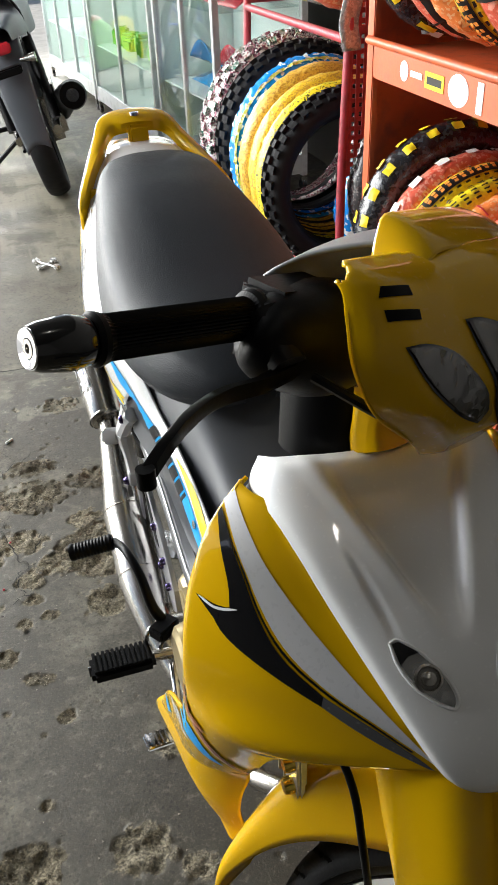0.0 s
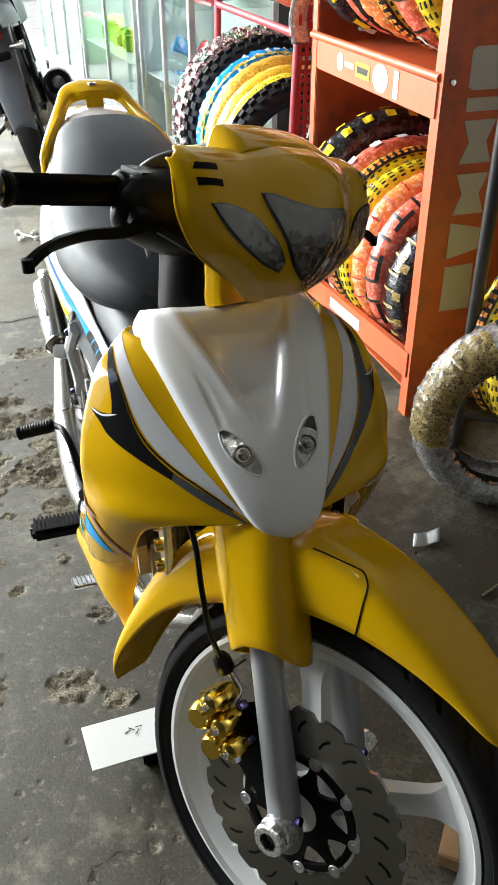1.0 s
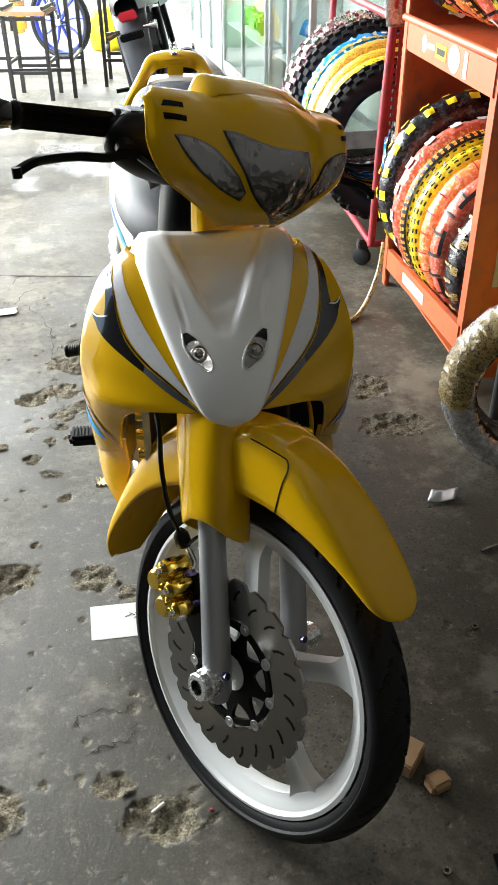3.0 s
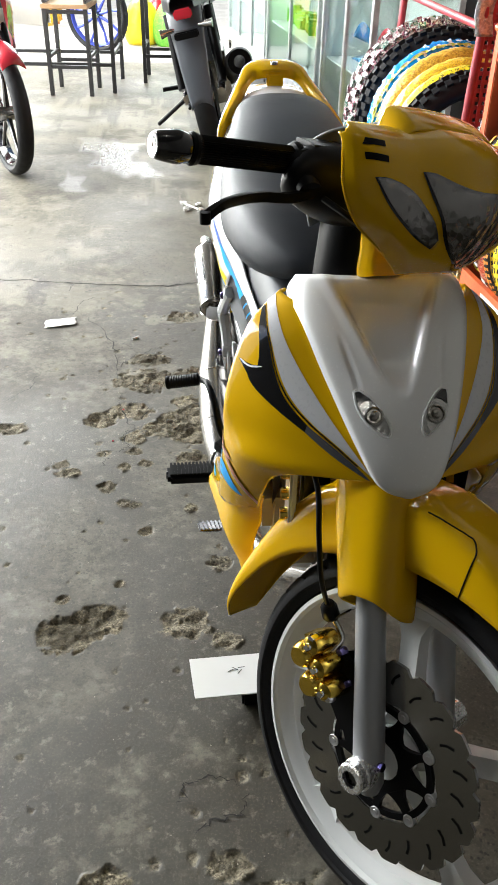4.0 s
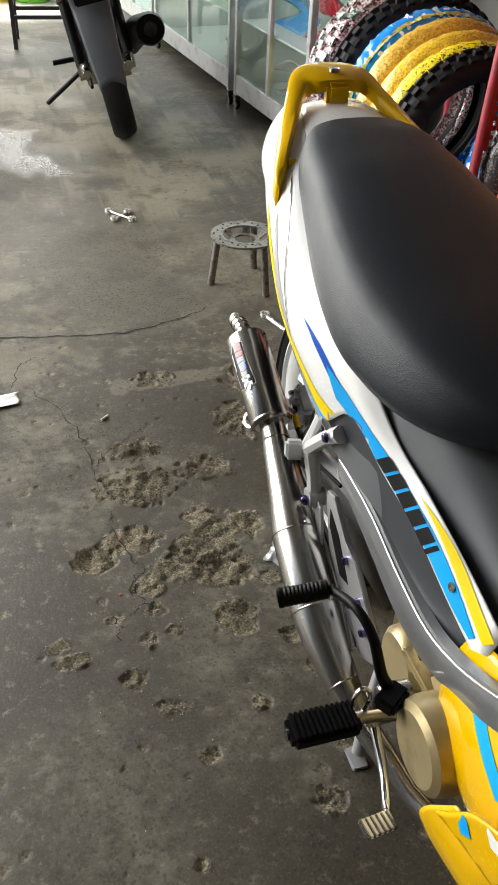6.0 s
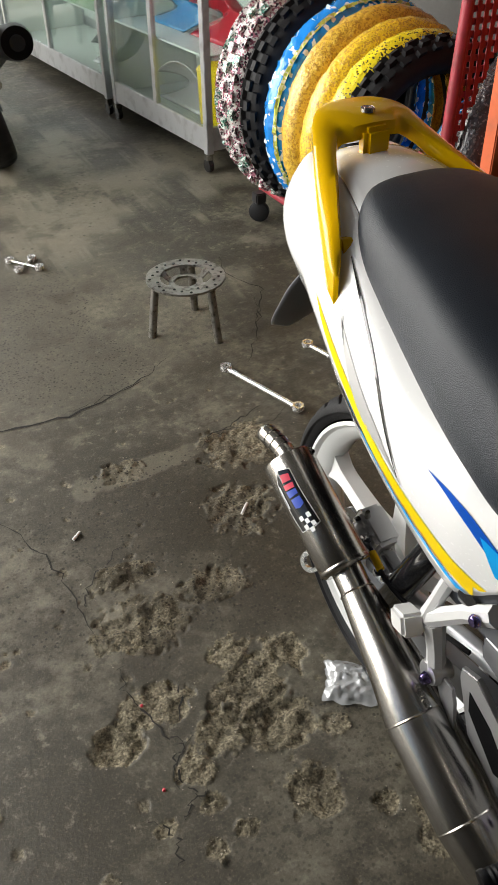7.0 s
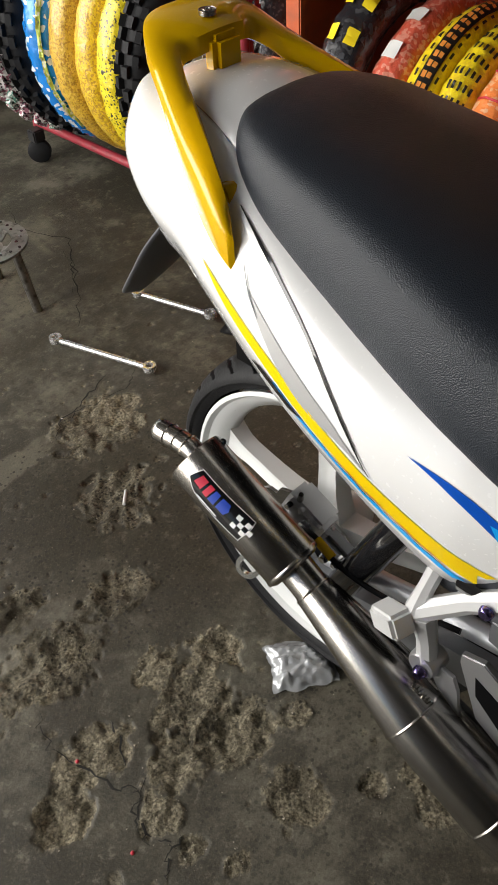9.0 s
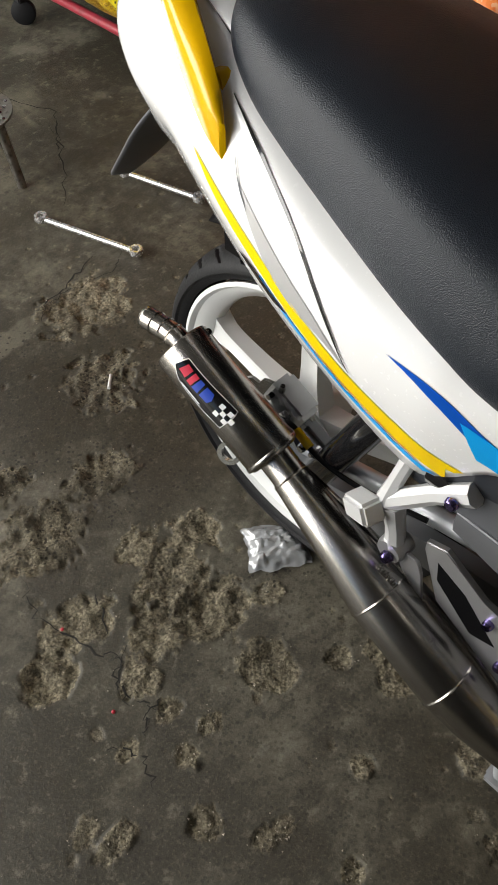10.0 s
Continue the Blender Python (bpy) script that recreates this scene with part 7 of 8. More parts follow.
part("sticker", plate([(0.035 * math.cos(a), 0.045 * math.sin(a)) for a in [k * math.pi / 10 for k in range(20)]], 0.001, Matrix.Translation((0.7562, 0.135, 0.843)) @ Matrix.Rotation(radians(90), 4, "Y")), P_WHITE, rack, "white round sticker")
part("sticker", block(0.7552, 0.7565, 0.03, 0.055, 0.81, 0.875), P_WHITE, rack)
part("sticker", surface([[V((0.7555, y, z0 + dz)) for dz in (-0.018, 0.018)] for y, z0 in ((0.15, 0.135), (0.38, 0.12))]), P_WHITE, rack, "white strip label")
# plain pale blocks stacked up the side sheet
ML, MR = 0.835, 0.922
MARKS = (
    [(ML, 0.31), (MR, 0.31), (MR - 0.006, 0.435), (ML, 0.435)],
    [(ML, 0.455), (MR, 0.475), (MR, 0.53), (ML, 0.55)],
    [(ML, 0.57), (MR, 0.57), (MR - 0.02, 0.62), (MR, 0.67), (ML, 0.67), (ML + 0.02, 0.62)],
    [(ML, 0.695), (MR, 0.695), (MR - 0.02, 0.745), (MR, 0.795), (ML, 0.795), (ML + 0.02, 0.745)],
    [(ML, 0.815), (MR, 0.815), (MR, 0.845), (ML, 0.845)],
    [(ML, 0.870), (ML + 0.012, 0.862), (MR - 0.012, 0.862), (MR, 0.870), (MR, 0.947), (MR - 0.012, 0.955), (ML + 0.012, 0.955), (ML, 0.947)],
)
for mark in MARKS:
    part("white_mark", plate(mark, 0.002, Matrix.Translation((0, -0.1675, 0)) @ Matrix.Rotation(radians(90), 4, "X")), P_BEIGE, rack)

# dark pole in front of the rack
pole = thing("display_stand", (0.83, -0.35, 0), "dark steel display pole with bagged parts", "stand")
part("pole", tube([(0.824, -0.35, 0.0), (0.823, -0.35, 1.3)], 0.016, 14), STOOLBLACK, pole)
part("cross_bar", tube([(0.823, -0.35, 0.91), (1.3, -0.42, 0.9)], 0.012, 10), STOOLBLACK, pole)
part("brace", tube([(0.824, -0.35, 0.78), (1.0, -0.38, 0.9)], 0.009, 8), STOOLBLACK, pole)
part("foot_bar", tube([(0.824, -0.35, 0.1), (1.35, -0.6, 0.06)], 0.014, 10), STOOLBLACK, pole)
part("foot_bar", tube([(0.824, -0.35, 0.012), (0.95, -0.1, 0.012)], 0.012, 10), STOOLBLACK, pole)
for k, (x, y, z) in enumerate(((0.90, -0.375, 0.98), (0.93, -0.39, 0.79))):
    rows = [[V((x + 0.055 * s * math.cos(a) + 0.012 * noise.noise(V((a * 2, h * 6, k))), y + 0.03 * s * math.sin(a), z + h)) for a in [j * math.pi / 8 for j in range(16)]] for h, s in ((0.10, 0.15), (0.08, 0.6), (0.03, 1.0), (-0.04, 1.1), (-0.09, 0.8), (-0.105, 0.2))]
    part("bag", surface(rows, nu=14, closed=True, cap=True), W_SILVER, pole, "silver plastic bag hanging on the pole")

# ---- red tyre stand ----
stand2 = thing("tyre_stand", (0.9, 1.2, 0), "red steel tyre stand on castors with a perforated end plate", "stand")
for y in (0.73, 1.66):
    part("post", tube([(0.735, y, 0.10), (0.738, y, 0.5), (0.75, y, 0.86), (0.76, y, 1.1)], 0.014, 12, smooth=10), RED, stand2)
    part("post", tube([(1.15, y, 0.10), (1.15, y, 1.1)], 0.014, 12), RED, stand2)
    part("end_bar", tube([(0.735, y, 0.11), (1.15, y, 0.11)], 0.013, 10), RED, stand2)
    part("top_bar", tube([(0.75, y, 0.9), (1.15, y, 0.9)], 0.013, 10), RED, stand2)
for x, z in ((0.735, 0.11), (0.75, 0.875), (1.15, 0.11), (1.15, 0.9)):
    part("rail", tube([(x, 0.73, z), (x, 1.66, z)], 0.013, 10), RED, stand2)
for k in range(9):
    x = 0.75 + k * 0.022
    part("plate_strip", block(x, x + 0.012, 0.722, 0.725, 0.5 + k * 0.055, 1.12), RED, stand2)
for k in range(24):
    z = 0.5 + k * 0.026
    part("plate_strip", block(0.748, 0.762 + min(0.176, max(0.0, (z - 0.5) * 0.40)), 0.7265, 0.729, z, z + 0.014), RED, stand2)
for x, y in ((0.72, 0.80), (0.705, 1.63), (1.12, 0.80), (1.12, 1.63)):
    part("castor", lathe([(0, -0.012), (0.03, -0.012), (0.036, -0.008), (0.036, 0.008), (0.03, 0.012), (0, 0.012)], 24, Matrix.Translation((x, y, 0.036)) @ Matrix.Rotation(radians(50), 4, "Z")), RUBBER, stand2, "black castor wheel")
    part("castor_fork", block(x - 0.02, x + 0.02, y - 0.02, y + 0.02, 0.068, 0.105, 0.004), STOOLBLACK, stand2)
rows = [[V((0.748 + dx + 0.006 * math.sin(k), 0.716 - 0.004 * math.cos(2 * k), 1.06 - k * 0.03)) for dx in (-0.028, -0.008, 0.012, 0.03)] for k in range(8)]
solo("cloth_strip", surface(rows, nu=14), W_SILVER, "grey torn plastic strip hanging from the stand", "strip", shell=0.002)
for k in range(3):
    shop_tyre((0.95, 1.15 + 0.14 * k, 1.16), 0.26, 0.1, 0.09, (W_RED, W_SILVER, W_BRIGHT)[k], ("tyre in red film on top of the stand", "tyre in silver film on top of the stand", "tyre in yellow film on top of the stand")[k], "tyres on top of the stand", crinkle=0.004, seed=70 + k)


# pale tone that imitates the glass's bright reflections on panels, base and low shelf
CABINETGLARE = material("pale_green_glass_glare", (0.66, 0.72, 0.69), 0.35, vary=0.12)


# ---- glass cabinets ----
def cabinet(origin, turn, length, depth, high, label, doors):
    m = Matrix.Translation(origin) @ Matrix.Rotation(radians(turn), 4, "Z")
    ob = thing("glass_cabinet", origin, label, "cabinet", "display cabinets")

    def box(name, x0, x1, y0, y1, z0, z1, mat, lab="", bev=0.002):
        return part(name, block(x0, x1, y0, y1, z0, z1, bev, m), mat, ob, lab)

    z0 = 0.075
    for x in (0, depth - 0.03):
        for y in (0, length - 0.03):
            box("post", x, x + 0.03, y, y + 0.03, z0, high, ALUFRAME)
            part("castor", lathe([(0, -0.01), (0.025, -0.01), (0.028, 0.0), (0.025, 0.01), (0, 0.01)], 16, m @ Matrix.Translation((x + 0.015, y + 0.02, 0.028))), SHINYBLACK, ob)
            box("castor_plate", x + 0.002, x + 0.028, y + 0.004, y + 0.03, 0.05, z0, STEEL, "", 0.001)
    for x in (0.002, depth - 0.024):
        box("bottom_rail", x, x + 0.022, 0.03, length - 0.03, z0 + 0.01, z0 + 0.10, ALUFRAME)
        box("top_rail", x, x + 0.022, 0.03, length - 0.03, high - 0.06, high, ALUFRAME)
        box("middle_rail", x, x + 0.018, 0.03, length - 0.03, high * 0.5, high * 0.5 + 0.035, ALUFRAME)
    for y in (0.002, length - 0.024):
        box("bottom_rail", 0.03, depth - 0.03, y, y + 0.022, z0 + 0.01, z0 + 0.10, ALUFRAME)
        box("top_rail", 0.03, depth - 0.03, y, y + 0.022, high - 0.06, high, ALUFRAME)
    box("base", 0.02, depth - 0.02, 0.02, length - 0.02, z0 + 0.03, z0 + 0.05, CABINETGLARE)
    box("top", 0.01, depth - 0.01, 0.01, length - 0.01, high - 0.03, high - 0.02, ALUFRAME)
    # back and end panels are added to brighten the look of the glass
    box("back_glare_panel", depth - 0.02, depth - 0.012, 0.03, length - 0.03, z0 + 0.05, high - 0.05, CABINETGLARE, "added pale back panel imitating bright glass reflections")
    box("end_glare_panel", 0.03, depth - 0.03, length - 0.03, length - 0.024, z0 + 0.05, high - 0.05, CABINETGLARE, "added pale end panel imitating bright glass reflections")
    for k in range(1, doors):
        y = length * k / doors
        box("door_stile", 0.0, 0.02, y - 0.016, y + 0.016, z0 + 0.10, high - 0.06, ALUFRAME)
    for k in range(doors):
        y0, y1 = max(0.03, length * k / doors + 0.016), min(length - 0.03, length * (k + 1) / doors - 0.016)
        p = box("pane", 0.008, 0.012, y0, y1, z0 + 0.10, high - 0.06, GLASS, "clear glass pane", 0)
        p.visible_shadow = False
    for y in (0.010, length - 0.014):
        p = box("pane", 0.03, depth - 0.03, y, y + 0.004, z0 + 0.10, high - 0.06, GLASS, "", 0)
        p.visible_shadow = False
    # the lowest shelf is opaque and pale for the same brightness
    for z in (0.42, 0.80, 1.2):
        if z < high - 0.2:
            p = box("shelf", 0.03, depth - 0.03, 0.035, length - 0.035, z, z + 0.008, CABINETGLARE if z < 0.5 else GLASS, "cabinet shelf", 0)
            p.visible_shadow = False
    return m


CM = cabinet((0.742, 2.13, 0), 5.2, 0.86, 0.45, 1.75, "aluminium framed glass cabinet full of bright motorcycle parts", 2)
CM2 = cabinet((0.655, 3.05, 0), 5.2, 1.35, 0.5, 1.75, "aluminium framed glass cabinet with green packets", 2)
cabinet((0.53, 4.46, 0), 5.2, 1.5, 0.5, 1.75, "long aluminium framed glass cabinet", 3)

GREENP = material("green_packet", (0.12, 0.42, 0.04), 0.35, vary=0.4, vary_scale=30, dirt=(0.5, 0.6, 0.1))
REDP = material("red_fairing_paint", (0.45, 0.02, 0.035), 0.2, coat=0.8)
BLUEP = material("blue_fairing_paint", (0.02, 0.22, 0.5), 0.2, coat=0.8)
WHITEP = material("white_fairing_paint", (0.6, 0.6, 0.6), 0.25, coat=0.6)


def fairing(m, length, high, thick, mat, label, seed):
    """A curved spare body panel."""
    rows = []
    for k in range(7):
        s = k / 6
        w = high * (0.35 + 0.65 * math.sin(math.pi * (0.15 + 0.75 * s)))
        rows.append([m @ V((thick * (0.3 + math.sin(math.pi * j / 6) * (0.6 + 0.4 * s)), length * (s - 0.5) + 0.04 * math.sin(seed + j), w * (j / 6))) for j in range(7)])
    return solo("spare_fairing", surface(rows, nu=20, nv=18), mat, label, "fairing", "spare parts in the cabinets", shell=0.004)


fairing(CM @ Matrix.Translation((0.12, 0.2, 0.43)), 0.3, 0.22, 0.12, REDP, "red plastic spare fairing on a cabinet shelf", 1)
fairing(CM @ Matrix.Translation((0.12, 0.55, 0.43)), 0.32, 0.2, 0.1, BLUEP, "blue plastic spare fairing on a cabinet shelf", 2)
fairing(CM @ Matrix.Translation((0.1, 0.45, 0.13)), 0.42, 0.18, 0.14, WHITEP, "silver grey spare fairing at the bottom of a cabinet", 3)
fairing(CM @ Matrix.Translation((0.1, 0.3, 0.81)), 0.4, 0.24, 0.12, REDP, "red plastic spare fairing on an upper shelf", 4)
fairing(CM2 @ Matrix.Translation((0.12, 0.35, 0.13)), 0.35, 0.16, 0.12, WHITEP, "grey spare fairing in a cabinet", 5)
fairing(CM2 @ Matrix.Translation((0.15, 0.2, 0.81)), 0.4, 0.25, 0.12, REDP, "red spare fairing in a cabinet", 6)
for k in range(9):
    y = 0.12 + 0.13 * k
    solo("green_packet", block(-0.05, 0.05, -0.055, 0.055, 0, 0.07 + 0.02 * (k % 3), 0.015, CM2 @ Matrix.Translation((0.16 + 0.03 * (k % 2), y, 0.428)) @ Matrix.Rotation(0.3 * (k % 4) - 0.4, 4, "Z")), GREENP, "green plastic packet on a glass shelf", "packet", "packets in the cabinet")
solo("yellow_bucket", lathe([(0.0, 0.0), (0.074, 0.0), (0.080, 0.012), (0.085, 0.20), (0.088, 0.215), (0.080, 0.226), (0.05, 0.232), (0.0, 0.232)], 32, CM @ Matrix.Translation((0.15, 0.15, 0.130)) @ Matrix.Rotation(radians(-90), 4, "Y")), P_YELLOW, "yellow plastic bucket at the bottom of a cabinet", "bucket")


# ---- other motorcycles and furniture in the back ----
def simple_wheel(bike_ob, m, r, w, rim_mat, label, spokes=5):
    hub = part("wheel", lathe([(r - 0.055, -w * 0.36), (r - 0.048, -w * 0.36), (r - 0.058, -w * 0.1), (r - 0.062, 0), (r - 0.058, w * 0.1), (r - 0.048, w * 0.36), (r - 0.055, w * 0.36), (r - 0.07, 0)], 48, m, closed=True), rim_mat, bike_ob, label)
    part("tyre", tyre(m, r, w, r - 0.058, 30, 150, 14), RUBBER, hub)
    for k in range(spokes):
        t = m @ Matrix.Rotation(2 * math.pi * k / spokes, 4, "X")
        part("spoke", tube([t @ V((0, 0, 0.02)), t @ V((0, 0.012, r * 0.5)), t @ V((0, 0, r - 0.065))], [0.016, 0.009, 0.012], 8), rim_mat, hub)
    part("hub", lathe([(0, -0.05), (0.03, -0.05), (0.035, 0), (0.03, 0.05), (0, 0.05)], 20, m), STEEL, hub)
    return hub


DARKBODY = material("dark_blue_grey_plastic", (0.05, 0.055, 0.065), 0.4, vary=0.12)
B = Matrix.Translation((0.035, 2.36, 0)) @ Matrix.Rotation(radians(-4), 4, "Z") @ Matrix.Rotation(radians(-13), 4, "Y")
back = thing("motorcycle", (0, 2.63, 0), "dark grey street motorcycle leaning on its side stand", "motorcycle")
simple_wheel(back, B @ Matrix.Translation((0, 0.30, 0.29)), 0.29, 0.11, SHINYBLACK, "black cast rear wheel")
simple_wheel(back, B @ Matrix.Translation((0, 1.58, 0.29)), 0.29, 0.09, SHINYBLACK, "black cast front wheel")
rows = [[B @ V((x * hw, y, z + (1 - x * x) * 0.03)) for x in (-1, -0.5, 0, 0.5, 1)] for y, z, hw in ((-0.06, 0.30, 0.055), (-0.02, 0.42, 0.065), (0.03, 0.55, 0.075), (0.10, 0.68, 0.085), (0.22, 0.76, 0.09))]
part("rear_mudguard", surface(rows, nu=20, nv=12), DARKBODY, back, "grey rear mudguard with a number plate mount", shell=0.004)
part("tail_light", block(-0.045, 0.045, 0.02, 0.07, 0.70, 0.745, 0.008, B), REDP, back, "red tail light")
part("plate_mount", block(-0.06, 0.06, -0.035, 0.02, 0.62, 0.655, 0.006, B), BLACK, back)
for s in (-1, 1):
    part("indicator", tube([B @ V((s * 0.06, 0.05, 0.66)), B @ V((s * 0.13, 0.04, 0.655))], [0.008, 0.022], 12), STEEL, back)
rows = [[B @ V((x * hw, y, z + f * h)) for x, f in ((-1, 0), (-0.9, 0.7), (-0.4, 1), (0.4, 1), (0.9, 0.7), (1, 0))] for y, hw, z, h in ((0.05, 0.06, 0.74, 0.06), (0.3, 0.11, 0.72, 0.10), (0.6, 0.13, 0.70, 0.10), (0.85, 0.10, 0.72, 0.12))]
part("seat", surface(rows, nu=14, nv=16), BLACK, back, "black motorcycle seat")
rows = [[B @ V((x * hw, y, z + f * h)) for x, f in ((-1, 0), (-1, 0.6), (-0.5, 1), (0.5, 1), (1, 0.6), (1, 0))] for y, hw, z, h in ((0.75, 0.12, 0.66, 0.2), (0.95, 0.16, 0.66, 0.30), (1.2, 0.15, 0.68, 0.30), (1.4, 0.08, 0.75, 0.2))]
part("fuel_tank", surface(rows, nu=14, nv=16), DARKBODY, back, "grey fuel tank")
part("side_cover", block(-0.11, 0.11, 0.45, 0.85, 0.42, 0.70, 0.03, B), DARKBODY, back)
part("engine", block(-0.14, 0.14, 0.62, 1.05, 0.16, 0.46, 0.03, B), STEEL, back, "grey engine")
for s in (-1, 1):
    part("swing_arm", tube([B @ V((s * 0.095, 0.30, 0.29)), B @ V((s * 0.1, 0.75, 0.34))], 0.022, 10), STEEL, back)
    part("fork_leg", tube([B @ V((s * 0.09, 1.58, 0.29)), B @ V((s * 0.09, 1.30, 0.95))], 0.022, 12), BLACK, back)
    part("shock_absorber", tube([B @ V((s * 0.11, 0.35, 0.33)), B @ V((s * 0.11, 0.5, 0.68))], 0.024, 12), BLACK, back)
part("chain", tube([B @ V((-0.09, 0.26, 0.33)), B @ V((-0.09, 0.72, 0.36)), B @ V((-0.09, 0.72, 0.28)), B @ V((-0.09, 0.26, 0.25))], 0.009, 6), BLACK, back)
mf = part("muffler", tube([B @ V((0.22, 0.20, 0.43)), B @ V((0.22, 0.24, 0.425)), B @ V((0.19, 0.55, 0.37)), B @ V((0.15, 0.7, 0.26))], [0.06, 0.068, 0.062, 0.025], 24), BLACK, back, "black oval muffler")
part("muffler_outlet", tube([B @ V((0.22, 0.19, 0.432)), B @ V((0.22, 0.22, 0.428))], 0.03, 16), SHINYBLACK, mf)
part("side_stand", tube([B @ V((-0.12, 0.72, 0.22)), (-0.255, 3.20, 0.01)], 0.012, 8), BLACK, back, "black side stand")
part("handlebar", tube([B @ V((-0.34, 1.18, 1.02)), B @ V((-0.15, 1.25, 1.0)), B @ V((0.15, 1.25, 1.0)), B @ V((0.34, 1.18, 1.02))], 0.014, 10, smooth=14), BLACK, back)
for s in (-1, 1):
    part("foot_peg", tube([B @ V((s * 0.13, 0.62, 0.30)), B @ V((s * 0.24, 0.60, 0.31))], 0.012, 8), BLACK, back)

# red motorcycle at the edge of view
RB = Matrix.Translation((-0.99, 2.27, 0)) @ Matrix.Rotation(radians(205), 4, "Z")
redbike = thing("motorcycle", (-1.06, 2.3, 0), "red motorcycle with a black cast front wheel", "motorcycle")
simple_wheel(redbike, RB @ Matrix.Translation((0, 0.0, 0.285)), 0.285, 0.08, SHINYBLACK, "black cast front wheel")
rows = [[RB @ V((x * 0.055, 0.33 * math.cos(a), 0.285 + (0.33 - 0.03 * x * x) * math.sin(a))) for x in (-1, -0.5, 0, 0.5, 1)] for a in [radians(50 + 14 * k) for k in range(8)]]
part("front_fender", surface(rows, nv=10), REDP, redbike, "red front mudguard", shell=0.004)
for s in (-1, 1):
    part("fork_leg", tube([RB @ V((s * 0.08, 0, 0.285)), RB @ V((s * 0.08, -0.28, 0.9))], 0.02, 12), BLACK, redbike)
rows = [[RB @ V((x * hw, y, z + f * h)) for x, f in ((-1, 0), (-1, 0.6), (-0.5, 1), (0.5, 1), (1, 0.6), (1, 0))] for y, hw, z, h in ((-0.2, 0.12, 0.62, 0.3), (-0.4, 0.2, 0.5, 0.4), (-0.7, 0.16, 0.45, 0.35), (-1.3, 0.12, 0.6, 0.2))]
part("body", surface(rows, nu=14, nv=16), REDP, redbike, "red plastic bodywork")
simple_wheel(redbike, RB @ Matrix.Translation((0, -1.22, 0.285)), 0.285, 0.09, SHINYBLACK, "black cast rear wheel")
part("head_lamp", block(-0.09, 0.09, -0.2, -0.12, 0.6, 0.75, 0.03, RB), WHITEP, redbike, "clear headlamp")

# motorcycle with a blue rim, far back
BLUERIM = material("blue_rim", (0.05, 0.07, 0.35), 0.3, metal=0.6)
FB = Matrix.Translation((-0.72, 5.75, 0)) @ Matrix.Rotation(radians(62), 4, "Z")
far_bike = thing("motorcycle", (-0.72, 5.75, 0), "motorcycle with a blue rimmed spoked wheel by the entrance", "motorcycle")
simple_wheel(far_bike, FB @ Matrix.Translation((0, 0, 0.29)), 0.29, 0.07, BLUERIM, "blue rimmed wheel", 9)
simple_wheel(far_bike, FB @ Matrix.Translation((0, 1.22, 0.29)), 0.29, 0.07, BLUERIM, "blue rimmed wheel", 9)
part("frame", tube([FB @ V((0, 0, 0.29)), FB @ V((0, 0.25, 0.85)), FB @ V((0, 0.6, 0.6)), FB @ V((0, 1.22, 0.29))], 0.03, 10), STEEL, far_bike)
part("body", block(-0.12, 0.12, 0.2, 1.25, 0.52, 0.82, 0.05, FB), DARKBODY, far_bike)
part("engine", block(-0.12, 0.12, 0.4, 0.85, 0.18, 0.46, 0.03, FB), STEEL, far_bike)


def bar_stool(x, y, turn, high, wide, deep, top, label):
    m = Matrix.Translation((x, y, 0)) @ Matrix.Rotation(radians(turn), 4, "Z")
    ob = thing("stool", (x, y, 0), label, "stool", "black steel stools")
    for sx in (-1, 1):
        for sy in (-1, 1):
            part("leg", block(sx * wide / 2 - 0.013, sx * wide / 2 + 0.013, sy * deep / 2 - 0.013, sy * deep / 2 + 0.013, 0, high, 0.002, m), STOOLBLACK, ob)
    for z in (0.17, high - 0.03):
        for s in (-1, 1):
            part("rail", block(-wide / 2, wide / 2, s * deep / 2 - 0.01, s * deep / 2 + 0.01, z, z + 0.022, 0.002, m), STOOLBLACK, ob)
            part("rail", block(s * wide / 2 - 0.01, s * wide / 2 + 0.01, -deep / 2, deep / 2, z + 0.06, z + 0.082, 0.002, m), STOOLBLACK, ob)
    part("top", block(-wide / 2 - 0.02, wide / 2 + 0.02, -deep / 2 - 0.02, deep / 2 + 0.02, high, high + 0.025, 0.004, m), top, ob, "wooden top")
    return ob


bar_stool(-0.81, 4.19, -8, 0.53, 0.27, 0.28, WOOD, "black steel stool with a wooden top")
bar_stool(-1.05, 4.42, -5, 0.95, 1.06, 0.5, WOOD, "tall black steel table frame with a wooden top")
bar_stool(-0.12, 4.60, -5, 0.95, 0.40, 0.30, WOOD, "tall black steel stool behind the grey motorcycle")

# bright entrance: paved yard, packets and a far wall
YARD = material("sunlit_yard_wall", (0.55, 0.56, 0.54), 0.8, vary=0.15)
solo("yard_wall", block(-9, 6, 13.0, 13.2, 0, 3.5), YARD, "pale wall across the yard", "wall", kind="structure")
for k, (x, y, mat, lab) in enumerate(((-0.1, 6.1, GREENP, "green plastic sack by the entrance"), (-0.35, 6.2, P_YELLOW, "yellow plastic sack by the entrance"), (-0.18, 6.5, REDP, "red plastic sack by the entrance"))):
    rows = [[V((x + 0.16 * s * math.cos(a), y + 0.13 * s * math.sin(a), h + 0.02 * noise.noise(V((a * 2, h * 5, k))))) for a in [j * math.pi / 8 for j in range(16)]] for h, s in ((0.0, 0.8), (0.06, 1.0), (0.2, 0.95), (0.32, 0.6), (0.36, 0.2))]
    solo("sack", surface(rows, nu=12, closed=True, cap=True), mat, lab, "sack", "sacks by the entrance")

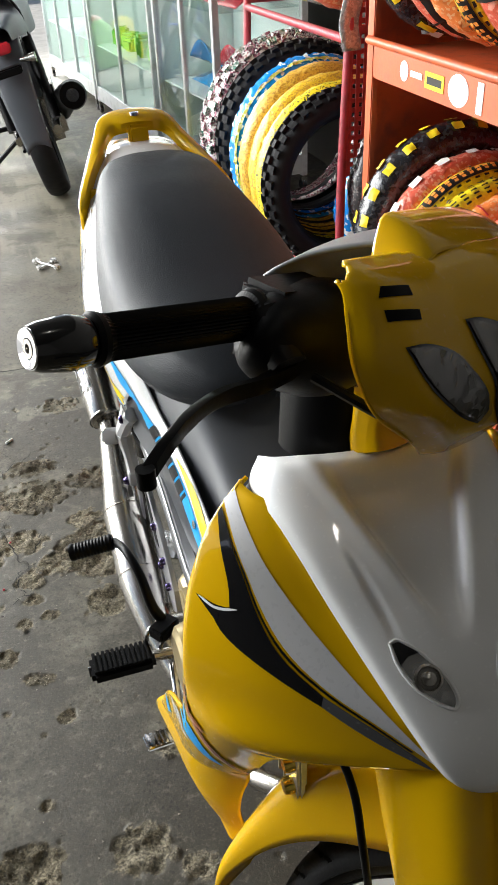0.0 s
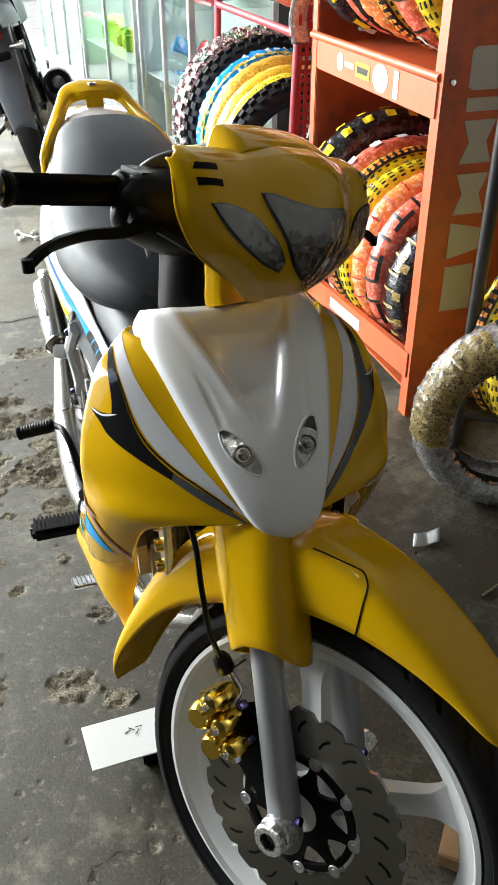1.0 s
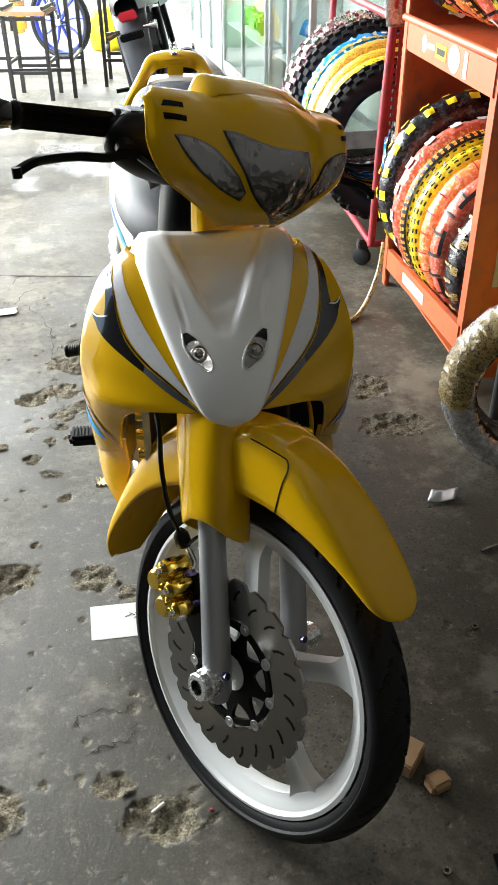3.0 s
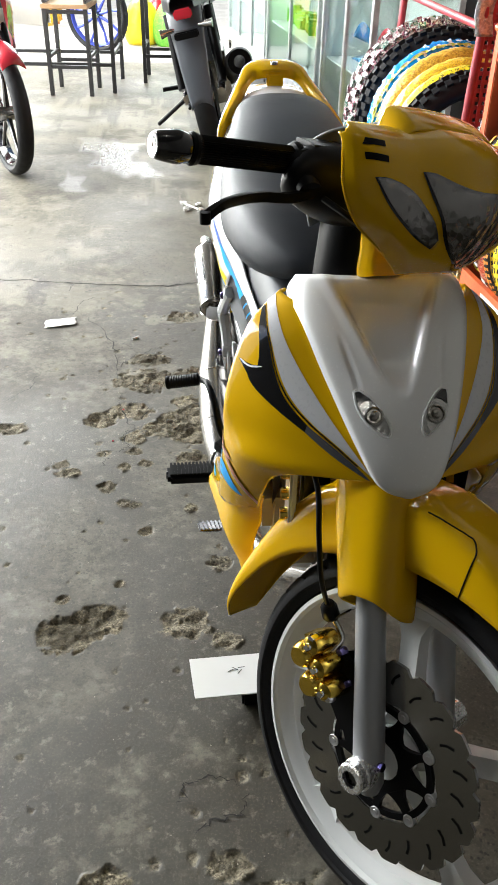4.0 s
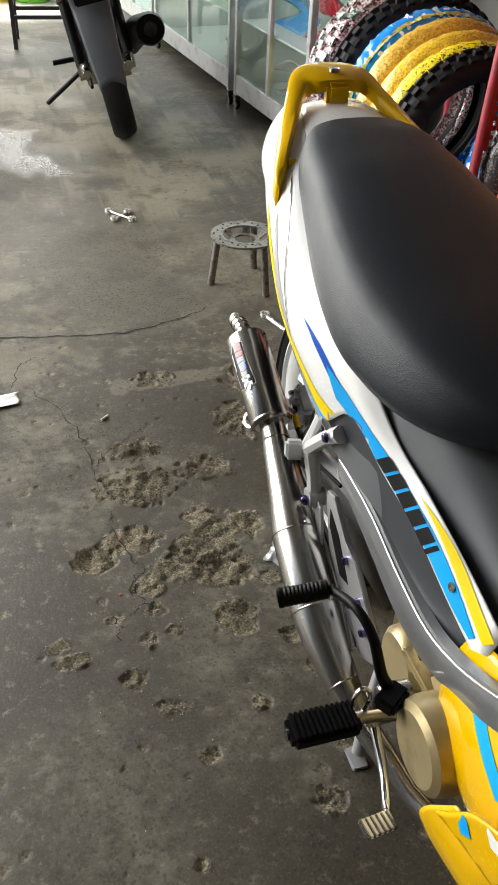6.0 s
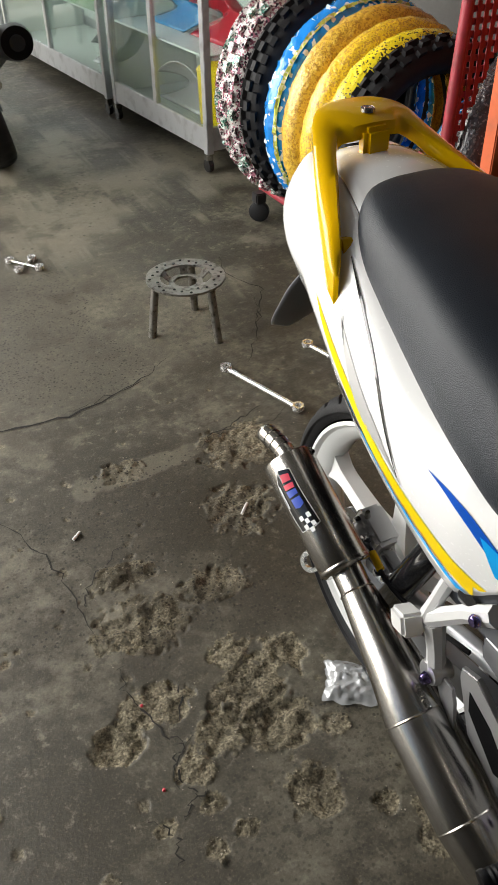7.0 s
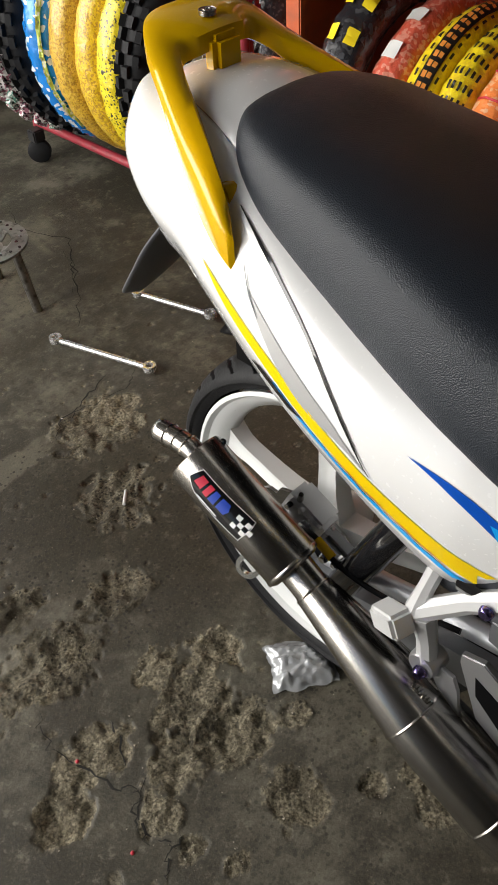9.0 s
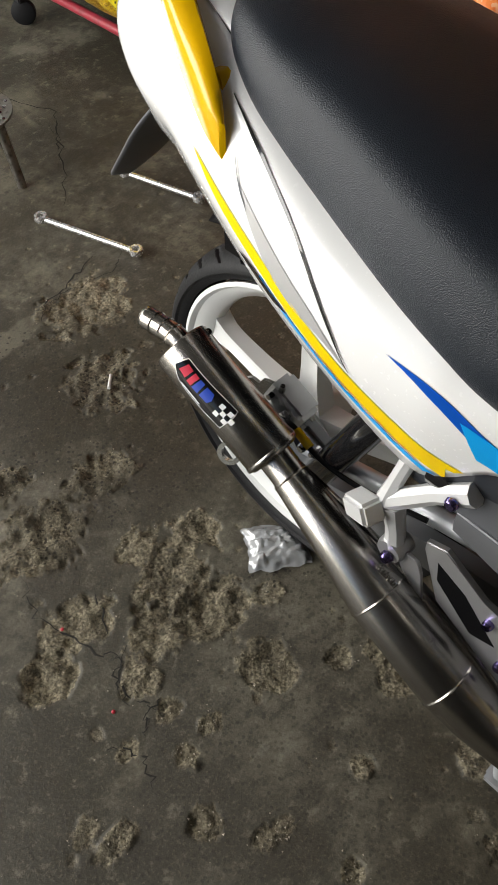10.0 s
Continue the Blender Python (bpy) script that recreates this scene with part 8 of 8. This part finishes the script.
# ---- stool made from a brake disc, tools and litter on the floor ----
DULL = material("greasy_steel", (0.30, 0.285, 0.26), 0.3, metal=0.95, vary=0.45, vary_scale=25, dirt=(0.06, 0.05, 0.04))
disc_stool = thing("disc_stool", (0.172, 1.055, 0), "low stool welded from a worn brake disc and three steel legs", "stool")
dm = Matrix.Translation((0.172, 1.055, 0.165)) @ Matrix.Rotation(radians(-90), 4, "Y")
bm = bmesh.new()
for r0, r1, low in ((0.070, 0.108, 0.0), (0.032, 0.046, -0.015)):
    rows = [[dm @ V((x + low, r * math.sin(2 * math.pi * j / 60), r * math.cos(2 * math.pi * j / 60))) for j in range(60)] for r, x in ((r0, -0.003), (r1, -0.003), (r1, 0.003), (r0, 0.003), (r0, -0.003))]
    surface(rows, closed=True, bm=bm)
for k in range(6):
    t = dm @ Matrix.Rotation(k * math.pi / 3 + 0.2, 4, "X")
    surface([[t @ V((x + dx, y * hw, r)) for y, dx in ((-1, -0.002), (1, -0.002), (1, 0.002), (-1, 0.002))] for r, hw, x in ((0.043, 0.013, -0.015), (0.056, 0.010, -0.013), (0.066, 0.012, -0.003), (0.074, 0.018, 0.0))], closed=True, cap=True, bm=bm)
part("seat", bm, DULL, disc_stool, "worn brake disc seat")
for k in range(24):
    t = dm @ Matrix.Rotation(k * math.pi / 12, 4, "X") @ Matrix.Translation((0.0032, 0, 0.082 + 0.008 * (k % 3)))
    part("hole", lathe([(0, 0), (0.004, 0), (0.004, 0.0012), (0, 0.0012)], 8, t), SHINYBLACK, disc_stool)
for x, y in ((0.066, 1.068), (0.218, 0.956), (0.236, 1.155)):
    part("leg", tube([(x, y, 0.0), (0.172 + (x - 0.172) * 0.8, 1.055 + (y - 1.055) * 0.8, 0.163)], 0.0115, 12), DULL, disc_stool)


def spanner(a, b, label, r=0.0068):
    a, b = V(a), V(b)
    ob = solo("ring_spanner", tube([a, a.lerp(b, 0.5), b], r, 10), BRIGHTALU, label, "spanner", "spanners on the floor")
    for e, other in ((a, b), (b, a)):
        way = (e - other).normalized()
        m = Matrix.Translation(e + way * 0.010 + V((0, 0, 0.002))) @ way.to_track_quat("Y", "Z").to_matrix().to_4x4() @ Matrix.Rotation(radians(-90), 4, "Y")
        ring = part("ring", lathe([(0.0085, -0.007), (0.0145, -0.007), (0.0155, 0), (0.0145, 0.007), (0.0085, 0.007), (0.0075, 0)], 20, m, closed=True), BRIGHTALU, ob)
    return ob


spanner((0.172, 0.80, 0.012), (0.243, 0.575, 0.012), "long chrome ring spanner lying on the concrete")
spanner((0.42, 0.80, 0.012), (0.47, 0.62, 0.012), "chrome ring spanner beside the rear wheel")
spanner((-0.16, 1.72, 0.007), (-0.10, 1.64, 0.007), "small open spanner on the concrete", 0.004)
spanner((-0.15, 1.655, 0.007), (-0.105, 1.70, 0.007), "small spanner lying across another", 0.004)

# white card propped on a dark block
card = solo("card", block(-0.067, 0.067, -0.045, 0.045, -0.0015, 0.0015, 0.0004, Matrix.Translation((-0.192, -1.045, 0.052)) @ Matrix.Rotation(radians(4), 4, "Z") @ Matrix.Rotation(radians(3), 4, "Y")), PAPER, "white cardboard box lid with a short pen mark", "card")
for dx, dy, a in ((0.0, 0.0, 0.5), (0.008, 0.004, -0.6), (0.016, -0.004, 0.9), (0.02, 0.006, 0.1)):
    part("pen_mark", block(-0.006, 0.006, -0.0007, 0.0007, 0.0018, 0.0022, 0, Matrix.Translation((-0.188 + dx, -1.035 + dy, 0.052)) @ Matrix.Rotation(radians(3), 4, "Y") @ Matrix.Rotation(a, 4, "Z")), P_BLACK, card)
solo("dark_block", block(-0.17, -0.10, -1.075, -1.015, 0.0, 0.047, 0.004), BLACK, "dark wooden block under the card", "block")

rows = [[V((-0.625 + 0.05 * u + 0.004 * math.sin(9 * v), 0.53 + 0.028 * v + 0.01 * u, 0.004 + 0.005 * noise.noise(V((u * 3, v * 3, 1))))) for u in (-1, -0.6, -0.2, 0.2, 0.6, 1)] for v in (-1, -0.5, 0, 0.5, 1)]
solo("paper_scrap", surface(rows, nu=12, nv=12), PAPER, "crumpled white paper scrap on the concrete", "paper", shell=0.0006)

FOIL = material("clear_plastic_wrap", (0.40, 0.41, 0.42), 0.2, metal=0.25, vary=0.3, vary_scale=40, coat=0.8)
rows = []
for i in range(31):
    row = []
    for j in range(27):
        u, v = i / 15 - 1, j / 13 - 1
        p = V((u * 2.6, v * 2.6, 5))
        edge = max(0, 1 - max(abs(u), abs(v)) ** 4)
        h = 0.022 * edge + 0.010 * abs(noise.noise(p)) + 0.007 * abs(noise.noise(p * 2.3)) * (0.4 + edge)
        ragged = 1 + 0.22 * noise.noise(V((u * 1.7, v * 1.7, 8))) + 0.07 * noise.noise(V((u * 5, v * 5, 3)))
        row.append(Matrix.Translation((-0.068, -0.165, 0)) @ Matrix.Rotation(radians(-35), 4, "Z") @ V((0.052 * u * ragged, 0.041 * v * ragged, max(0.003, h - 0.006))))
    rows.append(row)
bag = solo("plastic_bag", surface(rows), FOIL, "crumpled clear plastic bag on the concrete", "bag", smooth=60)

rows = [[V((0.566 + 0.034 * u + 0.012 * v, -0.685 + 0.022 * v, 0.005 + 0.006 * abs(u) + 0.003 * noise.noise(V((u * 3, v * 3, 7))))) for u in (-1, -0.5, 0, 0.5, 1)] for v in (-1, -0.3, 0.3, 1)]
solo("foil_scrap", surface(rows, nu=8, nv=8), FOIL, "small clear plastic scrap on the floor", "scrap", shell=0.0005)
rows = [[V((0.622 + 0.02 * u, -0.965 + 0.01 * v + 0.006 * u, 0.004 + 0.002 * noise.noise(V((u * 3, v * 3, 9))))) for u in (-1, 0, 1)] for v in (-1, 0, 1)]
solo("foil_scrap", surface(rows, nu=6, nv=6), FOIL, "tiny plastic scrap on the floor", "scrap", shell=0.0005)
solo("hex_key", tube([(0.589, -0.887, 0.004), (0.64, -0.868, 0.004), (0.662, -0.868, 0.004), (0.668, -0.884, 0.004)], 0.0032, 6), STEEL, "bent steel hex key on the floor", "hex key")
solo("steel_rod", tube([(0.473, -1.266, 0.004), (0.70, -1.297, 0.004)], 0.004, 8), CHROME, "thin steel rod on the floor", "rod")
for x, y in ((0.496, -1.104), (0.282, -1.575), (0.56, -1.18)):
    solo("hex_nut", lathe([(0.004, -0.003), (0.0075, -0.003), (0.0075, 0.003), (0.004, 0.003)], 6, Matrix.Translation((x, y, 0.003)) @ Matrix.Rotation(radians(90), 4, "Y"), closed=True), STEEL, "loose steel nut on the floor", "nut", "loose nuts", smooth=20)
solo("wood_block", block(-0.034, 0.034, -0.03, 0.03, 0, 0.032, 0.003, Matrix.Translation((0.265, -1.375, 0)) @ Matrix.Rotation(radians(-40), 4, "Z")), WOOD, "raw wood wedge behind the front wheel", "wood block")
solo("wood_block", block(-0.02, 0.02, -0.016, 0.016, 0, 0.024, 0.006, Matrix.Translation((0.312, -1.435, 0)) @ Matrix.Rotation(radians(20), 4, "Z")), WOOD, "small raw wood offcut", "wood block")
bolt_tray = thing("bolt_tray", (0.4, -1.62, 0), "black tray with new gold and green bolts", "tray")
part("tray", plate([(-0.05, -0.06), (0.07, -0.06), (0.07, 0.05), (-0.04, 0.06)], 0.006, Matrix.Translation((0.4, -1.62, 0.004))), BLACK, bolt_tray)
for k in range(14):
    x, y = 0.37 + 0.02 * (k % 4) + 0.004 * (k % 3), -1.655 + 0.022 * (k // 4)
    part("bolt", lathe([(0, 0.03), (0.0045, 0.03), (0.0045, 0.018), (0.008, 0.017), (0.009, 0.012), (0.009, 0.007), (0, 0.007)], 10, Matrix.Translation((x, y, 0)) @ Matrix.Rotation(radians(-90), 4, "Y")), (GOLD, CHROME, GREENP)[k % 3], bolt_tray)
for a, b, mat, lab in (((-0.045, 0.30, 0.004), (-0.02, 0.325, 0.004), PAPER, "cigarette stub in a floor hollow"), ((-0.384, 0.395, 0.003), (-0.365, 0.41, 0.003), PAPER, "tiny white paper strip on the floor"), ((-0.155, -1.425, 0.003), (-0.135, -1.41, 0.003), PAPER, "small white stub by the wheel")):
    solo("stub", tube([a, b], 0.0032, 8), mat, lab, "stub", "stubs on the floor")
for x, y, mat in ((-0.405, -0.035, P_RED), (-0.43, -0.19, P_RED), (-0.06, -1.43, P_RED), (0.02, 0.585, STEEL)):
    solo("crumb", lathe([(0, -0.003), (0.003, -0.001), (0.003, 0.002), (0, 0.003)], 6, Matrix.Translation((x, y, 0.001)) @ Matrix.Rotation(radians(90), 4, "Y")), mat, "tiny coloured crumb on the floor", "crumb", "crumbs on the floor")
# thin cord running along the floor to the rack
solo("cord", tube([(0.45, 0.35, 0.006), (0.55, 0.3, 0.006), (0.62, 0.36, 0.02), (0.68, 0.42, 0.12), (0.70, 0.45, 0.22)], 0.008, 8, smooth=20), W_TAN, "twisted wrapping strip hanging from the rack", "strip")
